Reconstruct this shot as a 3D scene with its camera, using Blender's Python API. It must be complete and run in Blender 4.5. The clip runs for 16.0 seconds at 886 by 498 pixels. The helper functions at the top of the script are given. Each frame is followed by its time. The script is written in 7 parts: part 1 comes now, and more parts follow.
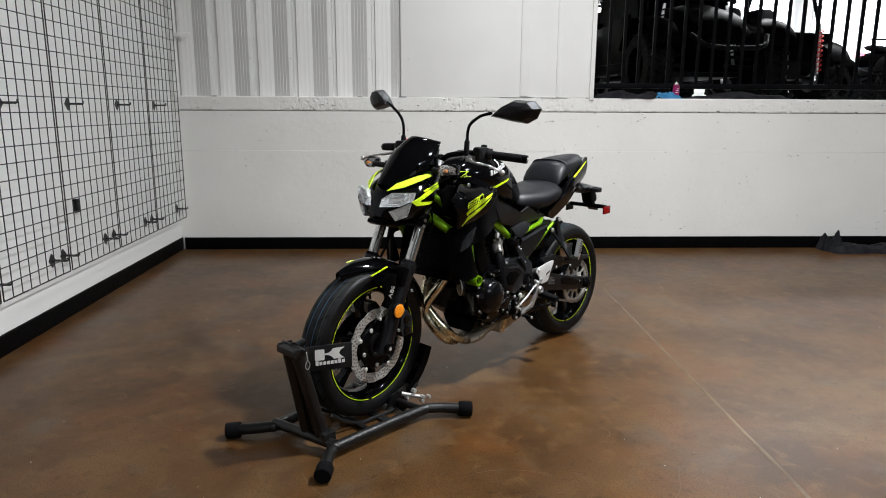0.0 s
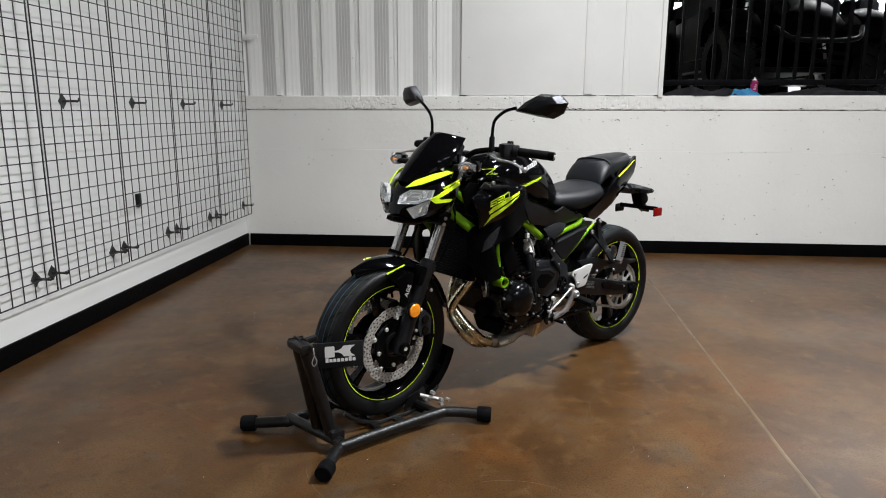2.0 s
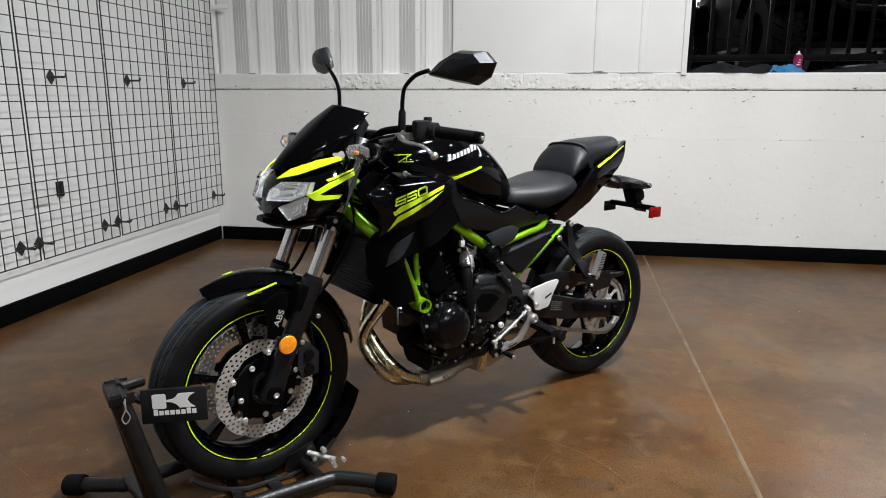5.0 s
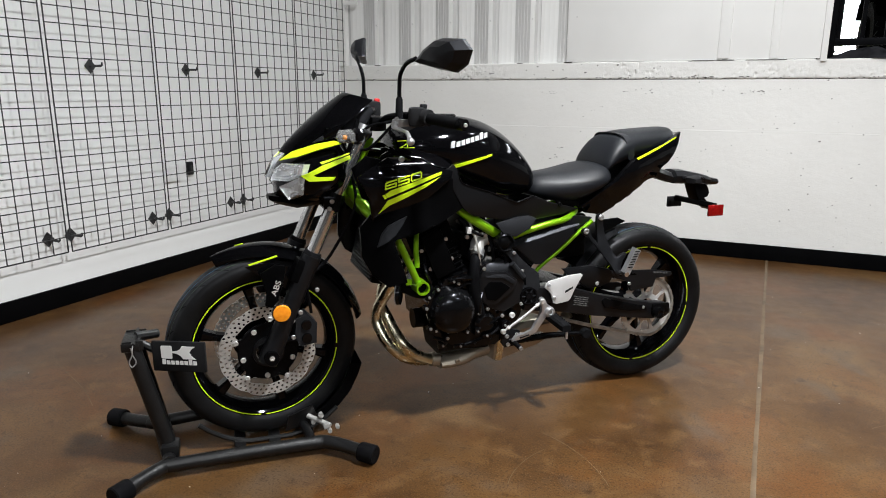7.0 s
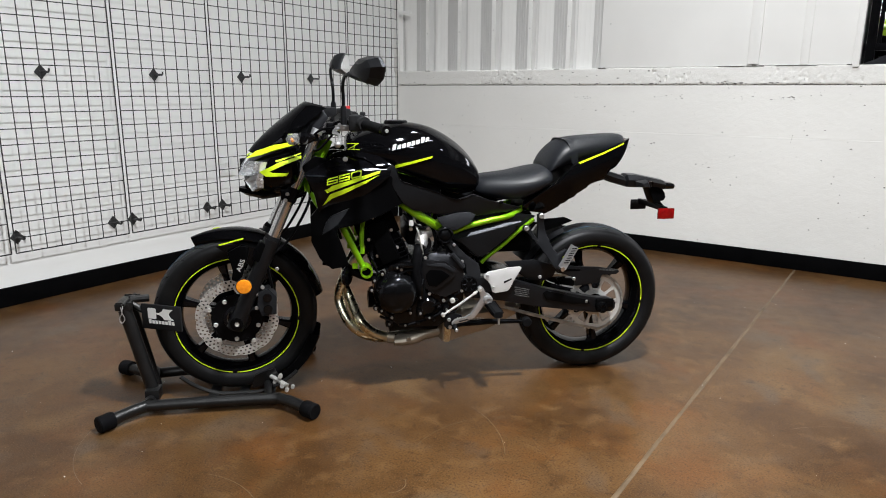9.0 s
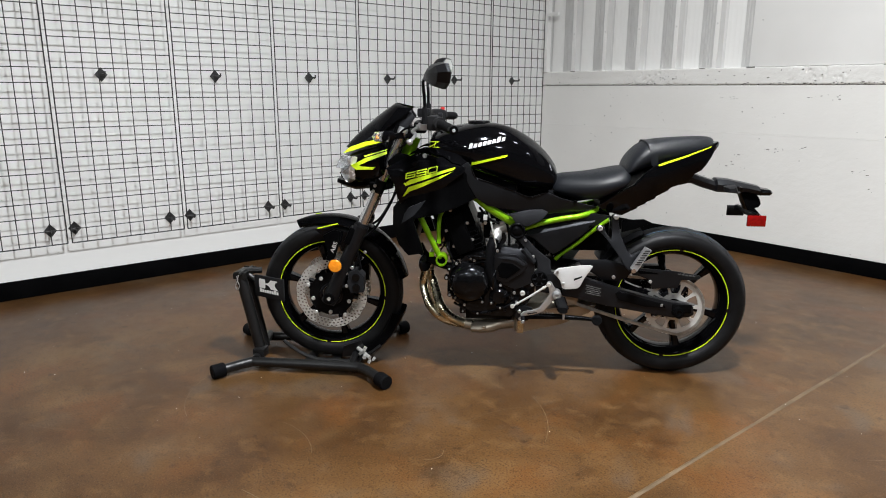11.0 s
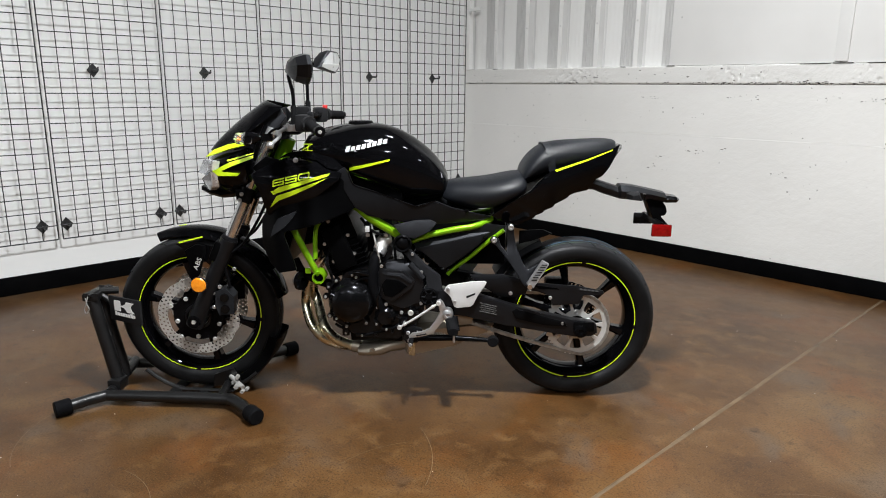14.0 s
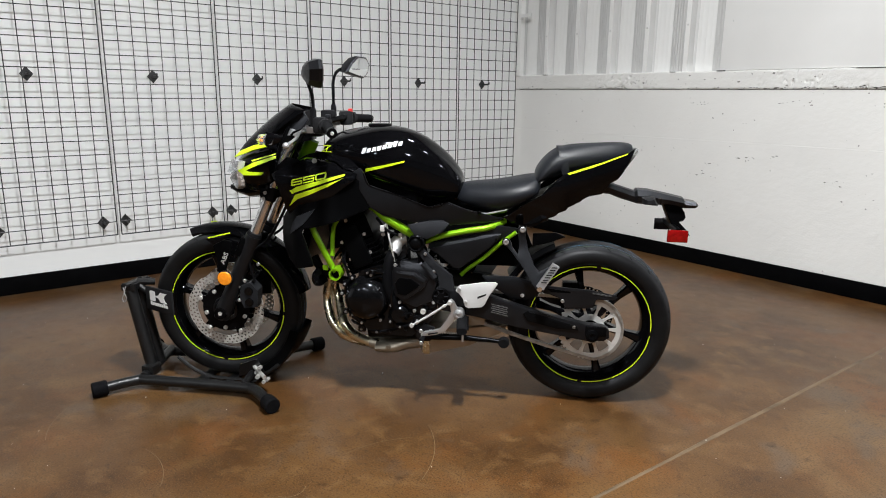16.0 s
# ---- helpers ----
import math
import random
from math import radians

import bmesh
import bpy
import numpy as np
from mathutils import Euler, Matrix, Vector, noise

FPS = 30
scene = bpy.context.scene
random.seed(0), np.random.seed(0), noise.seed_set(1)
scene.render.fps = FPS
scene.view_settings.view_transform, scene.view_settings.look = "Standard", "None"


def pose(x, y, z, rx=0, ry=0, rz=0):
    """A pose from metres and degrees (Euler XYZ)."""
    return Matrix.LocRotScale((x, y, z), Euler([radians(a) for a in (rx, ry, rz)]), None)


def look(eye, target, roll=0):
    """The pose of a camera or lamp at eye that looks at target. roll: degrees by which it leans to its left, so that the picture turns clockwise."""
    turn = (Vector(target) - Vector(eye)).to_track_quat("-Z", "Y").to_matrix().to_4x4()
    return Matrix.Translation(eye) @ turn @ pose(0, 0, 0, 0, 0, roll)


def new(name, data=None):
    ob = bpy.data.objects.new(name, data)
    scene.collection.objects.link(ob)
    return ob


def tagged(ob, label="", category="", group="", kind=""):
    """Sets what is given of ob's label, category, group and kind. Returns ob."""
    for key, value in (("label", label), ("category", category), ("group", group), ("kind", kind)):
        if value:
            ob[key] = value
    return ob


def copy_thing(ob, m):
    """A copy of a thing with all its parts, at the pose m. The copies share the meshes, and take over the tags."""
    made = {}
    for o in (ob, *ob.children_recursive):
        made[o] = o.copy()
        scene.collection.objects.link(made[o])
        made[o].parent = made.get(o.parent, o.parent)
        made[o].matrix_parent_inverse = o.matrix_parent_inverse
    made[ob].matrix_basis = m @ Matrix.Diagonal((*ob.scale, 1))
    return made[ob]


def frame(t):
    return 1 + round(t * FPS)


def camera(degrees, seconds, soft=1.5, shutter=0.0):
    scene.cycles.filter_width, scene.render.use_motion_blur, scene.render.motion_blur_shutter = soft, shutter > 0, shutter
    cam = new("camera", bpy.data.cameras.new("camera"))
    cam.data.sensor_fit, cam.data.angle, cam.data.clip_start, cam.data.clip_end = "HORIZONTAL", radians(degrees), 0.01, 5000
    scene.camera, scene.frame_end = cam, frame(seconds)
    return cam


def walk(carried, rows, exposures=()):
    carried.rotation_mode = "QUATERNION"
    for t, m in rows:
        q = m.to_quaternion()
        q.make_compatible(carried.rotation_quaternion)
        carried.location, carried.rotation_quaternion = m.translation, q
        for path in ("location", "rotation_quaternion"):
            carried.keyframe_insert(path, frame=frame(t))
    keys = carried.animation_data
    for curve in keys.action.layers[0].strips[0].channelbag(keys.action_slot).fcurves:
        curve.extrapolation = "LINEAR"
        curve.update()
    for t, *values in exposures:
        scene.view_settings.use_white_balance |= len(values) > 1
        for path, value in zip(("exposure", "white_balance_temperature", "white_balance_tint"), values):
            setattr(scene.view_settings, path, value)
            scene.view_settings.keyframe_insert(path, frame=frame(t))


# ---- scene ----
cam = camera(67.0, 16.0, 1.0)
PATH = [
    (0, (0.097, 0.124, 1.202), (0.175, 2.081, 0.796), 0.3),
    (0.5, (0.105, 0.121, 1.193), (0.186, 2.079, 0.791), 0.4),
    (1, (0.169, 0.149, 1.176), (0.257, 2.105, 0.771), 0.3),
    (1.5, (0.249, 0.179, 1.191), (0.249, 2.138, 0.785), 0.1),
    (2, (0.355, 0.202, 1.178), (0.172, 2.153, 0.776), 0.1),
    (2.5, (0.447, 0.305, 1.153), (0.268, 2.255, 0.744), 0.1),
    (3, (0.502, 0.504, 1.155), (0.336, 2.454, 0.739), 0.1),
    (3.5, (0.519, 0.654, 1.135), (0.391, 2.605, 0.718), 0.1),
    (3.7, (0.538, 0.714, 1.111), (0.412, 2.666, 0.694), 0.1),
    (5.8, (0.949, 1.004, 1.113), (0.472, 2.893, 0.662), 0.4),
    (6, (1.016, 1.033, 1.113), (0.505, 2.912, 0.657), 0.4),
    (6.5, (1.15, 1.083, 1.079), (0.453, 2.9, 0.616), -0.0),
    (7, (1.27, 1.043, 1.102), (0.451, 2.809, 0.645), 0.2),
    (7.5, (1.448, 0.995, 1.129), (0.517, 2.706, 0.676), 0.2),
    (8, (1.625, 1.019, 1.129), (0.628, 2.691, 0.67), 0.2),
    (8.2, (1.683, 1.046, 1.13), (0.663, 2.703, 0.668), 0.2),
    (10.3, (2.227, 1.118, 1.161), (0.978, 2.612, 0.702), 0.3),
    (10.5, (2.256, 1.153, 1.166), (0.968, 2.61, 0.7), 0.2),
    (11, (2.333, 1.236, 1.151), (0.834, 2.476, 0.688), 0.2),
    (11.5, (2.414, 1.281, 1.149), (0.873, 2.469, 0.687), 0.3),
    (12, (2.453, 1.307, 1.146), (0.914, 2.497, 0.683), 0.4),
    (12.5, (2.463, 1.351, 1.146), (0.929, 2.547, 0.681), 0.4),
    (13, (2.413, 1.441, 1.164), (0.892, 2.653, 0.696), 0.5),
    (13.5, (2.339, 1.521, 1.16), (0.92, 2.85, 0.691), 0.5),
    (14, (2.284, 1.604, 1.144), (0.886, 2.957, 0.679), 0.6),
    (14.5, (2.271, 1.722, 1.148), (0.852, 3.053, 0.684), 0.5),
    (15, (2.283, 1.776, 1.126), (0.759, 2.989, 0.668), 0.5),
    (15.5, (2.328, 1.772, 1.115), (0.787, 2.964, 0.663), 0.6),
    (16, (2.453, 1.727, 1.134), (0.915, 2.925, 0.687), 0.6),
]
walk(cam, [(t, look(eye, target, roll)) for t, eye, target, roll in PATH], [(0.0, -0.04), (3.0, 0.0), (7.0, 0.16), (16.0, 0.20)])

# ---- world and lamps ----
world = bpy.data.worlds.new("world")
scene.world = world
world.use_nodes = True
world.node_tree.nodes["Background"].inputs[0].default_value = (0.9, 0.95, 1.0, 1)
world.node_tree.nodes["Background"].inputs[1].default_value = 0.005


def area(name, eye, target, sx, sy, watts, colour=(0.945, 0.970, 0.985)):
    data = bpy.data.lights.new(name, "AREA")
    data.shape, data.size, data.size_y, data.energy, data.color = "RECTANGLE", sx, sy, watts, colour
    ob = new(name, data)
    ob.matrix_world = look(eye, target)
    return ob


# round high-bay lamps of the room, and the brighter showroom beyond the railing; all out of view, some added to lift
# walls, highlights and floor sheen
for lx, ly, lz, w in ((1.62, 2.55, 3.25, 195), (3.6, -2.2, 4.25, 150), (6.0, -2.6, 4.25, 75), (1.4, -4.2, 4.25, 55), (0.8, 4.5, 4.25, 46), (3.0, 4.5, 4.25, 14), (5.4, 2.0, 4.25, 52), (5.8, 5.0, 4.25, 14)):
    area("ceiling_lamp", (lx, ly, lz), (lx, ly + 0.001, 0), 0.24, 0.28, w)
area("showroom_strip", (6.6, 9.7, 4.3), (6.6, 9.701, 0), 5.0, 0.6, 330)
area("showroom_strip", (5.5, 13.4, 4.3), (5.5, 13.401, 0), 5.0, 0.5, 300)


# ---- materials ----
def mat(name, c1, c2=None, rough=0.5, metal=0.0, scale=6.0, bump=0.0, fine=60.0, rough2=None, coat=0.0, spread=(0.35, 0.65)):
    """Principled surface with two scales of variation in object space."""
    m = bpy.data.materials.new(name)
    m.use_nodes = True
    nt = m.node_tree
    p = nt.nodes["Principled BSDF"]
    p.inputs["Metallic"].default_value = metal
    p.inputs["Specular IOR Level"].default_value = 0.5 if max(c1) > 0.05 else (0.24 if rough < 0.15 else 0.07)
    p.inputs["Coat Weight"].default_value = coat
    p.inputs["Coat Roughness"].default_value = 0.04
    tc = nt.nodes.new("ShaderNodeTexCoord")
    n1 = nt.nodes.new("ShaderNodeTexNoise")
    n1.inputs["Scale"].default_value, n1.inputs["Detail"].default_value = scale, 6
    n2 = nt.nodes.new("ShaderNodeTexNoise")
    n2.inputs["Scale"].default_value, n2.inputs["Detail"].default_value = fine, 4
    for n in (n1, n2):
        nt.links.new(tc.outputs["Object"], n.inputs["Vector"])
    ramp = nt.nodes.new("ShaderNodeValToRGB")
    ramp.color_ramp.elements[0].position, ramp.color_ramp.elements[1].position = spread
    ramp.color_ramp.elements[0].color = (*c1, 1)
    ramp.color_ramp.elements[1].color = (*(c2 or tuple(min(1, v * 1.15) for v in c1)), 1)
    nt.links.new(n1.outputs["Fac"], ramp.inputs[0])
    nt.links.new(ramp.outputs[0], p.inputs["Base Color"])
    rr = nt.nodes.new("ShaderNodeMapRange")
    rr.inputs[1].default_value, rr.inputs[2].default_value = 0.3, 0.7
    rr.inputs[3].default_value, rr.inputs[4].default_value = rough, rough2 if rough2 is not None else min(1, rough * 1.25)
    nt.links.new(n2.outputs["Fac"], rr.inputs[0])
    nt.links.new(rr.outputs[0], p.inputs["Roughness"])
    if bump:
        b = nt.nodes.new("ShaderNodeBump")
        b.inputs["Strength"].default_value, b.inputs["Distance"].default_value = 0.6, bump
        nt.links.new(n2.outputs["Fac"], b.inputs["Height"])
        nt.links.new(b.outputs[0], p.inputs["Normal"])
    return m


def shader(m):
    return m.node_tree.nodes["Principled BSDF"]


def concrete_floor():
    """Acid-stained concrete: mottled browns under a worn satin sealer."""
    m = mat("stained_concrete", (0.060, 0.0275, 0.0092), (0.124, 0.064, 0.025), 0.28, 0, 1.6, 0.00002, 16.0, 0.34, spread=(0.36, 0.66))
    nt = m.node_tree
    p = shader(m)
    tc = nt.nodes["Texture Coordinate"]
    base = p.inputs["Base Color"].links[0].from_socket

    def blotch(scale, low, high, colour, before, distortion=0.0, detail=8):
        n = nt.nodes.new("ShaderNodeTexNoise")
        n.inputs["Scale"].default_value, n.inputs["Detail"].default_value, n.inputs["Distortion"].default_value = scale, detail, distortion
        nt.links.new(tc.outputs["Object"], n.inputs["Vector"])
        f = nt.nodes.new("ShaderNodeMapRange")
        f.inputs[1].default_value, f.inputs[2].default_value, f.inputs[4].default_value = low, high, 0.55 if scale > 100 else 0.8
        nt.links.new(n.outputs["Fac"], f.inputs[0])
        x = nt.nodes.new("ShaderNodeMix")
        x.data_type = "RGBA"
        nt.links.new(f.outputs[0], x.inputs[0])
        nt.links.new(before, x.inputs[6])
        x.inputs[7].default_value = (*colour, 1)
        return x.outputs[2]

    c = blotch(2.4, 0.50, 0.66, (0.122, 0.050, 0.0145), base, 0.5)
    c = blotch(1.9, 0.54, 0.68, (0.140, 0.080, 0.035), c, 0.6)
    c = blotch(3.3, 0.55, 0.68, (0.098, 0.064, 0.040), c, 0.5)
    c = blotch(4.5, 0.54, 0.78, (0.048, 0.0220, 0.0085), c, 0.5)
    c = blotch(26.0, 0.58, 0.80, (0.036, 0.0165, 0.0070), c, 0.3)
    c = blotch(11.0, 0.54, 0.72, (0.134, 0.072, 0.030), c, 0.4)
    c = blotch(140.0, 0.50, 0.66, (0.034, 0.0165, 0.0072), c, 0.0, 3)
    c = blotch(230.0, 0.55, 0.70, (0.150, 0.095, 0.055), c, 0.0, 2)
    c = blotch(60.0, 0.77, 0.83, (0.17, 0.13, 0.095), c, 0.0, 2)
    tone = nt.nodes.new("ShaderNodeMix")
    tone.data_type, tone.blend_type = "RGBA", "MULTIPLY"
    tone.inputs[0].default_value = 1.0
    deep = nt.nodes.new("ShaderNodeGamma")
    deep.inputs[1].default_value = 1.25
    nt.links.new(c, deep.inputs[0])
    nt.links.new(deep.outputs[0], tone.inputs[6])
    tone.inputs[7].default_value = (1.57, 1.80, 2.06, 1)
    nt.links.new(tone.outputs[2], p.inputs["Base Color"])
    p.inputs["Specular IOR Level"].default_value = 0.24
    p.inputs["Specular Tint"].default_value = (0.62, 0.62, 0.62, 1)
    return m


def pitted_paint(name, colour, pits=0.5, size=9.0):
    """White paint on cast concrete; scattered dark spots put the shade of air holes into colour."""
    m = mat(name, tuple(v * 0.93 for v in colour), colour, 0.55, 0, 1.2, 0.0012, 22.0, 0.7)
    nt = m.node_tree
    p = shader(m)
    tc = nt.nodes["Texture Coordinate"]
    v = nt.nodes.new("ShaderNodeTexVoronoi")
    v.inputs["Scale"].default_value, v.inputs["Randomness"].default_value = size, 1.0
    n = nt.nodes.new("ShaderNodeTexNoise")
    n.inputs["Scale"].default_value = 2.2
    nt.links.new(tc.outputs["Object"], v.inputs["Vector"])
    nt.links.new(tc.outputs["Object"], n.inputs["Vector"])
    r = nt.nodes.new("ShaderNodeMapRange")
    r.inputs[1].default_value, r.inputs[2].default_value = 0.05, 0.085
    r.inputs[3].default_value, r.inputs[4].default_value = 1.0, 0.0
    nt.links.new(v.outputs["Distance"], r.inputs[0])
    r2 = nt.nodes.new("ShaderNodeMapRange")
    r2.inputs[1].default_value, r2.inputs[2].default_value = 0.56, 0.66
    nt.links.new(n.outputs["Fac"], r2.inputs[0])
    k = nt.nodes.new("ShaderNodeMath")
    k.operation = "MULTIPLY"
    nt.links.new(r.outputs[0], k.inputs[0])
    nt.links.new(r2.outputs[0], k.inputs[1])
    k2 = nt.nodes.new("ShaderNodeMath")
    k2.operation = "MULTIPLY"
    k2.inputs[1].default_value = pits
    nt.links.new(k.outputs[0], k2.inputs[0])
    x = nt.nodes.new("ShaderNodeMix")
    x.data_type = "RGBA"
    nt.links.new(k2.outputs[0], x.inputs[0])
    nt.links.new(p.inputs["Base Color"].links[0].from_socket, x.inputs[6])
    x.inputs[7].default_value = (0.16, 0.145, 0.13, 1)
    nt.links.new(x.outputs[2], p.inputs["Base Color"])
    return m


M_FLOOR = concrete_floor()
M_CONC = pitted_paint("painted_concrete", (0.80, 0.79, 0.765), 0.8, 13.0)
M_LEDGE = pitted_paint("rough_painted_concrete", (0.78, 0.77, 0.745), 0.9, 24.0)


def lumps(m, scale, depth, strength=1.0):
    """Coarse relief of a rough cast face, on top of the fine one."""
    nt = m.node_tree
    p = shader(m)
    n = nt.nodes.new("ShaderNodeTexNoise")
    n.inputs["Scale"].default_value, n.inputs["Detail"].default_value, n.inputs["Roughness"].default_value = scale, 8, 0.65
    nt.links.new(nt.nodes["Texture Coordinate"].outputs["Object"], n.inputs["Vector"])
    b = nt.nodes.new("ShaderNodeBump")
    b.inputs["Strength"].default_value, b.inputs["Distance"].default_value = strength, depth
    nt.links.new(n.outputs["Fac"], b.inputs["Height"])
    if p.inputs["Normal"].links:
        nt.links.new(p.inputs["Normal"].links[0].from_socket, b.inputs["Normal"])
    nt.links.new(b.outputs[0], p.inputs["Normal"])


lumps(M_LEDGE, 13.0, 0.010, 0.7)
lumps(M_CONC, 5.0, 0.010, 0.6)
M_DRYWALL = mat("white_drywall_paint", (0.80, 0.80, 0.79), (0.83, 0.83, 0.82), 0.6, 0, 1.0, 0.0004, 90)
M_SHEET = mat("white_painted_sheet_metal", (0.79, 0.785, 0.77), (0.83, 0.825, 0.81), 0.42, 0, 2.0, 0.0003, 30)
# greyer copy of the sheet: puts the shade of slanted faces into colour
M_PAN = mat("shade_grey_sheet_metal", (0.60, 0.595, 0.585), (0.66, 0.655, 0.645), 0.5, 0, 2.0, 0.0003, 30)
M_FAR = mat("unseen_dark_wall", (0.085, 0.085, 0.083), (0.105, 0.105, 0.10), 0.7, 0, 1.0, 0.0005, 60)
M_BASE = mat("black_vinyl_baseboard", (0.0014, 0.0014, 0.0016), (0.0024, 0.0024, 0.0026), 0.5, 0, 8, 0.0002, 50)
M_CEIL = mat("unseen_dark_ceiling", (0.035, 0.035, 0.035), (0.05, 0.05, 0.05), 0.8, 0, 1, 0.001, 20)
M_RAIL = mat("black_railing_paint", (0.003, 0.003, 0.0035), (0.005, 0.005, 0.0055), 0.38, 0, 12, 0.0001, 90)
M_WIRE = mat("dark_grid_wire", (0.040, 0.040, 0.041), (0.070, 0.070, 0.072), 0.36, 0.55, 9, 0.0, 50)
M_CAULK = mat("pale_floor_joint_filler", (0.070, 0.044, 0.021), (0.156, 0.104, 0.058), 0.45, 0, 5, 0.0005, 60)
# near-black colour stands for the shade in joints and gaps
M_CRACK = mat("joint_gap_shade", (0.016, 0.015, 0.013), (0.11, 0.105, 0.10), 0.8, 0, 9, 0.001, 60)
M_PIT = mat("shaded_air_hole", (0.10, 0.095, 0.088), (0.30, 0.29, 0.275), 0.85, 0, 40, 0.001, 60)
M_WHITEP = mat("white_plastic", (0.75, 0.75, 0.74), (0.78, 0.78, 0.77), 0.35, 0, 10)
M_BLACKP = mat("black_plastic", (0.012, 0.012, 0.013), (0.02, 0.02, 0.021), 0.4, 0, 10, 0.0002, 120)
M_CLOTH = mat("black_cloth", (0.010, 0.010, 0.012), (0.022, 0.022, 0.025), 0.75, 0, 14, 0.002, 60)
M_BLUE = mat("blue_rag", (0.015, 0.12, 0.26), (0.04, 0.20, 0.38), 0.8, 0, 14, 0.002, 60)
M_SHOWFLOOR = mat("pale_showroom_tile", (0.50, 0.49, 0.47), (0.56, 0.55, 0.53), 0.25, 0, 2, 0.0, 30)


# ---- mesh helpers ----
def spline(pts, n=6):
    """Catmull-Rom points through pts."""
    p = [Vector(q) for q in pts]
    p = [p[0] * 2 - p[1], *p, p[-1] * 2 - p[-2]]
    out = []
    for i in range(1, len(p) - 2):
        for k in range(n):
            t = k / n
            a, b, c, d = p[i - 1], p[i], p[i + 1], p[i + 2]
            out.append(0.5 * ((2 * b) + (c - a) * t + (2 * a - 5 * b + 4 * c - d) * t * t + (3 * b - a - 3 * c + d) * t ** 3))
    return out + [p[-2]]


def loft(rings, bm=None, caps=True, closed=True):
    """Skin between rings of equal length."""
    bm = bm or bmesh.new()
    vs = [[bm.verts.new(q) for q in r] for r in rings]
    n = len(vs[0])
    for a, b in zip(vs, vs[1:]):
        for i in range(n if closed else n - 1):
            j = (i + 1) % n
            bm.faces.new((a[i], a[j], b[j], b[i]))
    if caps:
        bm.faces.new(list(reversed(vs[0])))
        bm.faces.new(vs[-1])
    return bm


def tube(pts, r, bm=None, seg=12, caps=True, flat=1.0):
    """A round bar along pts; r is a radius or one per point."""
    pts = [Vector(p) for p in pts]
    rs = r if isinstance(r, (list, tuple)) else [r] * len(pts)
    rings, side = [], None
    for i, p in enumerate(pts):
        t = (pts[min(i + 1, len(pts) - 1)] - pts[max(i - 1, 0)]).normalized()
        if side is None:
            side = t.orthogonal().normalized() if abs(t.z) > 0.9 else t.cross(Vector((0, 0, 1))).normalized()
        side = (side - t * side.dot(t)).normalized()
        up = t.cross(side)
        rings.append([p + (side * math.cos(a) + up * math.sin(a) * flat) * rs[i] for a in (2 * math.pi * k / seg for k in range(seg))])
    return loft(rings, bm, caps)


def lathe(profile, centre, axis="Y", seg=40, bm=None, arc=(0, 360), caps=False):
    """Turn (along, radius) pairs round an axis through centre."""
    bm = bm or bmesh.new()
    c, rings = Vector(centre), []
    full = arc[1] - arc[0] >= 360
    n = seg if full else seg + 1
    for along, r in profile:
        ring = []
        for k in range(n):
            a = radians(arc[0] + (arc[1] - arc[0]) * k / seg)
            u, v = r * math.cos(a), r * math.sin(a)
            ring.append(c + Vector({"Y": (u, along, v), "X": (along, u, v), "Z": (u, v, along)}[axis]))
        rings.append(ring)
    return loft(rings, bm, caps, full)


def box(centre, size, bm=None, bevel=0.0, m=None, seg=2):
    b = bmesh.new()
    bmesh.ops.create_cube(b, size=1.0)
    b.transform(Matrix.Diagonal((*size, 1)))
    if bevel:
        bmesh.ops.bevel(b, geom=b.edges[:], offset=bevel, segments=seg, affect="EDGES", profile=0.6)
    b.transform(Matrix.Translation(centre) @ (m or Matrix()))
    return join(bm, b)


def join(bm, b):
    if bm is None:
        return b
    me = bpy.data.meshes.new("tmp")
    b.to_mesh(me)
    b.free()
    bm.from_mesh(me)
    bpy.data.meshes.remove(me)
    return bm


def prism(poly, y0, y1, bm=None, bevel=0.0, seg=2):
    """A polygon in the x-z plane, given depth along y."""
    b = bmesh.new()
    face = b.faces.new([b.verts.new((x, y0, z)) for x, z in poly])
    ext = bmesh.ops.extrude_face_region(b, geom=[face])
    bmesh.ops.translate(b, verts=[v for v in ext["geom"] if isinstance(v, bmesh.types.BMVert)], vec=(0, y1 - y0, 0))
    bmesh.ops.recalc_face_normals(b, faces=b.faces[:])
    if bevel:
        bmesh.ops.bevel(b, geom=b.edges[:], offset=bevel, segments=seg, affect="EDGES", profile=0.6)
    return join(bm, b)


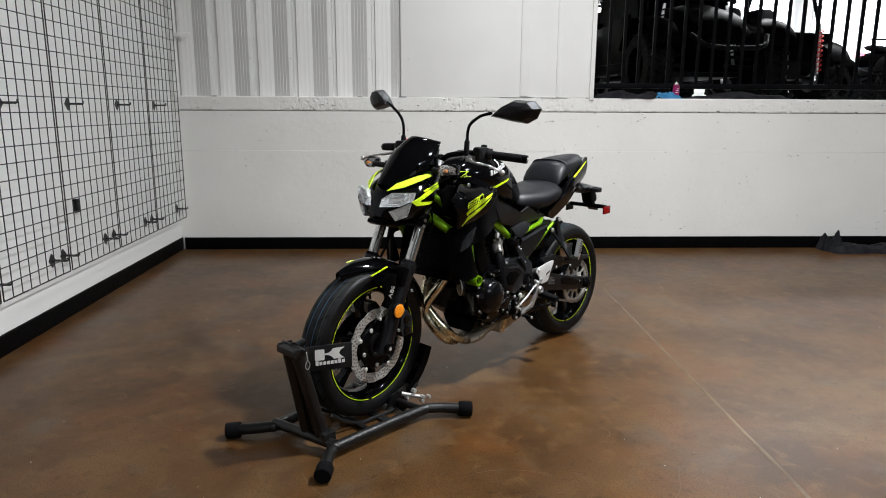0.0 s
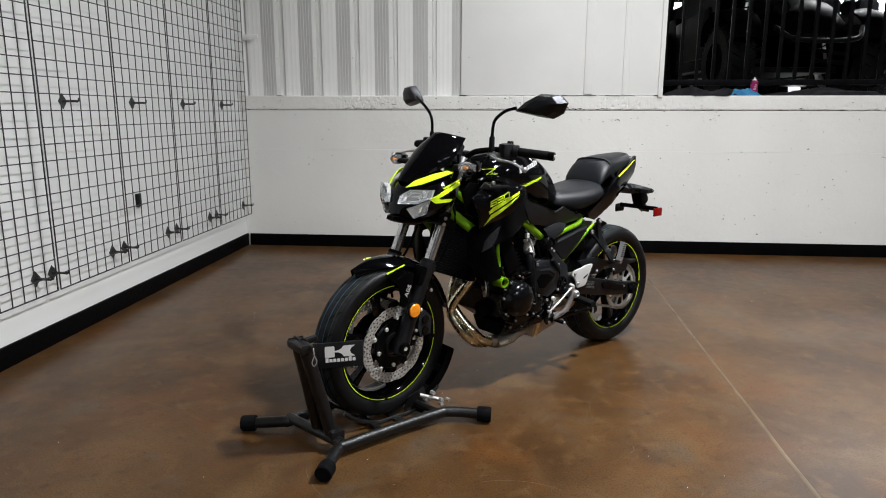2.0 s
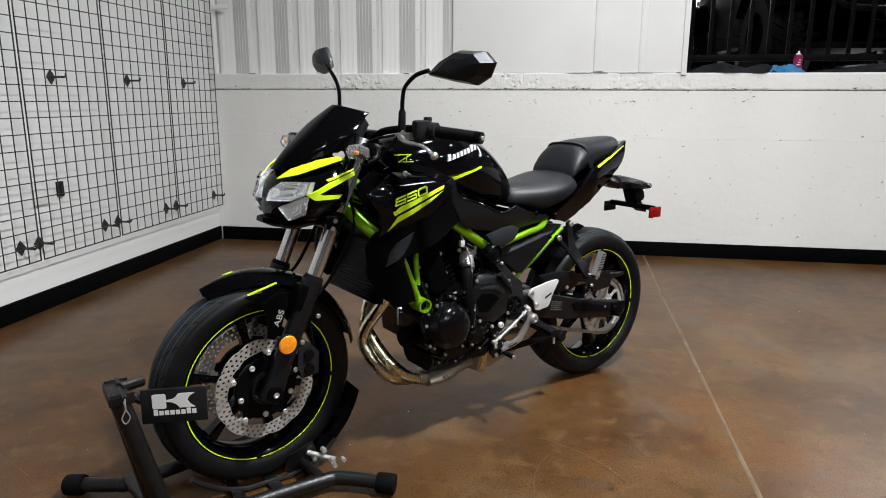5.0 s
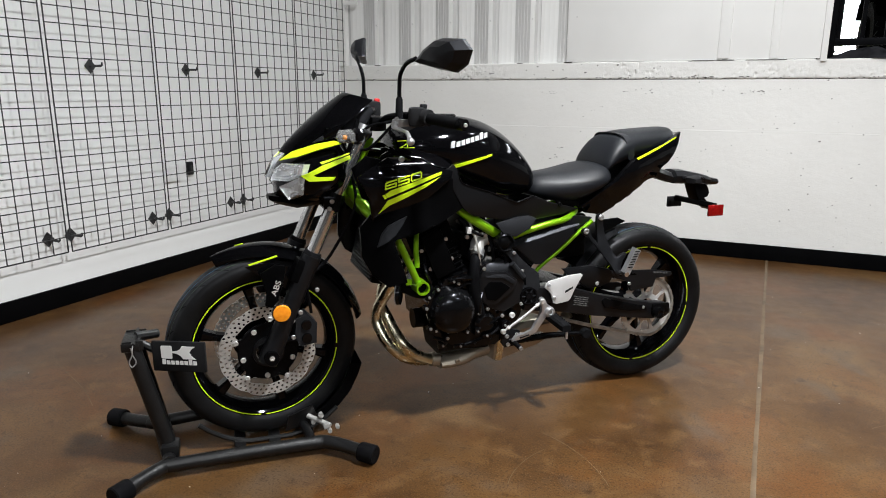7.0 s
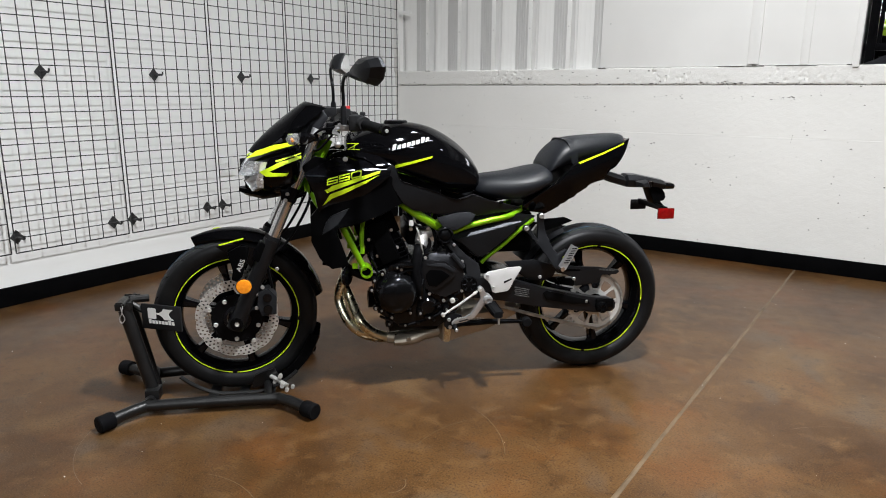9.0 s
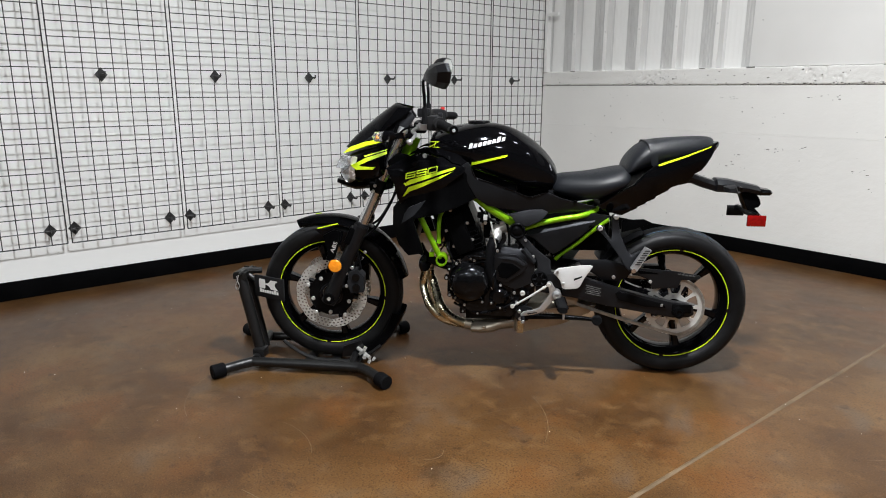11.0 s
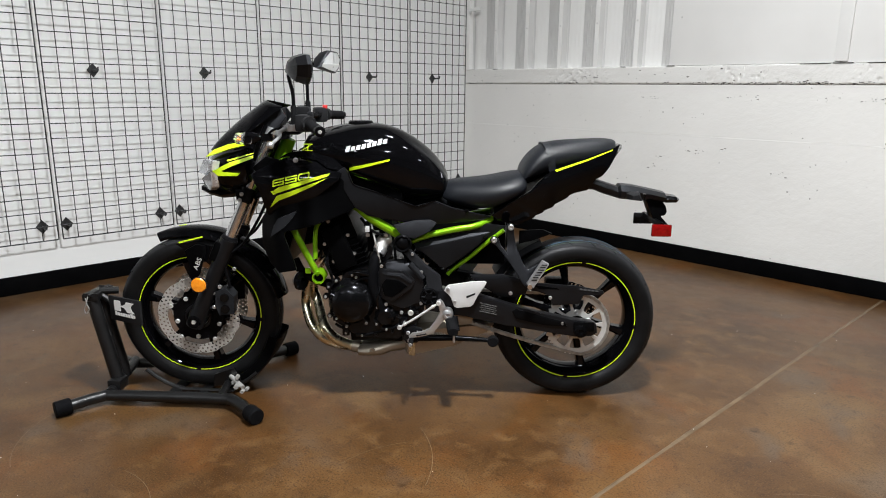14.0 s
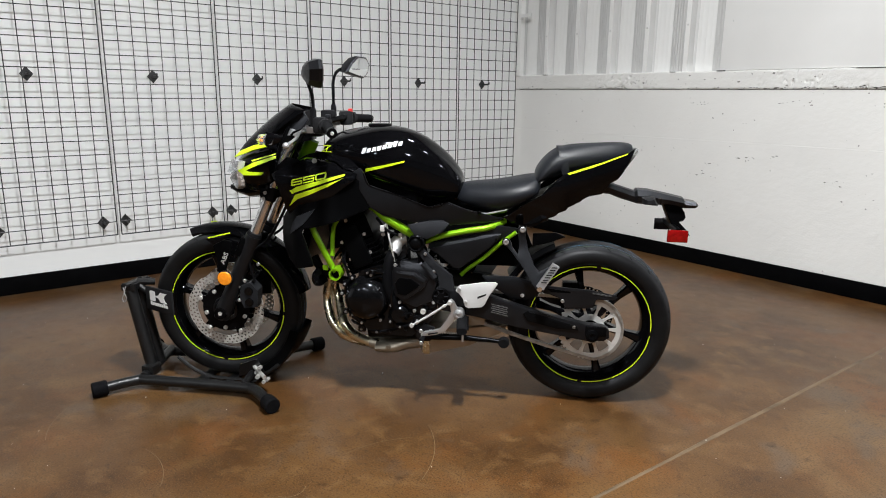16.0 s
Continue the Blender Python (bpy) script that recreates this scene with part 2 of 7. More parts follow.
def sheet(poly, yfun, thick=0.004, step=0.025, side=1, bm=None):
    """A bent panel: the x-z outline cut into a lattice, each point lifted to yfun(x, z), with thickness."""
    b = bmesh.new()
    b.faces.new([b.verts.new((x, 0, z)) for x, z in poly])
    xs, zs = [p[0] for p in poly], [p[1] for p in poly]
    for lo, hi, n in ((min(xs), max(xs), (1, 0, 0)), (min(zs), max(zs), (0, 0, 1))):
        k = max(1, int((hi - lo) / step))
        for i in range(1, k):
            c = lo + (hi - lo) * i / k
            bmesh.ops.bisect_plane(b, geom=b.verts[:] + b.edges[:] + b.faces[:], plane_co=Vector(n) * c, plane_no=n)
    for v in b.verts:
        v.co.y = side * yfun(v.co.x, v.co.z)
    ext = bmesh.ops.extrude_face_region(b, geom=b.faces[:])
    bmesh.ops.translate(b, verts=[v for v in ext["geom"] if isinstance(v, bmesh.types.BMVert)], vec=(0, -side * thick, 0))
    bmesh.ops.recalc_face_normals(b, faces=b.faces[:])
    if thick > 0.008:
        rim = [e for e in b.edges if len(e.link_faces) == 2 and e.calc_face_angle() > 1.0]
        bmesh.ops.bevel(b, geom=rim, offset=0.0032, segments=2, affect="EDGES", profile=0.6)
    return join(bm, b)


def plate(points, thick, bm=None):
    """A flat many-sided plate through 3D points, thickened along its normal."""
    b = bmesh.new()
    f = b.faces.new([b.verts.new(p) for p in points])
    f.normal_update()
    n = f.normal.copy()
    ext = bmesh.ops.extrude_face_region(b, geom=[f])
    bmesh.ops.translate(b, verts=[v for v in ext["geom"] if isinstance(v, bmesh.types.BMVert)], vec=n * thick)
    bmesh.ops.recalc_face_normals(b, faces=b.faces[:])
    return join(bm, b)


def part(name, bm, material, parent=None, label="", m=None, sharp=35, subdiv=0, kind=""):
    """Link a bmesh as one mesh object under a thing or a part."""
    if m is not None:
        bm.transform(m)
    bmesh.ops.recalc_face_normals(bm, faces=bm.faces[:])
    me = bpy.data.meshes.new(name)
    bm.to_mesh(me)
    bm.free()
    me.materials.append(material)
    me.polygons.foreach_set("use_smooth", [True] * len(me.polygons))
    me.set_sharp_from_angle(angle=radians(sharp))
    ob = new(name, me)
    if parent is not None:
        ob.parent = parent
    if subdiv:
        s = ob.modifiers.new("smooth", "SUBSURF")
        s.levels = s.render_levels = subdiv
    return tagged(ob, label, kind=kind)


def thing(name, label, category, m=None, group=""):
    ob = new(name)
    ob.empty_display_size = 0.1
    if m is not None:
        ob.matrix_basis = m
    return tagged(ob, label, category, group)


def words(text, size, m, material, parent, name, label="", depth=0.001, shear=0.0, stretch=1.0):
    cu = bpy.data.curves.new(name, "FONT")
    cu.body, cu.size, cu.extrude, cu.align_x, cu.align_y, cu.shear = text, size, depth, "CENTER", "CENTER", shear
    tmp = bpy.data.objects.new(name, cu)
    me = bpy.data.meshes.new_from_object(tmp)
    bpy.data.objects.remove(tmp)
    me.transform(m @ Matrix.Diagonal((stretch, 1, 1, 1)))
    me.materials.clear()
    me.materials.append(material)
    me.name = name
    ob = new(name, me)
    ob.parent = parent
    return tagged(ob, label)


# ---- room ----
WX, WY, TOP = -1.955, 5.95, 4.4     # left wall face, back wall face, ceiling
EX, SY = 11.0, -8.0                  # far right and rear walls
SILL = 1.31                         # showroom floor, level with the sill
WIN = 1.61                          # where the opening begins


def structure(name, bm, material, label, sharp=35):
    return part(name, bm, material, None, label, None, sharp, 0, "structure")


structure("floor", box(((WX + EX) / 2, (SY + WY) / 2, -0.1), (EX - WX + 0.4, WY - SY + 0.4, 0.2)), M_FLOOR, "brown acid-stained polished concrete floor with a worn sealer")
# ceiling, east and south walls are unseen, added dark to cut bounced light
structure("ceiling", box(((WX + EX) / 2, (SY + 15.0) / 2, TOP + 0.1), (EX - WX + 0.6, 20.0, 0.2)), M_CEIL, "unseen dark ceiling, added to keep bounced light low")
structure("wall_west", box((WX - 0.1, (SY + 15.2) / 2, TOP / 2), (0.2, 15.2 - SY, TOP)), M_DRYWALL, "smooth white painted drywall behind the wire grid")
structure("wall_east", box((EX + 0.1, (SY + 15.2) / 2, TOP / 2), (0.2, 15.2 - SY, TOP)), M_FAR, "unseen dark side wall, added to keep bounced light low")
structure("wall_south", box(((WX + EX) / 2, SY - 0.1, TOP / 2), (EX - WX + 0.4, 0.2, TOP)), M_FAR, "unseen dark rear wall, added to keep bounced light low")
structure("wall_north", box(((WX + EX) / 2, WY + 0.2, 0.4275), (EX - WX, 0.4, 0.855)), M_CONC, "white painted cast concrete wall with small air holes")
structure("wall_north_upper", box(((WX + EX) / 2, WY + 0.2025, 1.0225), (EX - WX, 0.4, 0.333)), M_CONC, "upper lift of the white painted concrete wall")

# the rough upper pour of the concrete with a broken lower edge
def ledge():
    """Front face as a fine relief: broken hollows in patches, a ragged lower edge."""
    bm = bmesh.new()
    x0, x1, n = WX, 6.5, 1900
    rings = []
    for i in range(n + 1):
        x = x0 + (x1 - x0) * i / n
        patch = noise.noise((x * 1.7, 3.1, 0.4)) + 0.5 * noise.noise((x * 5.3, 1.7, 2.2))
        ring = [(x, WY + 0.38, 1.192), (x, WY + 0.006, 1.192)]
        for k in range(15):
            v = k / 14
            z = 1.193 + 0.113 * v
            low = max(0.0, 1 - v * (3.2 - 2.0 * patch))
            f = noise.noise((x * 34, z * 48, 1.0)) + 0.7 * noise.noise((x * 95, z * 120, 5.0)) + 0.4 * noise.noise((x * 190, z * 230, 8.0))
            d = max(0.0, f - 0.18) * 0.016 * max(0.0, min(1.0, patch * 1.5 + low * 0.9 - 0.05)) + 0.0010 * noise.noise((x * 22, z * 22, 9.0))
            if k == 0:
                d += 0.004 + 0.010 * max(0, noise.noise((x * 16, 9.1, 3)))
            jz = 0.004 * noise.noise((x * 20, 0.3, 7)) * (1 - v) if k < 4 else 0
            ring.append((x, WY - 0.0045 + d, z + jz))
        ring += [(x, WY + 0.0, SILL), (x, WY + 0.05, SILL + 0.0005), (x, WY + 0.38, SILL)]
        rings.append(ring)
    loft(rings, bm)
    return box(((x1 + EX) / 2, WY + 0.19, 1.251), (EX - x1, 0.38, 0.116), bm)


structure("trim_1", ledge(), M_LEDGE, "rough white painted concrete band with a chipped lower edge", 70)


def chip(bm, x, z, r, stretch=1.0):
    """One flat ragged dark patch on the concrete face, standing for a shaded hollow."""
    y = WY - 0.0052 if z > 1.195 else (WY + 0.0018 if z > 0.856 else WY - 0.0007)
    n = 7
    bm.faces.new([bm.verts.new((x + r * stretch * math.cos(2 * math.pi * k / n) * (0.6 + 0.6 * random.random()), y, z + r * math.sin(2 * math.pi * k / n) * (0.6 + 0.6 * random.random()))) for k in range(n)])


# shade of the broken joint, laid on as dark patches and a strip
gap = bmesh.new()
x = WX + 0.05
while x < 6.5:
    d = noise.noise((x * 3.1, 5.5, 2)) + 0.6 * noise.noise((x * 13, 3.5, 2))
    if d > -0.42:
        for q in range(1 + int(3 * max(0, d + 0.1))):
            chip(gap, x + random.uniform(-0.01, 0.01), 1.192 + random.random() ** 2 * (0.006 + 0.03 * max(0, d)), 0.0010 + 0.0022 * random.random() ** 2, 1.6 + 4.0 * random.random())
    x += 0.007 + 0.009 * random.random()
box(((WX + EX) / 2, WY + 0.026, 1.1905), (EX - WX - 0.1, 0.030, 0.010), gap)
structure("trim_2", gap, M_CRACK, "flat dark patches for the shade in broken hollows along the joint")
# air holes are flat grey patches, their shade given as colour
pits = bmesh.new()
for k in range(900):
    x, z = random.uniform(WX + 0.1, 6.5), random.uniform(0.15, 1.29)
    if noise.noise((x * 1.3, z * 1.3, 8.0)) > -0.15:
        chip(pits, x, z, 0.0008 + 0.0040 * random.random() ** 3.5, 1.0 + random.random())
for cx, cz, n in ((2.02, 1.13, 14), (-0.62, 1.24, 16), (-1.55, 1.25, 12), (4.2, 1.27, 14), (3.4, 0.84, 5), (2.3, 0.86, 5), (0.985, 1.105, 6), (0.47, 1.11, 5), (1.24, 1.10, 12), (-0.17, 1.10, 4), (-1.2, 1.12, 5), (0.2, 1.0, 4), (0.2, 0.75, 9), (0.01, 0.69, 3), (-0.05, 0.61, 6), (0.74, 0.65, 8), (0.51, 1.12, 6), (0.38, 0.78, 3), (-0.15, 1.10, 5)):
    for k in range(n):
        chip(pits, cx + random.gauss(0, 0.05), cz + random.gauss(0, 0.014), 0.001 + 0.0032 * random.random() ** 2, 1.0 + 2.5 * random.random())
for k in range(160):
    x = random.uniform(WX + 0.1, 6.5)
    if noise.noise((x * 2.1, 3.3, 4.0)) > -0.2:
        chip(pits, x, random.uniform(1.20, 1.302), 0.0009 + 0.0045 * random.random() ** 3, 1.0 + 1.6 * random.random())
structure("trim_7", pits, M_PIT, "flat grey patches for the shade in small air holes")

# upper wall: ribbed sheet, then flat sheets up to the opening
def ribbed(x0, x1):
    y, step = WY + 0.006, 0.3275

    def strip(bm, pts):
        pts = [p for p in pts if p[0] <= x1]
        if len(pts) > 1:
            loft([[(px, y + py, SILL), (px, y + py, TOP)] for px, py in pts], bm, False, False)

    x = x0
    while x < x1 - 0.03:
        light, dark = bmesh.new(), bmesh.new()
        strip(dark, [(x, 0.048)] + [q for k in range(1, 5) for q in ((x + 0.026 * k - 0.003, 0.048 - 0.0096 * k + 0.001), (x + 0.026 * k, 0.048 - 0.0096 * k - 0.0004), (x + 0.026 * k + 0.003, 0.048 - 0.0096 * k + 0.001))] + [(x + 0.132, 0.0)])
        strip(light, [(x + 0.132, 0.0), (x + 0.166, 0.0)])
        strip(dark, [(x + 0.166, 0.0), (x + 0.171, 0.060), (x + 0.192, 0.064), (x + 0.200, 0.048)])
        strip(light, [(x + 0.200, 0.048), (x + 0.222, 0.048), (x + 0.226, 0.0472), (x + 0.230, 0.048), (x + 0.262, 0.048), (x + 0.266, 0.0472), (x + 0.270, 0.048), (x + 0.298, 0.048), (x + 0.302, 0.0472), (x + 0.306, 0.048), (x + step, 0.048)])
        if light.faces:
            part("rib", light, M_SHEET, wall_sheet, "", None, 20)
        part("slanted_face", dark, M_PAN, wall_sheet, "slanted face with shade in its colour", None, 20)
        x += step


wall_sheet = tagged(new("wall_north_sheet"), "white painted ribbed steel wall sheet", kind="structure")
ribbed(-2.083, -0.035)
structure("wall_north_backing", box(((WX + WIN) / 2, WY + 0.22, (SILL + TOP) / 2), (WIN - WX, 0.30, TOP - SILL)), M_SHEET, "plain backing behind the wall sheets")
for i, (a, b, y) in enumerate(((-0.035, 1.010, 0.004), (1.013, 1.309, 0.007), (1.312, 1.575, 0.005))):
    structure(f"wall_panel_{i + 1}", box(((a + b) / 2, WY + y + 0.03, (SILL + TOP) / 2 + 0.002), (b - a, 0.06, TOP - SILL), bevel=0.006), M_SHEET, "flat white painted steel wall panel")
structure("trim_3", box((1.013, WY + 0.020, (SILL + TOP) / 2 + 0.004), (0.072, 0.055, TOP - SILL - 0.012), bevel=0.008), M_SHEET, "raised white seam strip between wall panels")
structure("trim_8", box((1.311, WY + 0.024, (SILL + TOP) / 2 + 0.002), (0.052, 0.055, TOP - SILL), bevel=0.014), M_SHEET, "raised white rib of the wall panel")
# dark strips set in front of the wall give the gaps their shade
gaps = bmesh.new()
for x0, x1, h in ((0.975, 1.080, 0.0055), (-0.046, 0.012, 0.007), (1.15, 1.39, 0.0022), (0.80, 0.965, 0.0014), (-1.62, -1.57, 0.004), (-0.40, -0.36, 0.003), (1.545, 1.60, 0.005)):
    n = 12
    top = [(x0 + (x1 - x0) * k / n, SILL + h * (0.55 + 0.45 * noise.noise((x0 * 9 + k * 0.7, 2.0, 1.0)))) for k in range(n + 1)]
    prism(top + [(x1, SILL - 0.002), (x0, SILL - 0.002)], WY - 0.0085, WY - 0.002, gaps)
structure("trim_9", gaps, M_CRACK, "dark strips for the shade in gaps under the wall sheets")
structure("trim_4", box((WIN - 0.018, WY + 0.16, (SILL + TOP) / 2 - 0.005), (0.036, 0.36, TOP - SILL + 0.02), bevel=0.004), M_SHEET, "white folded jamb of the opening")
structure("trim_5", box((WX + 0.035, WY + 0.0, (SILL + TOP) / 2), (0.07, 0.05, TOP - SILL), bevel=0.004), M_SHEET, "white corner angle of the sheet wall")
# screws in the rib crowns
screws = bmesh.new()
for k in range(6):
    for z in (1.62, 2.25):
        lathe([(-0.004, 0.0), (-0.004, 0.006), (0.0, 0.007)], (-1.756 + 0.3275 * k + 0.149, WY + 0.006, z), "Y", 8, screws)
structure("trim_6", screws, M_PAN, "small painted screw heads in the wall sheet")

# lintel and far side of the opening lie outside the view and only close the wall
structure("wall_north_lintel", box(((WIN + EX) / 2, WY + 0.2, 3.9), (EX - WIN, 0.4, 1.0)), M_SHEET, "plain white wall above the opening")

structure("baseboard_1", box((WX + 0.0075, (SY + WY) / 2, 0.052), (0.015, WY - SY, 0.104), bevel=0.003), M_BASE, "black vinyl baseboard along the drywall")
structure("baseboard_2", box(((WX + EX) / 2 + 0.016, WY - 0.0075, 0.052), (EX - WX - 0.032, 0.015, 0.104), bevel=0.003), M_BASE, "black vinyl baseboard along the concrete wall")

# floor joint filled with pale sealant, and hairline cracks
jt = []
for i in range(81):
    y = SY + (WY - SY) * i / 80
    x = 1.376 + noise.noise((y * 3, 1, 2)) * 0.004 + (y - 4) * 0.017
    w = 0.0078 + 0.003 * noise.noise((y * 11, 3, 2))
    jt.append([(x - w, y, 0.0), (x - w * 0.6, y, 0.0015), (x + w * 0.6, y, 0.0015), (x + w, y, 0.0)])
structure("floor_joint", loft(jt, None, False, False), M_CAULK, "pale filled control joint in the concrete floor")

cr = bmesh.new()
for pts in (((-1.40, 2.80), (-1.29, 2.732), (-0.965, 2.606), (-0.8, 2.52)), ((1.7, 2.2), (1.55, 2.6), (1.6, 2.9)), ((0.6, 1.9), (0.9, 2.0), (1.0, 2.2))):
    line = spline([(x, y, 0.0006) for x, y in pts], 8)
    loft([[p + Vector((0, 0.0012, 0)), p - Vector((0, 0.0012, 0))] for p in line], cr, False, False)
structure("floor_cracks", cr, M_CAULK, "fine pale hairline cracks in the floor")


crumbs = bmesh.new()
for k in range(170):
    cx, cy, r = random.uniform(-1.6, 3.2), random.uniform(1.0, 5.6), 0.0007 + 0.0014 * random.random() ** 3
    a = random.random() * 6.28
    tube([(cx, cy, r * 0.6), (cx + r * 2.2 * math.cos(a), cy + r * 2.2 * math.sin(a), r * 0.7)], [r, r * 0.5], crumbs, 5)
tagged(part("floor_crumbs", crumbs, M_WHITEP, None, "tiny pale crumbs of grit scattered on the floor"), category="grit", kind="stuff")
marks_ = bmesh.new()
for cx, cy, r, a0, a1 in ((0.10, 2.35, 0.42, 200, 262), (0.78, 2.46, 0.05, 300, 420), (0.55, 2.55, 0.5, 30, 70), (1.05, 2.75, 0.34, 150, 190), (-0.55, 2.0, 0.6, 300, 335), (0.4, 1.9, 0.3, 60, 110), (2.1, 3.2, 0.5, 100, 140)):
    line = [Vector((cx + r * math.cos(radians(a0 + (a1 - a0) * k / 20)), cy + r * math.sin(radians(a0 + (a1 - a0) * k / 20)), 0.0005)) for k in range(21)]
    loft([[p + (p - Vector((cx, cy, 0.0005))).normalized() * 0.0009, p - (p - Vector((cx, cy, 0.0005))).normalized() * 0.0009] for p in line], marks_, False, False)
structure("floor_scratches", marks_, M_CAULK, "faint curved scratches in the sealer")


# ---- wire grid panels on the left wall ----
GX, PITCH, Y0 = -1.875, 0.653, 5.885


def wire_panel():
    """One panel: a frame of thicker wire, eight columns of cells, tall rows above the view."""
    ob = thing("wire_grid_panel", "tall dark wire grid display panel standing off the white wall", "grid panel", group="wire grid panels on the wall")
    w, z0, z1, cell = 0.630, 0.295, 2.61, 0.0805
    fr = bmesh.new()
    for y in (-w / 2, w / 2):
        tube([(0, y, z0), (0, y, z1)], 0.0036, fr, 8)
    for z in (z0, z1):
        tube([(0, -w / 2, z), (0, w / 2, z)], 0.0038, fr, 8)
    part("frame", fr, M_WIRE, ob)
    for k in range(1, 8):
        y = -w / 2 + w * k / 8
        part("upright_wire", tube([(0.0, y, z0), (0.0, y, z1)], 0.0029, None, 6), M_WIRE, ob)
    z = z0 + cell
    while z < z1 - 0.02:
        part("cross_wire", tube([(0.0052, -w / 2, z), (0.0052, w / 2, z)], 0.0029, None, 6), M_WIRE, ob)
        z += cell
    return ob


first = wire_panel()
first.matrix_basis = pose(GX, Y0 - PITCH / 2, 0)
for k in range(1, 9):
    copy_thing(first, pose(GX, Y0 - PITCH * (k + 0.5), 0))


def standoff():
    """Diamond plate on the wall with a rod that carries the grid."""
    ob = thing("grid_bracket", "dark steel diamond wall plate with a rod holding the wire grid", "bracket", group="brackets of the wire grid")
    b = bmesh.new()
    s = 0.040
    pl = [(0, -s * 0.85, 0), (0, 0, -s), (0, s * 0.85, 0), (0, 0, s)]
    plate([(0.001, y, z) for _, y, z in pl], 0.004, b)
    part("plate", b, M_WIRE, ob)
    r = tube([(0.0, 0, 0), (0.085, 0, 0)], 0.0065, None, 10)
    tube([(0.080, 0, -0.004), (0.094, 0, 0.004), (0.094, 0, 0.018)], 0.005, r, 8)
    part("rod", r, M_WIRE, ob)
    return ob


st = standoff()
spots = []
for k in range(9):
    spots.append((5.556 - 0.6625 * k, 1.228))
    spots += [(5.263 + 0.065 - 0.663 * k, 0.365), (5.263 - 0.060 - 0.663 * k, 0.363)]
spots.append((5.882, 0.366))
st.matrix_basis = pose(WX, spots[0][0], spots[0][1])
for y, z in spots[1:]:
    copy_thing(st, pose(WX, y, z))

# outlet and switch behind the grid
ol = thing("wall_outlet", "white double outlet with a cover plate on the drywall", "outlet")
part("cover_plate", box((WX + 0.004, 4.05, 0.622), (0.008, 0.116, 0.122), bevel=0.003), M_WHITEP, ol)
for dz in (-0.024, 0.024):
    part("socket", box((WX + 0.0095, 4.05, 0.622 + dz), (0.003, 0.034, 0.028), bevel=0.001), M_DRYWALL, ol)
bk = thing("wall_box", "small black box on the wall beside the outlet", "outlet box")
part("cover", box((WX + 0.011, 4.192, 0.630), (0.022, 0.038, 0.082), bevel=0.004), M_BLACKP, bk)
part("slot", box((WX + 0.0235, 4.192, 0.632), (0.003, 0.012, 0.035), bevel=0.001), M_WIRE, bk)

# strap that holds the grid's top corner to the sheet wall
cb = thing("corner_strap", "white painted steel strap across the wall corner", "bracket")
part("strap", box((-1.825, WY - 0.030, 1.80), (0.135, 0.014, 0.028), bevel=0.003), M_SHEET, cb)
part("tab", box((-1.87, WY - 0.030, 1.778), (0.024, 0.012, 0.022), bevel=0.003), M_PAN, cb)


# ---- cloth heaps, can ----
def heap(name, label, category, centre, size, material, seed, folds=9):
    """Crumpled cloth: a low uneven mound with folds."""
    bm = bmesh.new()
    n = 28
    grid = [[None] * (n + 1) for _ in range(n + 1)]
    for i in range(n + 1):
        for j in range(n + 1):
            u, v = i / n * 2 - 1, j / n * 2 - 1
            e = max(0.0, 1 - max(abs(u), abs(v)) ** 4)
            h = 0.55 + 0.5 * noise.noise((u * 1.6 + seed, v * 1.6, seed)) + 0.28 * abs(noise.noise((u * folds * 0.5, v * 3 + seed, 2 * seed)))
            wob = 1 + 0.16 * noise.noise((u * 3, v * 3, seed + 7))
            grid[i][j] = bm.verts.new((centre[0] + u * size[0] / 2 * wob, centre[1] + v * size[1] / 2 * wob, centre[2] + size[2] * max(0.0, h) * e + 0.001))
    for i in range(n):
        for j in range(n):
            bm.faces.new((grid[i][j], grid[i + 1][j], grid[i + 1][j + 1], grid[i][j + 1]))
    rim = [e for e in bm.edges if e.is_boundary]
    ext = bmesh.ops.extrude_edge_only(bm, edges=rim)
    low = [v for v in ext["geom"] if isinstance(v, bmesh.types.BMVert)]
    for v in low:
        v.co.z = centre[2]
    ob = part(name, bm, material, None, label, None, 60, 1)
    return tagged(ob, category=category)


heap("black_bag", "crumpled black cloth bag lying against the concrete wall", "bag", (4.12, WY - 0.17, 0), (0.80, 0.24, 0.10), M_CLOTH, 3.1)
heap("black_cloth", "upright fold of black cloth against the wall", "cloth", (3.80, WY - 0.10, 0.0), (0.22, 0.14, 0.19), M_CLOTH, 5.7)
heap("black_jacket", "dark grey jacket crumpled on the concrete sill", "jacket", (1.93, WY + 0.12, SILL), (0.60, 0.26, 0.085), M_CLOTH, 1.3)
heap("blue_rag", "blue shop rag crumpled on the concrete sill", "rag", (2.27, WY + 0.08, SILL), (0.24, 0.16, 0.07), M_BLUE, 8.2)
heap("black_tarp", "black folded sheet lying along the sill", "cloth", (2.95, WY + 0.20, SILL), (0.95, 0.26, 0.07), M_CLOTH, 6.4)

can = thing("spray_can", "pink aerosol can with a white cap on the sill", "spray can", pose(2.345, WY + 0.05, SILL))
part("body", lathe([(0, 0.0), (0, 0.026), (0.004, 0.028), (0.108, 0.028), (0.120, 0.018), (0.120, 0.0)], (0, 0, 0), "Z", 24), mat("magenta_can_print", (0.22, 0.008, 0.075), (0.42, 0.02, 0.16), 0.3, 0.2, 12), can, "magenta printed can body")
for k in range(3):
    part("label_bar", box((0.004 * k - 0.004, -0.0284, 0.052 + 0.016 * k), (0.022 - 0.005 * k, 0.0012, 0.005)), M_WHITEP, can, "pale printed bar")
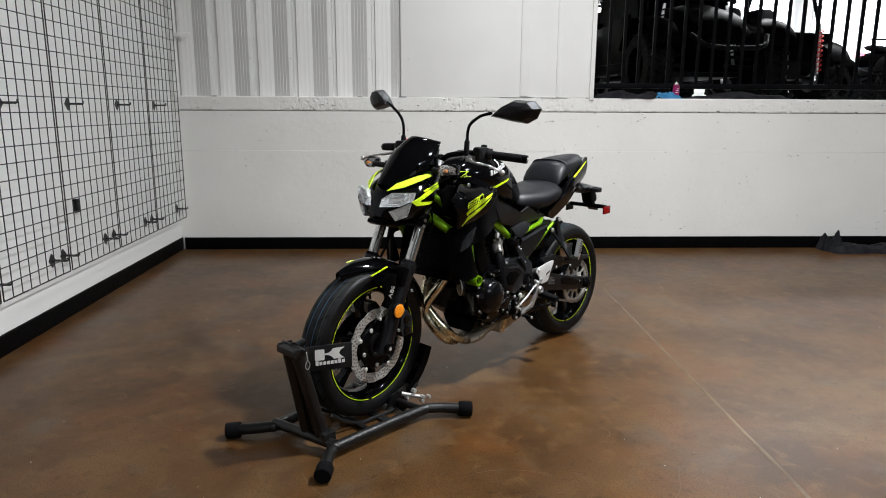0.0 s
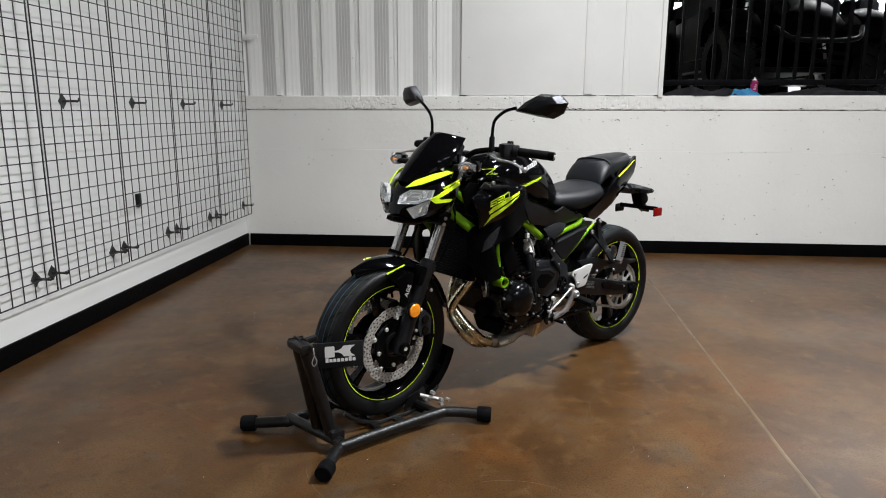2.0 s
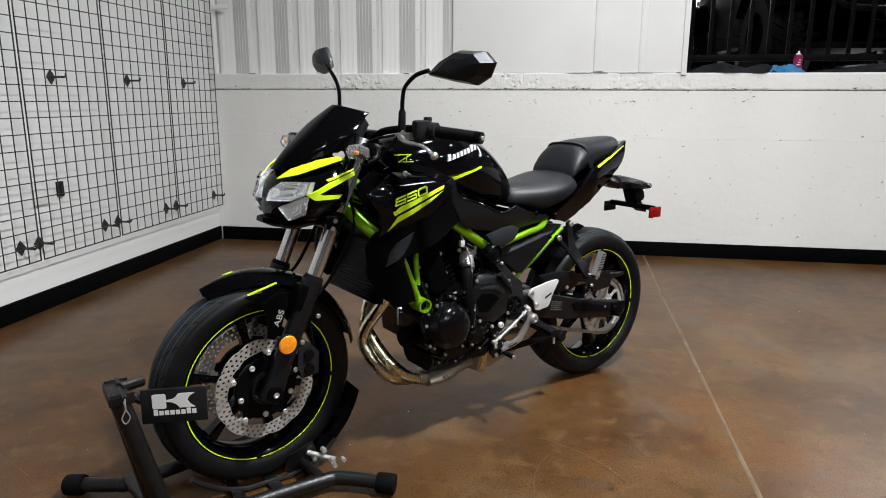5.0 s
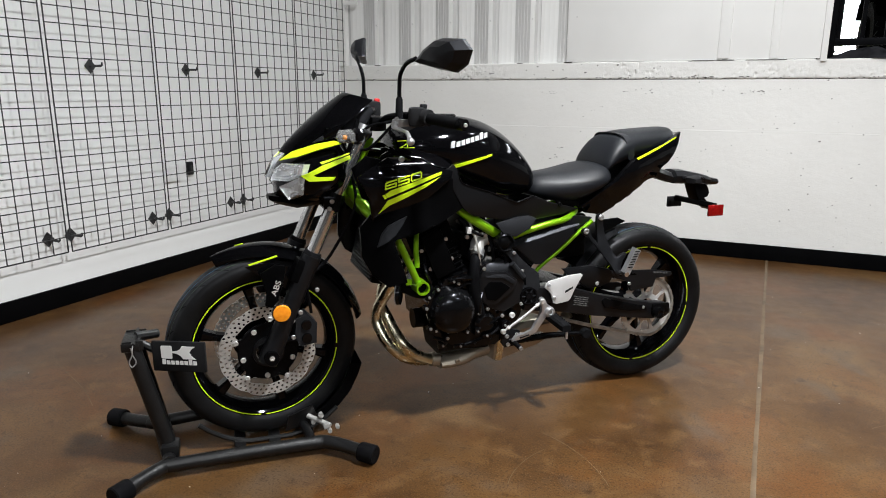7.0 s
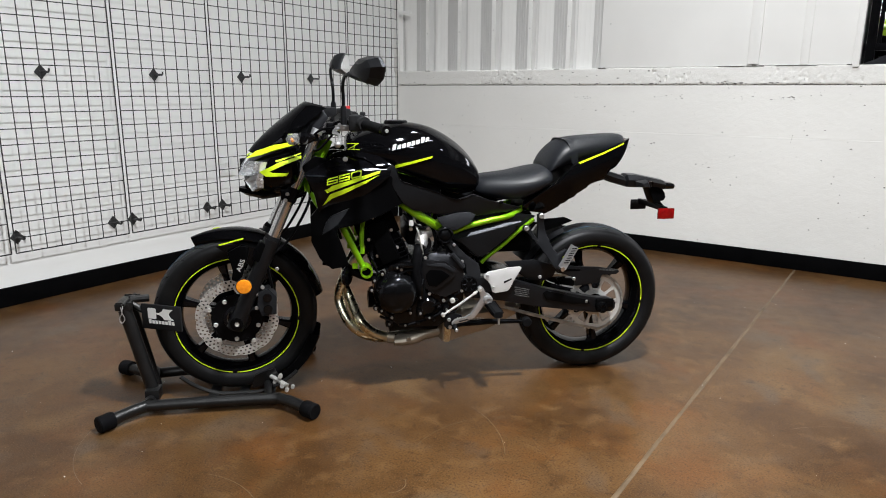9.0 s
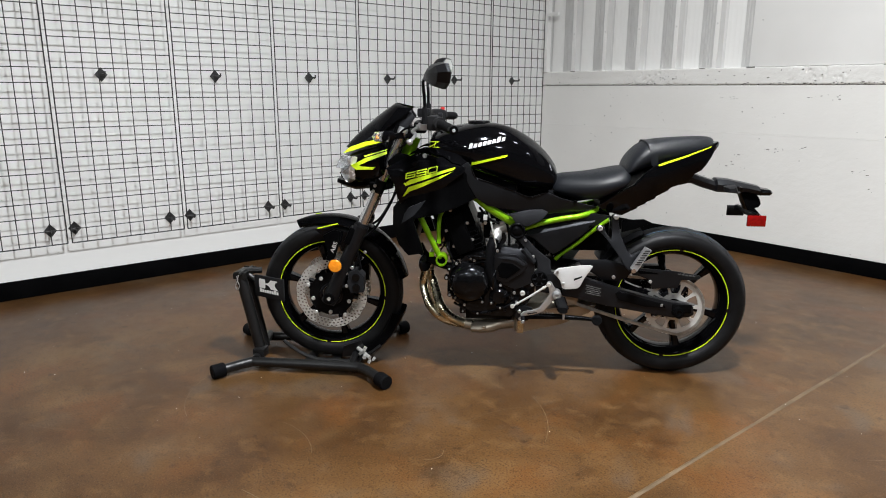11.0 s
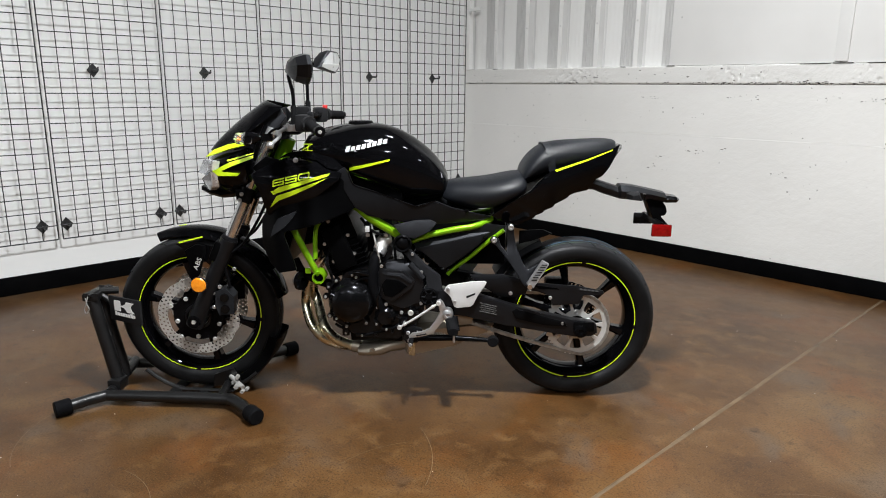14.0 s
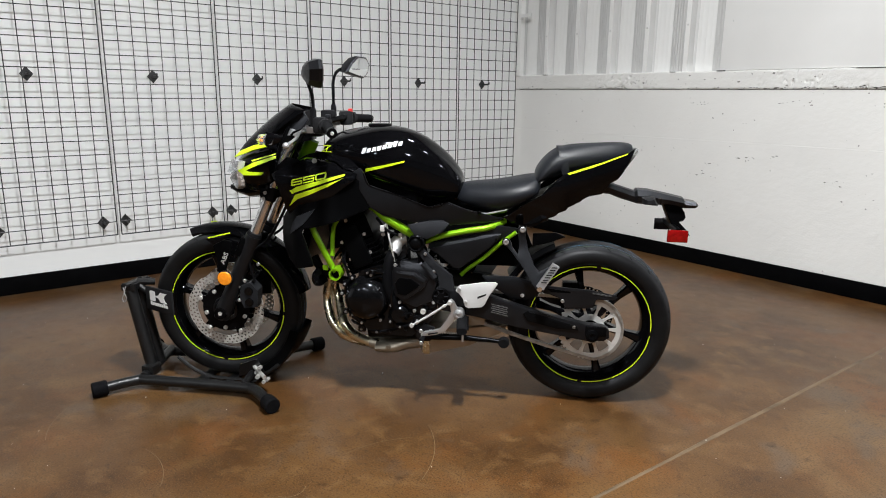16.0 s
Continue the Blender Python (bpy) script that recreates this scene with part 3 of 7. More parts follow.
part("cap", lathe([(0.120, 0.016), (0.128, 0.015), (0.130, 0.007), (0.145, 0.006), (0.145, 0.0)], (0, 0, 0), "Z", 16), M_WHITEP, can)
# ---- railing and showroom beyond ----
RY = WY + 0.30
rail = thing("railing", "black painted steel railing with square balusters along the raised floor", "railing")
x = WIN + 0.07
while x < EX - 0.05:
    part("baluster", box((x, RY, 2.06), (0.026, 0.026, 1.23), bevel=0.002), M_RAIL, rail)
    x += 0.1335
part("bottom_rail", box(((WIN + EX) / 2, RY, 1.425), (EX - WIN, 0.042, 0.045), bevel=0.003), M_RAIL, rail)
part("top_rail", box(((WIN + EX) / 2, RY, 2.69), (EX - WIN, 0.05, 0.045), bevel=0.003), M_RAIL, rail)
for x in (WIN + 0.03, 4.6, EX - 0.1):
    part("post", box((x, RY, SILL + 0.70), (0.05, 0.05, 1.40), bevel=0.003), M_RAIL, rail)

structure("showroom_floor", box(((WX + EX) / 2, (WY + 0.4 + 15.0) / 2, SILL - 0.08), (EX - WX + 0.2, 15.0 - WY - 0.4, 0.16)), M_SHOWFLOOR, "pale raised showroom floor")
structure("showroom_wall", box(((WX + EX) / 2, 15.1, 2.2), (EX - WX + 0.4, 0.2, 4.4)), M_DRYWALL, "white far wall of the showroom")

M_DAY = bpy.data.materials.new("daylight_behind_glass")
M_DAY.use_nodes = True
shader(M_DAY).inputs["Base Color"].default_value = (0.9, 0.95, 1, 1)
shader(M_DAY).inputs["Emission Color"].default_value = (0.93, 0.97, 1, 1)
shader(M_DAY).inputs["Emission Strength"].default_value = 4.0
for i, (xa, xb) in enumerate(((1.2, 4.4), (5.4, 8.2), (8.6, 10.8))):
    wn = new(f"window_{i + 1}")
    tagged(wn, "bright showroom window with a white frame", "window", kind="structure")
    part("backdrop_pane", box(((xa + xb) / 2, 14.985, 2.75), (xb - xa, 0.02, 2.1)), M_DAY, wn, "daylight seen through the pane")
    for xx in (xa, (xa + xb) / 2, xb):
        part("window_frame", box((xx, 14.95, 2.75), (0.07, 0.08, 2.2), bevel=0.005), M_WHITEP, wn)
    for zz in (1.68, 3.82):
        part("window_frame", box(((xa + xb) / 2, 14.94, zz), (xb - xa + 0.07, 0.08, 0.07), bevel=0.005), M_WHITEP, wn)

M_TYRE = mat("black_tyre_rubber", (0.003, 0.003, 0.0033), (0.006, 0.006, 0.0065), 0.46, 0, 20, 0.0006, 110, 0.75)
M_VBODY = mat("black_vehicle_body", (0.0008, 0.0008, 0.0009), (0.0014, 0.0014, 0.0016), 0.32, 0, 6, 0, 40)
shader(M_VBODY).inputs["Specular IOR Level"].default_value = 0.02
M_VGREEN = mat("dark_green_vehicle_body", (0.012, 0.045, 0.032), (0.016, 0.055, 0.04), 0.3, 0, 6)
M_VRED = mat("red_spring_paint", (0.55, 0.02, 0.015), (0.65, 0.04, 0.03), 0.3, 0, 6)
M_VBLUE = mat("blue_plastic", (0.01, 0.10, 0.55), (0.02, 0.16, 0.65), 0.3, 0, 6)
M_VLIME = mat("lime_vehicle_plastic", (0.45, 0.70, 0.02), (0.55, 0.80, 0.05), 0.35, 0, 6)
M_VALLOY = mat("bright_alloy_wheel", (0.55, 0.55, 0.56), (0.65, 0.65, 0.66), 0.3, 0.9, 6)
M_VLAMP = bpy.data.materials.new("lit_tail_lamp")
M_VLAMP.use_nodes = True
shader(M_VLAMP).inputs["Emission Color"].default_value = (1, 0.05, 0.12, 1)
shader(M_VLAMP).inputs["Emission Strength"].default_value = 4.0


def knobbly(parent, c, r=0.34, w=0.26, alloy=M_VBODY):
    """Off-road wheel: lugged tyre on a dished rim, axle along x."""
    t = lathe([(-w / 2, r * 0.55), (-w / 2, r * 0.9), (-w * 0.36, r * 0.985), (w * 0.36, r * 0.985), (w / 2, r * 0.9), (w / 2, r * 0.55)], c, "X", 32)
    lugs = []
    for k in range(22):
        a = 2 * math.pi * k / 22
        for s in (-1, 1):
            m = Matrix.Rotation(a + s * 0.07, 4, "X") @ Matrix.Translation((s * w * 0.26, 0, r * 0.985)) @ Matrix.Rotation(s * 0.5, 4, "Z")
            b = bmesh.new()
            bmesh.ops.create_cube(b, size=1)
            b.transform(Matrix.Translation(c) @ m @ Matrix.Diagonal((w * 0.42, 0.045, 0.035, 1)))
            lugs.append(b)
    wh = part("wheel", t, M_TYRE, parent, "knobbly off-road tyre")
    for b in lugs:
        part("lug", b, M_TYRE, wh)
    rim = lathe([(-w * 0.42, r * 0.55), (-w * 0.3, r * 0.5), (-w * 0.1, r * 0.12), (w * 0.1, r * 0.12), (w * 0.3, r * 0.5), (w * 0.42, r * 0.55)], c, "X", 24)
    part("rim", rim, alloy, wh)
    for k in range(6):
        a = 2 * math.pi * k / 6
        part("spoke", tube([Vector(c) + Vector((0, math.sin(a) * r * 0.1, math.cos(a) * r * 0.1)), Vector(c) + Vector((0, math.sin(a) * r * 0.53, math.cos(a) * r * 0.53))], 0.03, None, 8), alloy, wh)
    return wh


def off_roader(m, label, accent, body=M_VBODY, spring=M_VRED, alloy=M_VBODY, bed=True, cab=False):
    """Side-by-side buggy: tub, bonnet, cage, doors, seats, wheels and coil-over shocks; front towards -y."""
    ob = thing("utility_vehicle", label, "utility vehicle", m)
    for sx in (-1, 1):
        for y in (-0.95, 1.0):
            knobbly(ob, (sx * 0.62, y, 0.34), alloy=alloy)
            part("suspension_arm", tube([(sx * 0.22, y, 0.36), (sx * 0.52, y, 0.34)], 0.022, None, 8), M_RAIL, ob)
            part("suspension_arm", tube([(sx * 0.22, y + 0.12, 0.48), (sx * 0.52, y, 0.42)], 0.018, None, 8), M_RAIL, ob)
            sh = part("shock", tube([(sx * 0.445, y + 0.195, 0.38), (sx * 0.35, y + 0.265, 1.0)], 0.018, None, 8), M_VALLOY, ob)
            a, b = Vector((sx * 0.44, y + 0.20, 0.42)), Vector((sx * 0.36, y + 0.26, 0.95))
            coil = []
            ax = (b - a).normalized()
            s1 = ax.orthogonal().normalized()
            s2 = ax.cross(s1)
            for k in range(81):
                q = 2 * math.pi * k / 9
                coil.append(a + (b - a) * k / 80 + (s1 * math.cos(q) + s2 * math.sin(q)) * 0.045)
            part("spring", tube(coil, 0.008, None, 6), spring, sh)
            fd = lathe([(-0.15, 0.43), (0.0, 0.46), (0.15, 0.43), (0.15, 0.41), (-0.15, 0.41)], (sx * 0.62, y, 0.38), "X", 16, None, (20, 160))
            part("fender", fd, body, ob)
    part("tub", prism([(-0.55, 0.30), (0.75, 0.30), (1.20, 0.55), (1.20, 0.90), (0.60, 0.95), (0.45, 0.55), (-0.45, 0.55), (-0.55, 0.8)], -0.62, 0.62, None, 0.02), body, ob, m=Matrix.Rotation(radians(90), 4, "Z"))
    part("bonnet", loft([[(sx * w, y, z) for sx, z in ((-1, z0), (-0.8, z1), (0.8, z1), (1, z0))] for y, w, z0, z1 in ((-1.35, 0.34, 0.55, 0.70), (-1.15, 0.46, 0.50, 0.90), (-0.75, 0.54, 0.50, 1.04), (-0.48, 0.56, 0.55, 1.08))]), body, ob, subdiv=1)
    part("bumper", tube(spline([(-0.4, -1.38, 0.62), (-0.25, -1.52, 0.50), (0.25, -1.52, 0.50), (0.4, -1.38, 0.62)]), 0.022), M_RAIL, ob)
    for sx in (-1, 1):
        part("headlight", lathe([(-0.03, 0.06), (0.0, 0.07), (0.01, 0.0)], (sx * 0.30, -1.27, 0.80), "Y", 16), M_RAIL, ob)
        part("roll_cage", tube(spline([(sx * 0.52, -0.55, 1.05), (sx * 0.50, -0.20, 1.72), (sx * 0.48, 0.15, 1.86), (sx * 0.50, 0.72, 1.80), (sx * 0.55, 1.05, 0.95)]), 0.026), M_RAIL, ob)
        part("door", sheet([(-0.45, 0.42), (0.42, 0.42), (0.50, 0.85), (-0.45, 0.92)], lambda x_, z_: 0.64, 0.03, 0.2, sx), accent, ob, m=Matrix.Rotation(radians(90), 4, "Z"))
        part("seat", loft([[(sx * 0.27 + u * 0.2, 0.25 + dy, z) for u, dy in ((-1, -0.05), (1, -0.05), (1, 0.1), (-1, 0.1))] for z, in ((0.55,), (0.85,), (1.25,), (1.32,))]), M_CLOTH, ob, subdiv=1)
    for y, z in ((-0.20, 1.72), (0.15, 1.86), (0.72, 1.80)):
        part("roll_cage", tube([(-0.49, y, z), (0.49, y, z)], 0.024), M_RAIL, ob)
    part("roof", loft([[(sx * 0.52, y, z + dz) for sx, dz in ((-1, 0), (1, 0), (1, 0.03), (-1, 0.03))] for y, z in ((-0.25, 1.72), (0.1, 1.88), (0.75, 1.84))]), body, ob)
    if cab:
        part("windscreen", plate([(-0.50, -0.53, 1.06), (0.50, -0.53, 1.06), (0.48, -0.21, 1.71), (-0.48, -0.21, 1.71)], 0.01), body, ob, "dark tinted windscreen")
        part("rear_panel", plate([(-0.50, 0.74, 0.95), (0.50, 0.74, 0.95), (0.48, 0.72, 1.80), (-0.48, 0.72, 1.80)], 0.01), body, ob)
        for sx in (-1, 1):
            part("cab_side", plate([(sx * 0.53, -0.45, 0.90), (sx * 0.53, 0.70, 0.90), (sx * 0.50, 0.66, 1.79), (sx * 0.485, 0.15, 1.84), (sx * 0.50, -0.18, 1.70)], 0.01), body, ob)
    if bed:
        part("cargo_bed", box((0, 0.95, 1.0), (1.05, 0.7, 0.22), bevel=0.03), accent, ob)
    part("skid_plate", box((0, 0, 0.27), (0.9, 1.9, 0.05), bevel=0.01), M_RAIL, ob)
    part("gearbox", box((0, 0.9, 0.5), (0.45, 0.55, 0.4), bevel=0.05), M_RAIL, ob)
    return ob


off_roader(pose(2.98, 8.15, SILL, 0, 0, 6), "black side-by-side off-road buggy parked behind the railing", M_VBODY, spring=M_RAIL, cab=True)
off_roader(pose(4.68, 10.1, SILL, 0, 0, 192), "black off-road buggy with red coil springs", M_VBODY, alloy=M_VALLOY, bed=False)
off_roader(pose(3.75, 12.4, SILL, 0, 0, 8), "dark green utility buggy in the showroom", M_VGREEN, M_VGREEN, M_RAIL)


def quad(m, label, accent):
    """Four-wheeled ridden machine with racks and handlebars; front towards -y."""
    ob = thing("quad_bike", label, "quad bike", m)
    for sx in (-1, 1):
        for y in (-0.6, 0.6):
            knobbly(ob, (sx * 0.42, y, 0.28), 0.28, 0.22)
            part("fender", lathe([(-0.16, 0.36), (0.0, 0.39), (0.16, 0.36), (0.16, 0.345), (-0.16, 0.345)], (sx * 0.42, y, 0.33), "X", 12, None, (20, 160)), accent, ob)
    part("body", loft([[(s * w, y, z) for s, z in ((-1, z0), (-0.7, z1), (0.7, z1), (1, z0))] for y, w, z0, z1 in ((-0.8, 0.18, 0.5, 0.7), (-0.4, 0.24, 0.4, 0.92), (0.1, 0.20, 0.4, 0.78), (0.8, 0.22, 0.5, 0.80))]), accent, ob, subdiv=1)
    part("seat", loft([[(s * 0.16, y, z) for s, z in ((-1, z0), (-0.8, z0 + 0.09), (0.8, z0 + 0.09), (1, z0))] for y, z0 in ((-0.2, 0.80), (0.2, 0.76), (0.65, 0.80))]), M_CLOTH, ob, subdiv=1)
    part("handlebar", tube(spline([(-0.38, -0.22, 1.02), (-0.15, -0.32, 1.0), (0.15, -0.32, 1.0), (0.38, -0.22, 1.02)]), 0.014), M_RAIL, ob)
    part("tail_lamp", box((0, 0.86, 0.72), (0.16, 0.03, 0.05), bevel=0.005), M_VLAMP, ob, "glowing red lamp")
    return ob


quad(pose(7.20, 12.5, SILL, 0, 0, 25), "blue quad bike in the bright showroom", M_VBLUE)
quad(pose(7.25, 10.4, SILL, 0, 0, 120), "black quad bike with a lit red lamp", M_VBODY)
quad(pose(1.15, 12.6, SILL, 0, 0, 60), "white and lime quad bike far off in the showroom", M_VLIME)
# ---- motorcycle ----
# local frame: x forward, y to the rider's left, z up, origin on the floor under the rear axle
M_GLOSS = mat("gloss_black_paint", (0.0015, 0.0015, 0.0018), (0.0022, 0.0022, 0.0026), 0.05, 0, 6, 0, 30, 0.08)
M_MATTE = mat("matte_black_plastic", (0.0014, 0.0014, 0.0016), (0.0022, 0.0022, 0.0024), 0.30, 0, 12, 0.0001, 160, 0.40)
M_SATIN = mat("satin_black_metal", (0.002, 0.002, 0.0022), (0.0032, 0.0032, 0.0035), 0.24, 0.0, 12, 0.0, 30, 0.28)
M_CASE = mat("black_engine_paint", (0.0018, 0.0018, 0.002), (0.003, 0.003, 0.0034), 0.10, 0, 14, 0.0002, 90, 0.24)
M_GREYP = mat("dark_grey_plastic", (0.012, 0.0125, 0.014), (0.017, 0.0175, 0.0195), 0.45, 0, 12, 0.0002, 140, 0.55)
shader(M_MATTE).inputs["Specular IOR Level"].default_value = 0.08
M_COVER = mat("charcoal_grained_plastic", (0.0030, 0.0032, 0.0037), (0.0050, 0.0053, 0.0060), 0.36, 0, 12, 0.0002, 220, 0.44)
shader(M_COVER).inputs["Specular IOR Level"].default_value = 0.45
shader(M_SATIN).inputs["Specular IOR Level"].default_value = 0.14
shader(M_CASE).inputs["Specular IOR Level"].default_value = 0.5
M_DARK = mat("dark_cast_black", (0.0034, 0.0035, 0.0040), (0.0056, 0.0057, 0.0064), 0.30, 0, 16, 0.0003, 130, 0.46)
shader(M_DARK).inputs["Specular IOR Level"].default_value = 0.45
M_LIME = mat("lime_yellow_film", (0.58, 0.80, 0.010), (0.62, 0.84, 0.015), 0.35, 0, 8)
M_FRAME = mat("metallic_green_frame_paint", (0.24, 0.53, 0.008), (0.25, 0.55, 0.010), 0.28, 0.55, 3, 0, 20, 0.32, coat=0.3)
M_STEEL = mat("brushed_disc_steel", (0.60, 0.595, 0.58), (0.72, 0.71, 0.69), 0.42, 0.55, 18, 0.0001, 150, 0.46)
M_DISC = mat("drilled_disc_steel", (0.50, 0.49, 0.47), (0.62, 0.61, 0.59), 0.36, 0.6, 18, 0.0001, 150, 0.46)
M_CHAIN = mat("oiled_chain_steel", (0.30, 0.295, 0.28), (0.48, 0.475, 0.455), 0.38, 0.8, 40, 0, 90)
M_CHROME = mat("polished_fork_chrome", (0.70, 0.70, 0.71), (0.78, 0.78, 0.79), 0.13, 0.95, 10)
M_ALLOY = mat("bare_silver_alloy", (0.50, 0.50, 0.51), (0.62, 0.62, 0.63), 0.32, 0.85, 14, 0.0001, 120, 0.42)
M_HEEL = mat("pale_silver_paint", (0.62, 0.62, 0.62), (0.70, 0.70, 0.70), 0.38, 0.3, 14, 0.0001, 120)
M_PIPE = mat("heat_tinted_stainless", (0.66, 0.60, 0.43), (0.84, 0.79, 0.61), 0.17, 1.0, 7, 0.0, 20, 0.36)
M_MUFF = mat("dull_stainless_muffler", (0.34, 0.30, 0.24), (0.46, 0.41, 0.34), 0.44, 0.8, 9, 0.0, 20, 0.54)
M_SEAT = mat("black_vinyl_seat", (0.0042, 0.0051, 0.0073), (0.0066, 0.0078, 0.0108), 0.36, 0, 9, 0.0005, 260, 0.55)
shader(M_SEAT).inputs["Specular IOR Level"].default_value = 0.35
M_RUBBER = mat("black_grip_rubber", (0.004, 0.004, 0.0045), (0.007, 0.007, 0.0075), 0.6, 0, 20, 0.0004, 180)
M_AMBER = mat("amber_reflector", (0.80, 0.22, 0.01), (0.95, 0.34, 0.02), 0.15, 0, 60, 0.001, 200)
M_RED = mat("red_reflector", (0.13, 0.002, 0.002), (0.22, 0.004, 0.004), 0.14, 0, 60, 0.001, 200)
M_LENS = mat("clear_lamp_lens", (0.75, 0.77, 0.80), (0.85, 0.87, 0.90), 0.05, 0, 10)
shader(M_LENS).inputs["Transmission Weight"].default_value = 1.0
shader(M_LENS).inputs["IOR"].default_value = 1.12
M_SIGLENS = mat("frosted_signal_lens", (0.62, 0.62, 0.61), (0.72, 0.72, 0.71), 0.08, 0, 60, 0.002, 120)
shader(M_SIGLENS).inputs["Transmission Weight"].default_value = 0.85
shader(M_SIGLENS).inputs["IOR"].default_value = 1.15
M_LAMPIN = mat("silvered_lamp_bowl", (0.86, 0.87, 0.88), (0.92, 0.93, 0.94), 0.20, 0.6, 25, 0.002, 42, 0.30)
M_MIRROR = mat("mirror_glass", (0.85, 0.86, 0.87), (0.86, 0.87, 0.88), 0.02, 1.0, 4)
M_SILVER = mat("silver_badge", (0.42, 0.42, 0.43), (0.50, 0.50, 0.51), 0.35, 0.2, 10)
M_TLINE_B = mat("blue_tread_paint_line", (0.05, 0.17, 0.30), (0.03, 0.09, 0.15), 0.7, 0, 30)
M_TLINE_G = mat("green_tread_paint_line", (0.06, 0.11, 0.05), (0.03, 0.05, 0.03), 0.7, 0, 30)
M_HOSE = mat("black_rubber_hose", (0.003, 0.003, 0.0035), (0.005, 0.005, 0.0055), 0.45, 0, 20)
M_LABEL = mat("grey_label_print", (0.05, 0.05, 0.05), (0.09, 0.09, 0.09), 0.5, 0, 90)
M_REDP = mat("red_switch_plastic", (0.55, 0.02, 0.02), (0.62, 0.04, 0.04), 0.35, 0, 10)

for dull, sheen in ((M_GLOSS, 0.86), (M_MATTE, 0.13), (M_SATIN, 0.42), (M_COVER, 0.5), (M_DARK, 0.65), (M_CASE, 0.5), (M_TYRE, 0.17), (M_VBODY, 0.03), (M_BASE, 0.4), (M_RAIL, 0.3), (M_HOSE, 0.4), (M_RUBBER, 0.5), (M_BLACKP, 0.5), (M_GREYP, 0.9)):
    shader(dull).inputs["Specular Tint"].default_value = (sheen * 0.97, sheen, sheen * 1.12, 1)

bike = thing("motorcycle", "black naked motorcycle with lime stripes, held in a wheel stand", "motorcycle", pose(0.876, 3.662, 0, 0, 0, -134.24))
FA, RA = Vector((1.414, 0, 0.311)), Vector((0.004, 0, 0.305))       # axle centres
RAKE = Vector((-0.4147, 0, 0.9100))
PIVOT = Vector((1.364, 0, 0.311))
STEER = Matrix.Translation(PIVOT) @ Matrix.Rotation(radians(3.9), 4, RAKE) @ Matrix.Translation(-PIVOT)


def add(name, bm, material, parent=bike, label="", **kw):
    return part(name, bm, material, parent, label, **kw)


def front(name, bm, material, parent=bike, label="", **kw):
    return part(name, bm, material, parent, label, m=STEER, **kw)


def bolt(c, r, parent=bike, material=M_ALLOY, h=0.006, side=1, m=None, name="bolt"):
    y = side
    b = lathe([(0, r), (y * h * 0.7, r), (y * h, r * 0.8), (y * h, r * 0.45), (y * h * 0.5, r * 0.4), (y * h * 0.5, 0.0)], c, "Y", 10)
    return part(name, b, material, parent, m=m)


# -- wheels --
def petal_disc(c, r0, r1, y, t, petals, rows, per, hole):
    """Wave-edged brake disc with drilled holes."""
    bm = bmesh.new()
    n = petals * per

    def point(r, a):
        wave = 1 - 0.030 * (0.5 + 0.5 * math.cos(a * petals)) ** 3 if r >= r1 - 1e-6 else (1 + 0.03 * (0.5 + 0.5 * math.cos(a * petals)) if r <= r0 + 1e-6 else 1)
        return Vector((c[0] + r * wave * math.cos(a), 0, c[2] + r * wave * math.sin(a)))

    for k in range(n):
        a0, a1 = 2 * math.pi * k / n, 2 * math.pi * (k + 1) / n
        for q in range(rows):
            ra, rb = r0 + (r1 - r0) * q / rows, r0 + (r1 - r0) * (q + 1) / rows
            am, rm = (a0 + a1) / 2, (ra + rb) / 2
            outer = [point(ra, a0), point(ra, am), point(ra, a1), point(rm, a1), point(rb, a1), point(rb, am), point(rb, a0), point(rm, a0)]
            if (k + q) % 2 == 0:
                ctr = Vector((c[0] + rm * math.cos(am), 0, c[2] + rm * math.sin(am)))
                inner = [ctr + (o - ctr).normalized() * hole for o in outer]
                vo, vi = [bm.verts.new(o) for o in outer], [bm.verts.new(o) for o in inner]
                for i in range(8):
                    j = (i + 1) % 8
                    bm.faces.new((vo[i], vo[j], vi[j], vi[i]))
            else:
                bm.faces.new([bm.verts.new(o) for o in outer])
    bmesh.ops.remove_doubles(bm, verts=bm.verts[:], dist=1e-5)
    for v in bm.verts:
        v.co.y = y - t / 2
    ext = bmesh.ops.extrude_face_region(bm, geom=bm.faces[:])
    bmesh.ops.translate(bm, verts=[v for v in ext["geom"] if isinstance(v, bmesh.types.BMVert)], vec=(0, t, 0))
    return bm


def tyre_half(r, w):
    """Outer half of a tyre section as (offset from the middle, radius)."""
    out = [(0.0, r)]
    for k in range(1, 9):
        a = math.pi / 2 * k / 8
        out.append((0.49 * w * math.sin(a), 0.266 + (r - 0.266) * math.cos(a) ** 0.9))
    return out + [(0.495 * w, 0.258), (0.475 * w, 0.246), (0.44 * w, 0.237), (0.40 * w, 0.231), (0.36 * w, 0.222)]


def tyre_profile(r, w):
    h = tyre_half(r, w)
    return [(-y, q) for y, q in reversed(h[1:])] + h


def tyre_r(r, w, y):
    h = tyre_half(r, w)[:9]
    return float(np.interp(abs(y), [p[0] for p in h], [p[1] for p in h]))


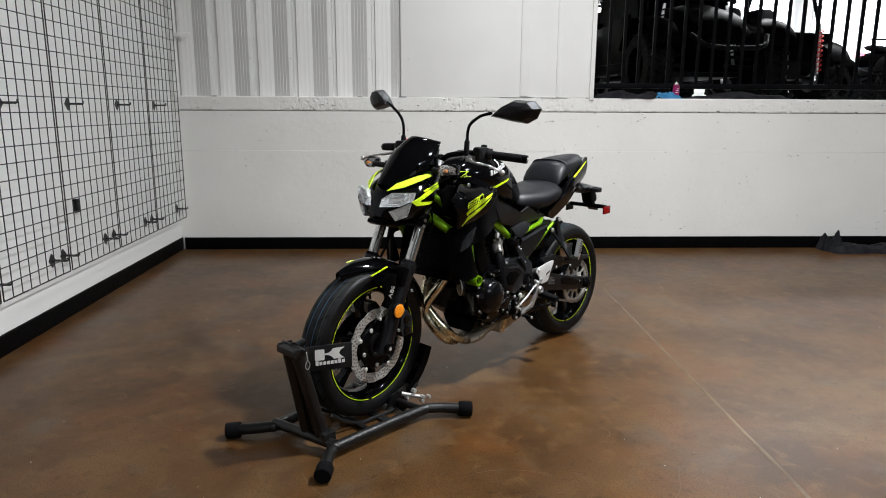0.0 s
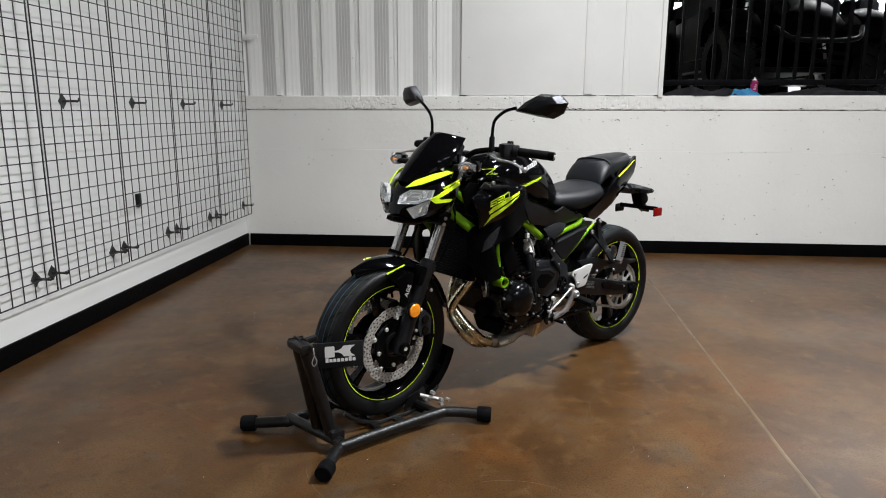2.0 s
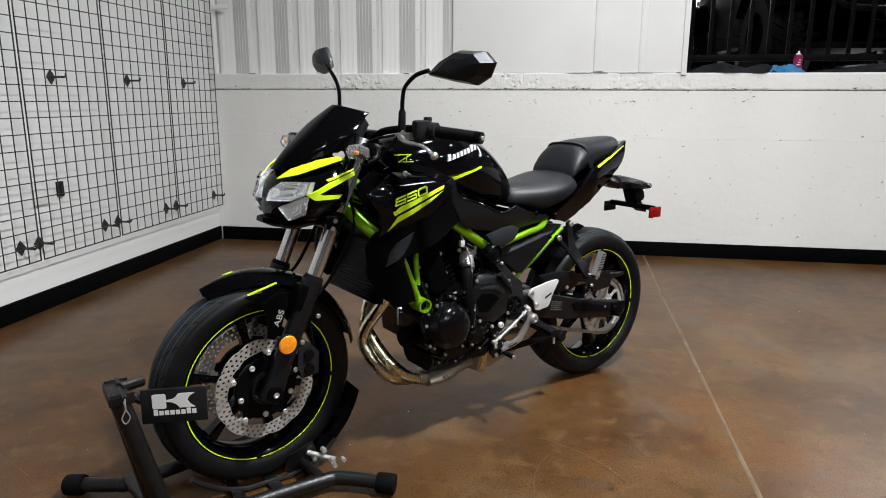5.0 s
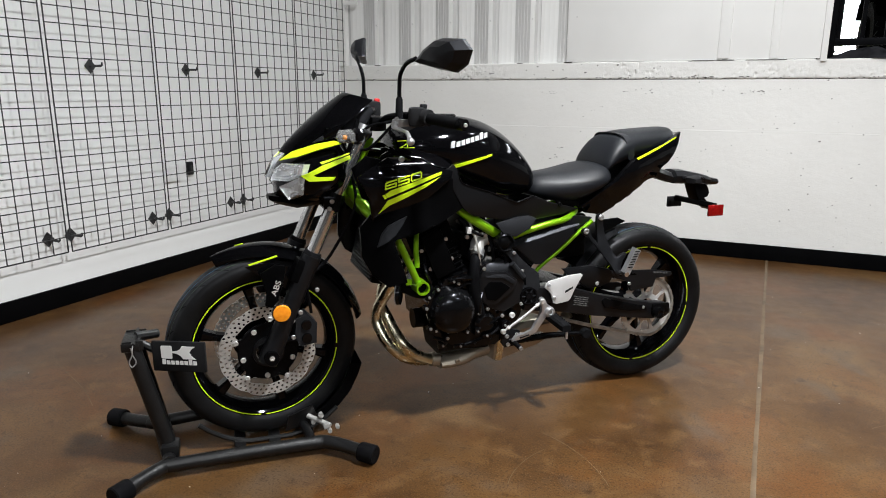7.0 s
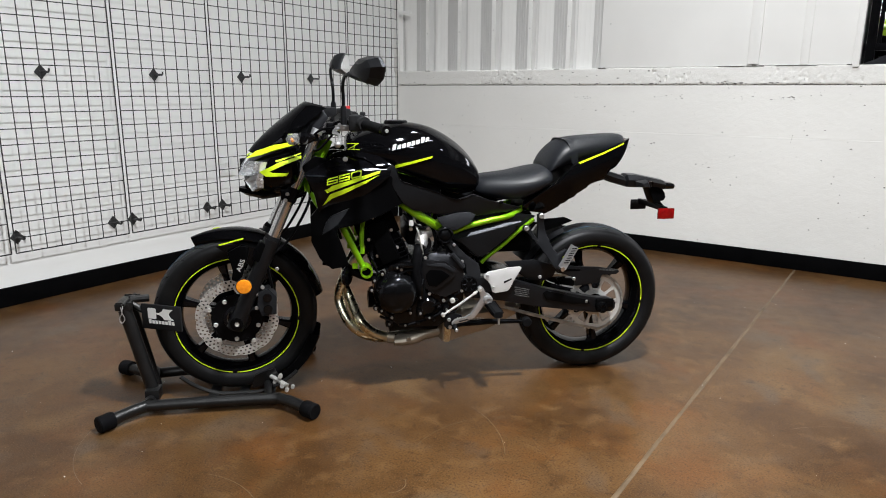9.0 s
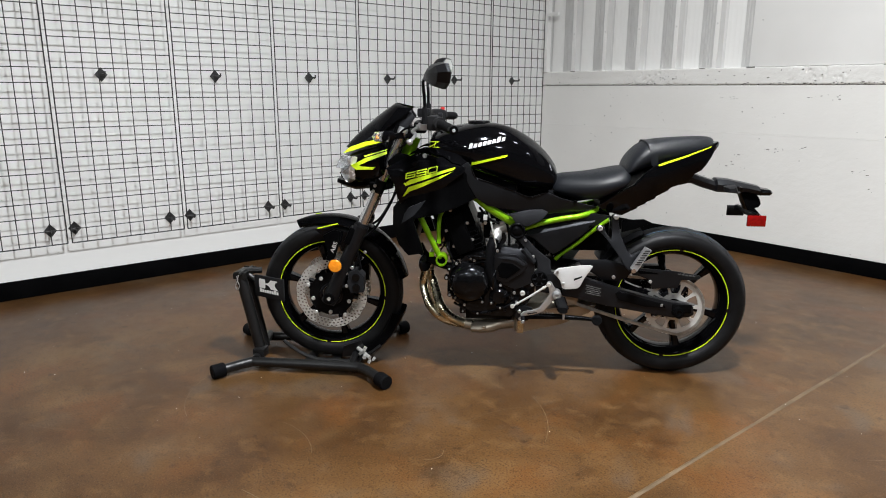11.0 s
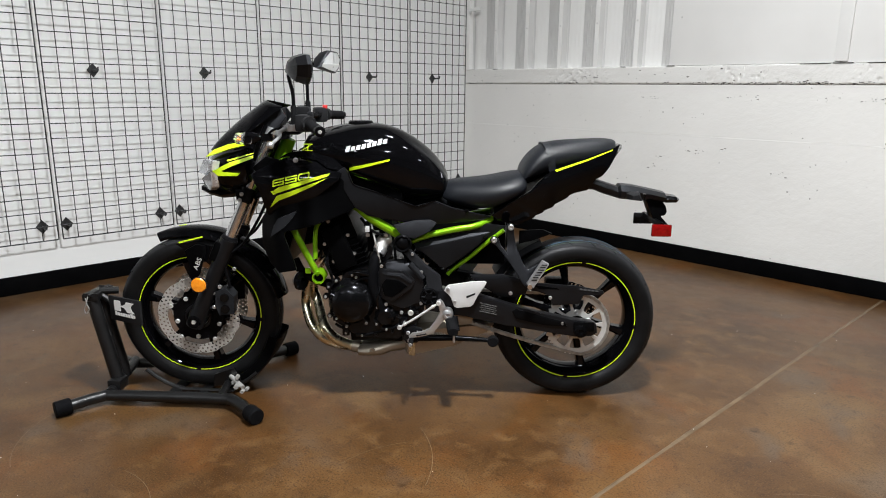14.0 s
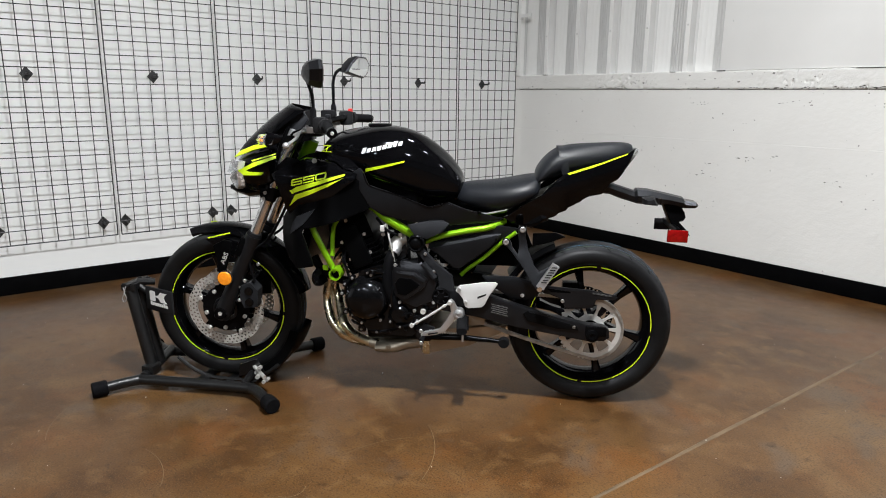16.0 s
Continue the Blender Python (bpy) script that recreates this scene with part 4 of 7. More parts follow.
def wheel(name, c, r, w, m, lines):
    root = part(name, lathe([(-w * 0.39, 0.233), (-w * 0.405, 0.229), (-w * 0.40, 0.220), (-w * 0.33, 0.212), (-w * 0.2, 0.200), (0, 0.196), (w * 0.2, 0.200), (w * 0.33, 0.212), (w * 0.40, 0.220), (w * 0.405, 0.229), (w * 0.39, 0.233), (w * 0.30, 0.225), (0, 0.206), (-w * 0.30, 0.225), (-w * 0.39, 0.233)], c, "Y", 72), M_GLOSS, bike, "gloss black cast rim", m=m)
    part("tyre", lathe(tyre_profile(r, w), c, "Y", 96), M_ROADTYRE, root, "new black road tyre with coloured tread lines", m=m)
    band = tyre_half(r, w)[:6]
    part("tread", lathe([(-y, q + 0.0004) for y, q in reversed(band[1:])] + [(y, q + 0.0004) for y, q in band], c, "Y", 96), M_TREAD, root, "dull grey-black tread band", m=m)
    # tread grooves, slanted across the shoulder: raised dark strips with the groove's shade as colour
    for k in range(22):
        for s in (-1, 1):
            a = 2 * math.pi * (k + (0.5 if s > 0 else 0)) / 22
            pts = []
            for i in range(7):
                u = 0.10 + 0.72 * i / 6
                yy = s * u * w / 2
                rr = tyre_r(r, w, yy) + 0.0014
                aa = a + 0.26 * u
                pts.append((Vector((c[0] + rr * math.cos(aa), yy, c[2] + rr * math.sin(aa))), aa))
            g = loft([[p - Vector((-math.sin(q), 0, math.cos(q))) * 0.0022, p + Vector((-math.sin(q), 0, math.cos(q))) * 0.0022] for p, q in pts], None, False, False)
            part("tread_groove", g, M_CRACKB, root, m=m)
    for yy, mt in lines:
        rr = tyre_r(r, w, yy)
        part("tread_line", lathe([(yy - 0.0011, rr + 0.0020), (yy + 0.0011, rr + 0.0018)], c, "Y", 96), mt, root, m=m)
    for s in (-1, 1):
        for a0 in (8, 98, 188, 278):
            part("rim_stripe", lathe([(s * (w * 0.404 + 0.001), 0.2233), (s * (w * 0.407 + 0.001), 0.2265)], c, "Y", 24, None, (a0, a0 + 86)), M_LIME, root, "lime rim stripe", m=m)
    for k in range(6):
        a = 2 * math.pi * k / 6 + 0.3
        d1 = Vector((math.cos(a), 0, math.sin(a)))
        t1 = Vector((-math.sin(a), 0, math.cos(a)))
        rings = []
        for q, hw, hy in ((0.035, 0.020, 0.030), (0.09, 0.013, 0.024), (0.15, 0.011, 0.020), (0.200, 0.017, 0.026)):
            o = Vector(c) + d1 * q
            rings.append([o + t1 * hw * u + Vector((0, hy * v, 0)) for u, v in ((-1, -0.7), (-0.6, -1), (0.6, -1), (1, -0.7), (1, 0.7), (0.6, 1), (-0.6, 1), (-1, 0.7))])
        part("spoke", loft(rings), M_GLOSS, root, m=m)
    part("hub", lathe([(-0.075, 0.0), (-0.075, 0.030), (-0.045, 0.034), (-0.03, 0.045), (0.03, 0.045), (0.045, 0.034), (0.075, 0.030), (0.075, 0.0)], c, "Y", 32), M_SATIN, root, m=m)
    return root


M_ROADTYRE = mat("new_road_tyre_rubber", (0.0035, 0.0035, 0.0038), (0.006, 0.006, 0.0064), 0.40, 0, 20, 0.0003, 110, 0.55)
shader(M_ROADTYRE).inputs["Specular IOR Level"].default_value = 0.3
shader(M_ROADTYRE).inputs["Specular Tint"].default_value = (0.6, 0.6, 0.62, 1)
M_TREAD = mat("grey_black_tread_rubber", (0.017, 0.017, 0.019), (0.029, 0.029, 0.032), 0.45, 0, 26, 0.0004, 140, 0.7)
M_CRACKB = mat("tread_groove_shadow_rubber", (0.004, 0.004, 0.004), (0.006, 0.006, 0.006), 0.9, 0, 20)
fw = wheel("front_wheel", FA, 0.298, 0.122, STEER, ((-0.012, M_TLINE_B), (0.018, M_TLINE_B), (0.038, M_TLINE_G), (-0.036, M_TLINE_G)))
rw = wheel("rear_wheel", RA, 0.305, 0.160, None, ((-0.022, M_TLINE_B), (0.040, M_TLINE_B), (0.052, M_TLINE_G)))

for s in (-1, 1):
    dr = part("brake_rotor", petal_disc(FA, 0.112, 0.150, s * 0.068, 0.005, 12, 3, 8, 0.0046), M_DISC, fw, "wave-edged drilled steel brake disc", m=STEER)
    part("rotor_carrier", lathe([(s * 0.058, 0.045), (s * 0.070, 0.045), (s * 0.072, 0.060), (s * 0.071, 0.090), (s * 0.068, 0.094), (s * 0.060, 0.092), (s * 0.058, 0.045)], FA, "Y", 48), M_SATIN, fw, "black rotor carrier", m=STEER)
    part("carrier_step", lathe([(s * 0.070, 0.050), (s * 0.080, 0.048), (s * 0.082, 0.040), (s * 0.070, 0.038)], FA, "Y", 32), M_DARK, fw, m=STEER)
    for k in range(5):
        a = 2 * math.pi * k / 5 + 0.4
        d1 = Vector((math.cos(a), 0, math.sin(a)))
        t1 = Vector((-math.sin(a), 0, math.cos(a)))
        o = FA + Vector((0, s * 0.068, 0))
        part("rotor_lug", loft([[o + d1 * q + t1 * h * u + Vector((0, 0.0028 * v, 0)) for u, v in ((-1, -1), (1, -1), (1, 1), (-1, 1))] for q, h in ((0.099, 0.009), (0.106, 0.012), (0.116, 0.019))]), M_DISC, fw, m=STEER)
        part("carrier_arm", loft([[o + d1 * q + t1 * h * u + Vector((0, s * 0.001 + 0.004 * v, 0)) for u, v in ((-1, -1), (1, -1), (1, 1), (-1, 1))] for q, h in ((0.085, 0.020), (0.096, 0.013), (0.103, 0.009))]), M_SATIN, fw, m=STEER)
        bolt((FA.x + 0.105 * math.cos(a), s * 0.0715, FA.z + 0.105 * math.sin(a)), 0.0080, fw, M_STEEL, side=s, m=STEER, name="rotor_rivet")
        bolt((FA.x + 0.080 * math.cos(a + 0.63), s * 0.0715, FA.z + 0.080 * math.sin(a + 0.63)), 0.0085, fw, M_STEEL, side=s, m=STEER, name="rotor_bolt")
part("abs_ring", lathe([(0.064, 0.036), (0.066, 0.036), (0.066, 0.043), (0.064, 0.043)], FA, "Y", 48), M_STEEL, fw, m=STEER)
# steel disc given black metal to hold the shade inside the wheel
part("rear_rotor", petal_disc(RA, 0.078, 0.108, -0.085, 0.005, 10, 2, 8, 0.0038), M_SATIN, rw, "drilled rear brake disc, blackened for the shade inside the wheel")

# sprocket with teeth and cut-outs, chain
sp = bmesh.new()
teeth = 43
outer = []
for k in range(teeth * 4):
    a = 2 * math.pi * k / (teeth * 4)
    outer.append((0.112 + (0.006 if k % 4 in (1, 2) else 0.0)))
for k in range(teeth * 4):
    a0, a1 = 2 * math.pi * k / (teeth * 4), 2 * math.pi * (k + 1) / (teeth * 4)
    for (ra0, ra1, rb0, rb1) in ((0.095, 0.095, outer[k], outer[(k + 1) % len(outer)]),):
        q = [sp.verts.new((RA.x + r * math.cos(a), 0.100, RA.z + r * math.sin(a))) for r, a in ((ra0, a0), (rb0, a0), (rb1, a1), (ra1, a1))]
        sp.faces.new(q)
bmesh.ops.remove_doubles(sp, verts=sp.verts[:], dist=1e-5)
ext = bmesh.ops.extrude_face_region(sp, geom=sp.faces[:])
bmesh.ops.translate(sp, verts=[v for v in ext["geom"] if isinstance(v, bmesh.types.BMVert)], vec=(0, 0.006, 0))
sprocket = part("sprocket", sp, M_STEEL, rw, "toothed steel rear sprocket")
for k in range(10):
    a = 2 * math.pi * k / 10
    d1, t1 = Vector((math.cos(a), 0, math.sin(a))), Vector((-math.sin(a), 0, math.cos(a)))
    o = RA + Vector((0, 0.103, 0))
    part("sprocket_arm", loft([[o + d1 * q + t1 * h * u + Vector((0, 0.003 * v, 0)) for u, v in ((-1, -1), (1, -1), (1, 1), (-1, 1))] for q, h in ((0.052, 0.0065), (0.072, 0.0040), (0.097, 0.0085))]), M_STEEL, rw)
part("sprocket_centre", lathe([(0.098, 0.034), (0.106, 0.034), (0.106, 0.055), (0.098, 0.055), (0.098, 0.034)], RA, "Y", 40), M_STEEL, rw)
for k in range(5):
    a = 2 * math.pi * k / 5 + 0.2
    bolt((RA.x + 0.046 * math.cos(a), 0.106, RA.z + 0.046 * math.sin(a)), 0.007, rw, name="sprocket_bolt")

FS = Vector((0.560, 0, 0.405))
path = []
for k in range(25):
    a = radians(98 + (262 - 98) * k / 24)
    path.append(Vector((RA.x + 0.116 * math.cos(a), 0.103, RA.z + 0.116 * math.sin(a))))
lo = [path[-1] + (Vector((FS.x, 0.103, FS.z - 0.036)) - path[-1]) * k / 40 - Vector((0, 0, 0.012 * math.sin(math.pi * k / 40))) for k in range(1, 41)]
hi = [Vector((FS.x, 0.103, FS.z + 0.036)) + (path[0] - Vector((FS.x, 0.103, FS.z + 0.036))) * k / 40 for k in range(0, 40)]
loop = path + lo + hi
length, marks, want = 0.0, [loop[0]], 0.0132
for a, b in zip(loop, loop[1:] + loop[:1]):
    d0 = (b - a).length
    while want <= length + d0:
        marks.append(a + (b - a) * ((want - length) / d0))
        want += 0.0132
    length += d0
ch = bmesh.new()
for k, (a, b) in enumerate(zip(marks, marks[1:] + marks[:1])):
    d0 = b - a
    if d0.length > 0.03 or d0.length < 0.002:
        continue
    ang = math.atan2(d0.z, d0.x)
    w = 0.0065 if k % 2 else 0.0085
    for s in (-1, 1):
        box((a + b) / 2 + Vector((0, s * w, 0)), (0.0165, 0.0018, 0.0105), ch, 0, Matrix.Rotation(-ang, 4, "Y"))
    lathe([(-0.0095, 0.0), (-0.0095, 0.0042), (0.0095, 0.0042), (0.0095, 0.0)], a, "Y", 6, ch)
tagged(add("chain", ch, M_CHAIN, bike, "steel drive chain"), kind="stuff")

# -- front end --
for s in (-1, 1):
    y = s * 0.100
    low = FA + Vector((0.002, y, -0.01))
    fk = front("fork_slider", tube([low - RAKE * 0.018, low + RAKE * 0.02, low + RAKE * 0.06, low + RAKE * 0.16, low + RAKE * 0.30, low + RAKE * 0.33, low + RAKE * 0.345], [0.030, 0.033, 0.030, 0.0275, 0.0285, 0.031, 0.031], None, 20), M_DARK, bike, "satin black lower fork leg")
    front("fork_tube", tube([low + RAKE * 0.345, low + RAKE * 0.76], 0.0205, None, 20), M_CHROME, bike, "chrome fork tube")
    front("dust_seal", tube([low + RAKE * 0.345, low + RAKE * 0.358], [0.030, 0.026], None, 20), M_RUBBER, bike)
    front("fork_bracket", box(low + RAKE * 0.30 + Vector((0.028, 0, 0)), (0.030, 0.05, 0.075), None, 0.008, Matrix.Rotation(radians(-24.5), 4, "Y")), M_MATTE, bike)
    front("axle_end", lathe([(s * 0.125, 0.024), (s * 0.138, 0.022), (s * 0.138, 0.011), (s * 0.132, 0.010), (s * 0.132, 0.0)], FA, "Y", 24), M_SATIN, bike)
    front("axle_bolt", lathe([(s * 0.130, 0.0085), (s * 0.137, 0.0085), (s * 0.137, 0.004), (s * 0.134, 0.0)], FA, "Y", 6), M_STEEL, bike)
    # caliper behind the leg
    cal = FA + Vector((-0.112, s * 0.092, 0.070))
    cp = front("brake_caliper", loft([[cal + Vector((x, s * yy, z)) for x, z in ((-0.030, -0.046), (0.022, -0.050), (0.036, -0.012), (0.030, 0.040), (-0.006, 0.052), (-0.034, 0.020))] for yy in (-0.036, -0.026, 0.016, 0.026)]), M_GREYP, bike, "dark grey brake caliper", sharp=25)
    for dz in (-0.026, 0.018):
        front("caliper_piston", lathe([(s * 0.024, 0.017), (s * 0.032, 0.015), (s * 0.032, 0.0)], cal + Vector((0, 0, dz)), "Y", 18), M_CASE, cp)
    for dx, dz in ((0.040, -0.02), (0.040, 0.035), (0.015, 0.058)):
        bolt(cal + Vector((dx, s * 0.018, dz)), 0.0075, cp, side=s, m=STEER)
    front("caliper_mount", tube([low + RAKE * 0.06, cal + Vector((0.02, 0, -0.03))], 0.012, None, 8), M_SATIN, bike)
    front("caliper_mount", tube([low + RAKE * 0.15, cal + Vector((0.02, 0, 0.05))], 0.011, None, 8), M_SATIN, bike)
    hose = spline([cal + Vector((-0.02, s * 0.01, 0.05)), cal + Vector((-0.012, s * 0.02, 0.16)), low + RAKE * 0.34 + Vector((-0.06, 0, 0)), low + RAKE * 0.50 + Vector((-0.075, 0, 0)), low + RAKE * 0.62 + Vector((-0.03, -s * 0.03, 0)), low + RAKE * 0.74 + Vector((-0.01, -s * 0.03, 0))], 8)
    front("brake_hose", tube(hose, 0.0052, None, 8), M_HOSE, bike)
    # round amber reflector on the leg
    rf = low + RAKE * 0.172 + Vector((0.036, s * 0.042, 0))
    rh = front("reflector_holder", lathe([(s * -0.026, 0.010), (s * -0.010, 0.026), (0, 0.029), (s * 0.006, 0.029), (s * 0.006, 0.0)], rf, "Y", 28), M_BLACKP, bike)
    front("reflector", lathe([(s * 0.0065, 0.027), (s * 0.010, 0.024), (s * 0.012, 0.010), (s * 0.0122, 0.0)], rf, "Y", 28), M_AMBER, rh, "round amber reflector")

mid = FA + RAKE * 0.515
front("lower_clamp", loft([[mid + Vector((x, y * sc, z)) for x, y in ((-0.052, -0.045), (0.0, -0.128), (0.034, -0.118), (0.03, 0.0), (0.034, 0.118), (0.0, 0.128), (-0.052, 0.045))] for z, sc in ((-0.02, 0.97), (-0.014, 1), (0.014, 1), (0.02, 0.97))]), M_SATIN, bike, "black lower fork clamp")
for s in (-1, 1):
    front("clamp_band", tube([mid + Vector((0, s * 0.1, 0)) - RAKE * 0.026, mid + Vector((0, s * 0.1, 0)) + RAKE * 0.026], 0.028, None, 20), M_SATIN, bike)
    bolt(mid + Vector((0.012, s * 0.126, 0.004)), 0.007, bike, side=s, m=STEER)
    bolt(mid + Vector((0.020, s * 0.126, -0.018)), 0.007, bike, side=s, m=STEER)
topc = FA + RAKE * 0.735
front("upper_clamp", loft([[topc + Vector((x, y, z)) for x, y in ((-0.055, -0.04), (-0.01, -0.125), (0.028, -0.118), (0.022, 0.0), (0.028, 0.118), (-0.01, 0.125), (-0.055, 0.04))] for z in (-0.012, 0.012)]), M_SATIN, bike, "black top fork clamp")
for s in (-1, 1):
    front("fork_cap", tube([topc + Vector((0, s * 0.1, 0)), topc + Vector((0, s * 0.1, 0)) + RAKE * 0.03], [0.022, 0.019], None, 16), M_ALLOY, bike, "bare alloy fork cap")
add("steering_head", tube([Vector((1.145, 0, 0.775)), Vector((1.06, 0, 0.965))], 0.026, None, 20), M_FRAME, bike, "green painted steering head")

# front mudguard: a crowned blade with side skirts
def blade(a0, a1, n, r, w0, w1, lift, thick):
    rings = []
    for k in range(n + 1):
        u = k / n
        a = radians(a0 + (a1 - a0) * u)
        w = w0 + (w1 - w0) * math.sin(min(1, u * 2.1) * math.pi / 2)
        if u > 0.75:
            w *= 1 - (u - 0.75) * 0.9
        rr = r + lift * (1 - u) ** 2 * 0.5
        row = []
        for v in range(-6, 7):
            q = v / 6
            row.append((q * w, rr - 0.030 * abs(q) ** 2.4))
        ring = [Vector((FA.x + R * math.cos(a), yy, FA.z + R * math.sin(a))) for yy, R in row]
        ring += [Vector((FA.x + (R - thick) * math.cos(a), yy * 0.96, FA.z + (R - thick) * math.sin(a))) for yy, R in reversed(row)]
        rings.append(ring)
    return loft(rings)


mg = front("front_fender", blade(64, 168, 30, 0.330, 0.016, 0.078, 0.014, 0.004), M_GLOSS, bike, "gloss black front fender", sharp=50)
for s in (-1, 1):
    skirt = sheet([(1.47, 0.592), (1.40, 0.600), (1.34, 0.582), (1.30, 0.535), (1.275, 0.47), (1.315, 0.455), (1.345, 0.50), (1.375, 0.535), (1.42, 0.555)], lambda x_, z_: 0.080 + 0.02 * max(0, (0.6 - z_)) * 2, 0.004, 0.02, s)
    sk = front("fender_skirt", skirt, M_GLOSS, mg)
    front("fender_stripe", sheet([(1.462, 0.599), (1.375, 0.620), (1.373, 0.616), (1.457, 0.595)], lambda x_, z_: 0.080, 0.004, 0.02, s), M_LIME, mg, "lime fender stripe")
    bolt((1.262, s * 0.105, 0.505), 0.007, mg, side=s, m=STEER)
    if s > 0:
        continue
    ma = radians(80)
    rd, tg = Vector((math.cos(ma), s * 0.30, math.sin(ma))).normalized(), Vector((math.sin(ma), 0, -math.cos(ma)))
    sd = rd.cross(tg)
    mp = FA + Vector((math.cos(ma) * 0.334, s * 0.024, math.sin(ma) * 0.332))
    zz = Matrix(((tg.x, sd.x, rd.x, mp.x), (tg.y, sd.y, rd.y, mp.y), (tg.z, sd.z, rd.z, mp.z), (0, 0, 0, 1)))
    zb = bmesh.new()
    for p0, p1 in (((-0.013, 0.007), (0.011, 0.008)), ((0.011, 0.008), (-0.011, -0.007)), ((-0.011, -0.007), (0.013, -0.007))):
        tube([(p0[0], p0[1], 0), (p1[0], p1[1], 0)], 0.0018, zb, 6)
    part("fender_mark", zb, M_LIME, mg, "lime zigzag mark", m=STEER @ zz)
mt = Matrix.Translation((1.380, 0.1225, 0.524)) @ Matrix.Rotation(radians(180), 4, "Z") @ Matrix.Rotation(radians(90), 4, "X") @ Matrix.Rotation(radians(66), 4, "Z")
add("fender_stay", sheet([(1.425, 0.572), (1.380, 0.596), (1.350, 0.590), (1.352, 0.560), (1.378, 0.480), (1.396, 0.462), (1.416, 0.470), (1.410, 0.505)], lambda x_, z_: 0.121, 0.010, 0.03, 1), M_MATTE, mg, "matte black fender stay")
words("ABS", 0.024, mt, M_STEEL, mg, "lettering", "grey ABS lettering", 0.0012, 0.0, 1.2)

# handlebar and controls
hb = front("handlebar", tube(spline([(0.905, -0.375, 1.024), (0.968, -0.20, 1.038), (1.02, -0.10, 1.028), (1.035, -0.05, 1.004), (1.035, 0.05, 1.004), (1.02, 0.10, 1.028), (0.968, 0.20, 1.038), (0.905, 0.375, 1.024)], 8), 0.011, None, 12), M_SATIN, bike, "satin black handlebar")
for s in (-1, 1):
    g0, g1 = Vector((0.952, s * 0.245, 1.034)), Vector((0.908, s * 0.367, 1.025))
    ribs, rad = [], []
    for k in range(29):
        ribs.append(g0 + (g1 - g0) * k / 28)
        rad.append(0.0215 if k == 0 else 0.0165 + 0.0011 * (k % 2))
    front("grip", tube(ribs, rad, None, 14), M_RUBBER, hb, "ribbed black rubber grip")
    front("bar_end", tube([g1, g1 + (g1 - g0).normalized() * 0.004, g1 + (g1 - g0).normalized() * 0.022], [0.013, 0.0175, 0.0165], None, 16), M_SATIN, hb)
    bolt(g1 + (g1 - g0).normalized() * 0.022, 0.006, hb, M_STEEL, side=s, m=STEER)
    front("switch_housing", box((0.972, s * 0.212, 1.036), (0.052, 0.052, 0.056), None, 0.012, Matrix.Rotation(radians(-20 * s), 4, "Z")), M_BLACKP, hb)
    front("switch_collar", tube([(0.958, s * 0.236, 1.036), (0.950, s * 0.252, 1.035)], 0.024, None, 18), M_BLACKP, hb)
    front("switch_knob", box((0.952, s * 0.212, 1.066), (0.018, 0.020, 0.014), None, 0.004), M_REDP if s < 0 else M_GREYP, hb)
    lv0, lv1, lv2 = Vector((1.035, s * 0.195, 1.018)), Vector((1.040, s * 0.30, 1.000)), Vector((1.056, s * 0.372, 0.981))
    lever = tube(spline([lv0, Vector((1.052, s * 0.24, 1.008)), lv1, lv2], 8), [0.0105] * 3 + [0.0085] * 10 + [0.0065] * 12, None, 10, True, 0.7)
    bmesh.ops.create_icosphere(lever, subdivisions=2, radius=0.0115, matrix=Matrix.Translation(lv2))
    front("lever", lever, M_ALLOY, hb, "bare alloy ball-ended lever")
    front("lever_perch", loft([[Vector((1.018 + x, s * (0.190 + y), 1.018 + z)) for x, y in ((-0.026, -0.010), (0.014, -0.015), (0.026, 0.004), (0.010, 0.018), (-0.026, 0.010))] for z in (-0.010, -0.006, 0.007, 0.010)]), M_ALLOY, hb, "cast alloy lever perch")
    bolt((1.03, s * 0.195, 1.03), 0.006, hb, side=s, m=STEER)
    # mirror: stem and shell with a framed glass
    rise = 0.010 if s > 0 else 0.037
    stem = spline([(1.012, s * 0.168, 1.02), (1.012, s * 0.170, 1.075), (1.012, s * 0.172, 1.120 + rise * 0.4), (1.015, s * 0.188, 1.150 + rise * 0.6), (1.014, s * 0.232, 1.178 + rise * 0.8), (1.003, s * 0.278, 1.190 + rise)], 8)
    mr = front("mirror", tube(stem, 0.0062, None, 10), M_SATIN, bike, "black rear-view mirror on a bent stem")
    front("stem_boot", tube([(1.012, s * 0.168, 1.028), (1.012, s * 0.170, 1.085), (1.012, s * 0.1705, 1.092)], [0.0115, 0.0105, 0.007], None, 12), M_RUBBER, mr)
    outline = [(0.262, 1.180), (0.300, 1.212), (0.352, 1.237), (0.420, 1.234), (0.446, 1.210), (0.432, 1.178), (0.398, 1.160), (0.345, 1.166)]
    cy, cz = 0.362, 1.200
    rings = []
    for sc, dx in ((0.95, -0.030), (1.0, -0.026), (1.0, -0.016), (0.80, 0.012), (0.45, 0.026), (0.12, 0.030)):
        rings.append([Vector((0.990 - (cy + (y - cy) * sc - 0.30) * 0.36 + dx, s * (cy + (y - cy) * sc), cz + rise + (z - cz) * 1.16 * sc)) for y, z in outline])
    front("mirror_shell", loft(rings), M_DARK, mr, "faceted matte black mirror shell", sharp=22)
    front("mirror_glass", plate([Vector((0.990 - (cy + (y - cy) * 0.86 - 0.30) * 0.36 - 0.0315, s * (cy + (y - cy) * 0.86), cz + rise + (z - cz) * 1.16 * 0.86)) for y, z in (outline if s > 0 else outline[::-1])], -0.0015), M_MIRROR, mr, "mirror glass")
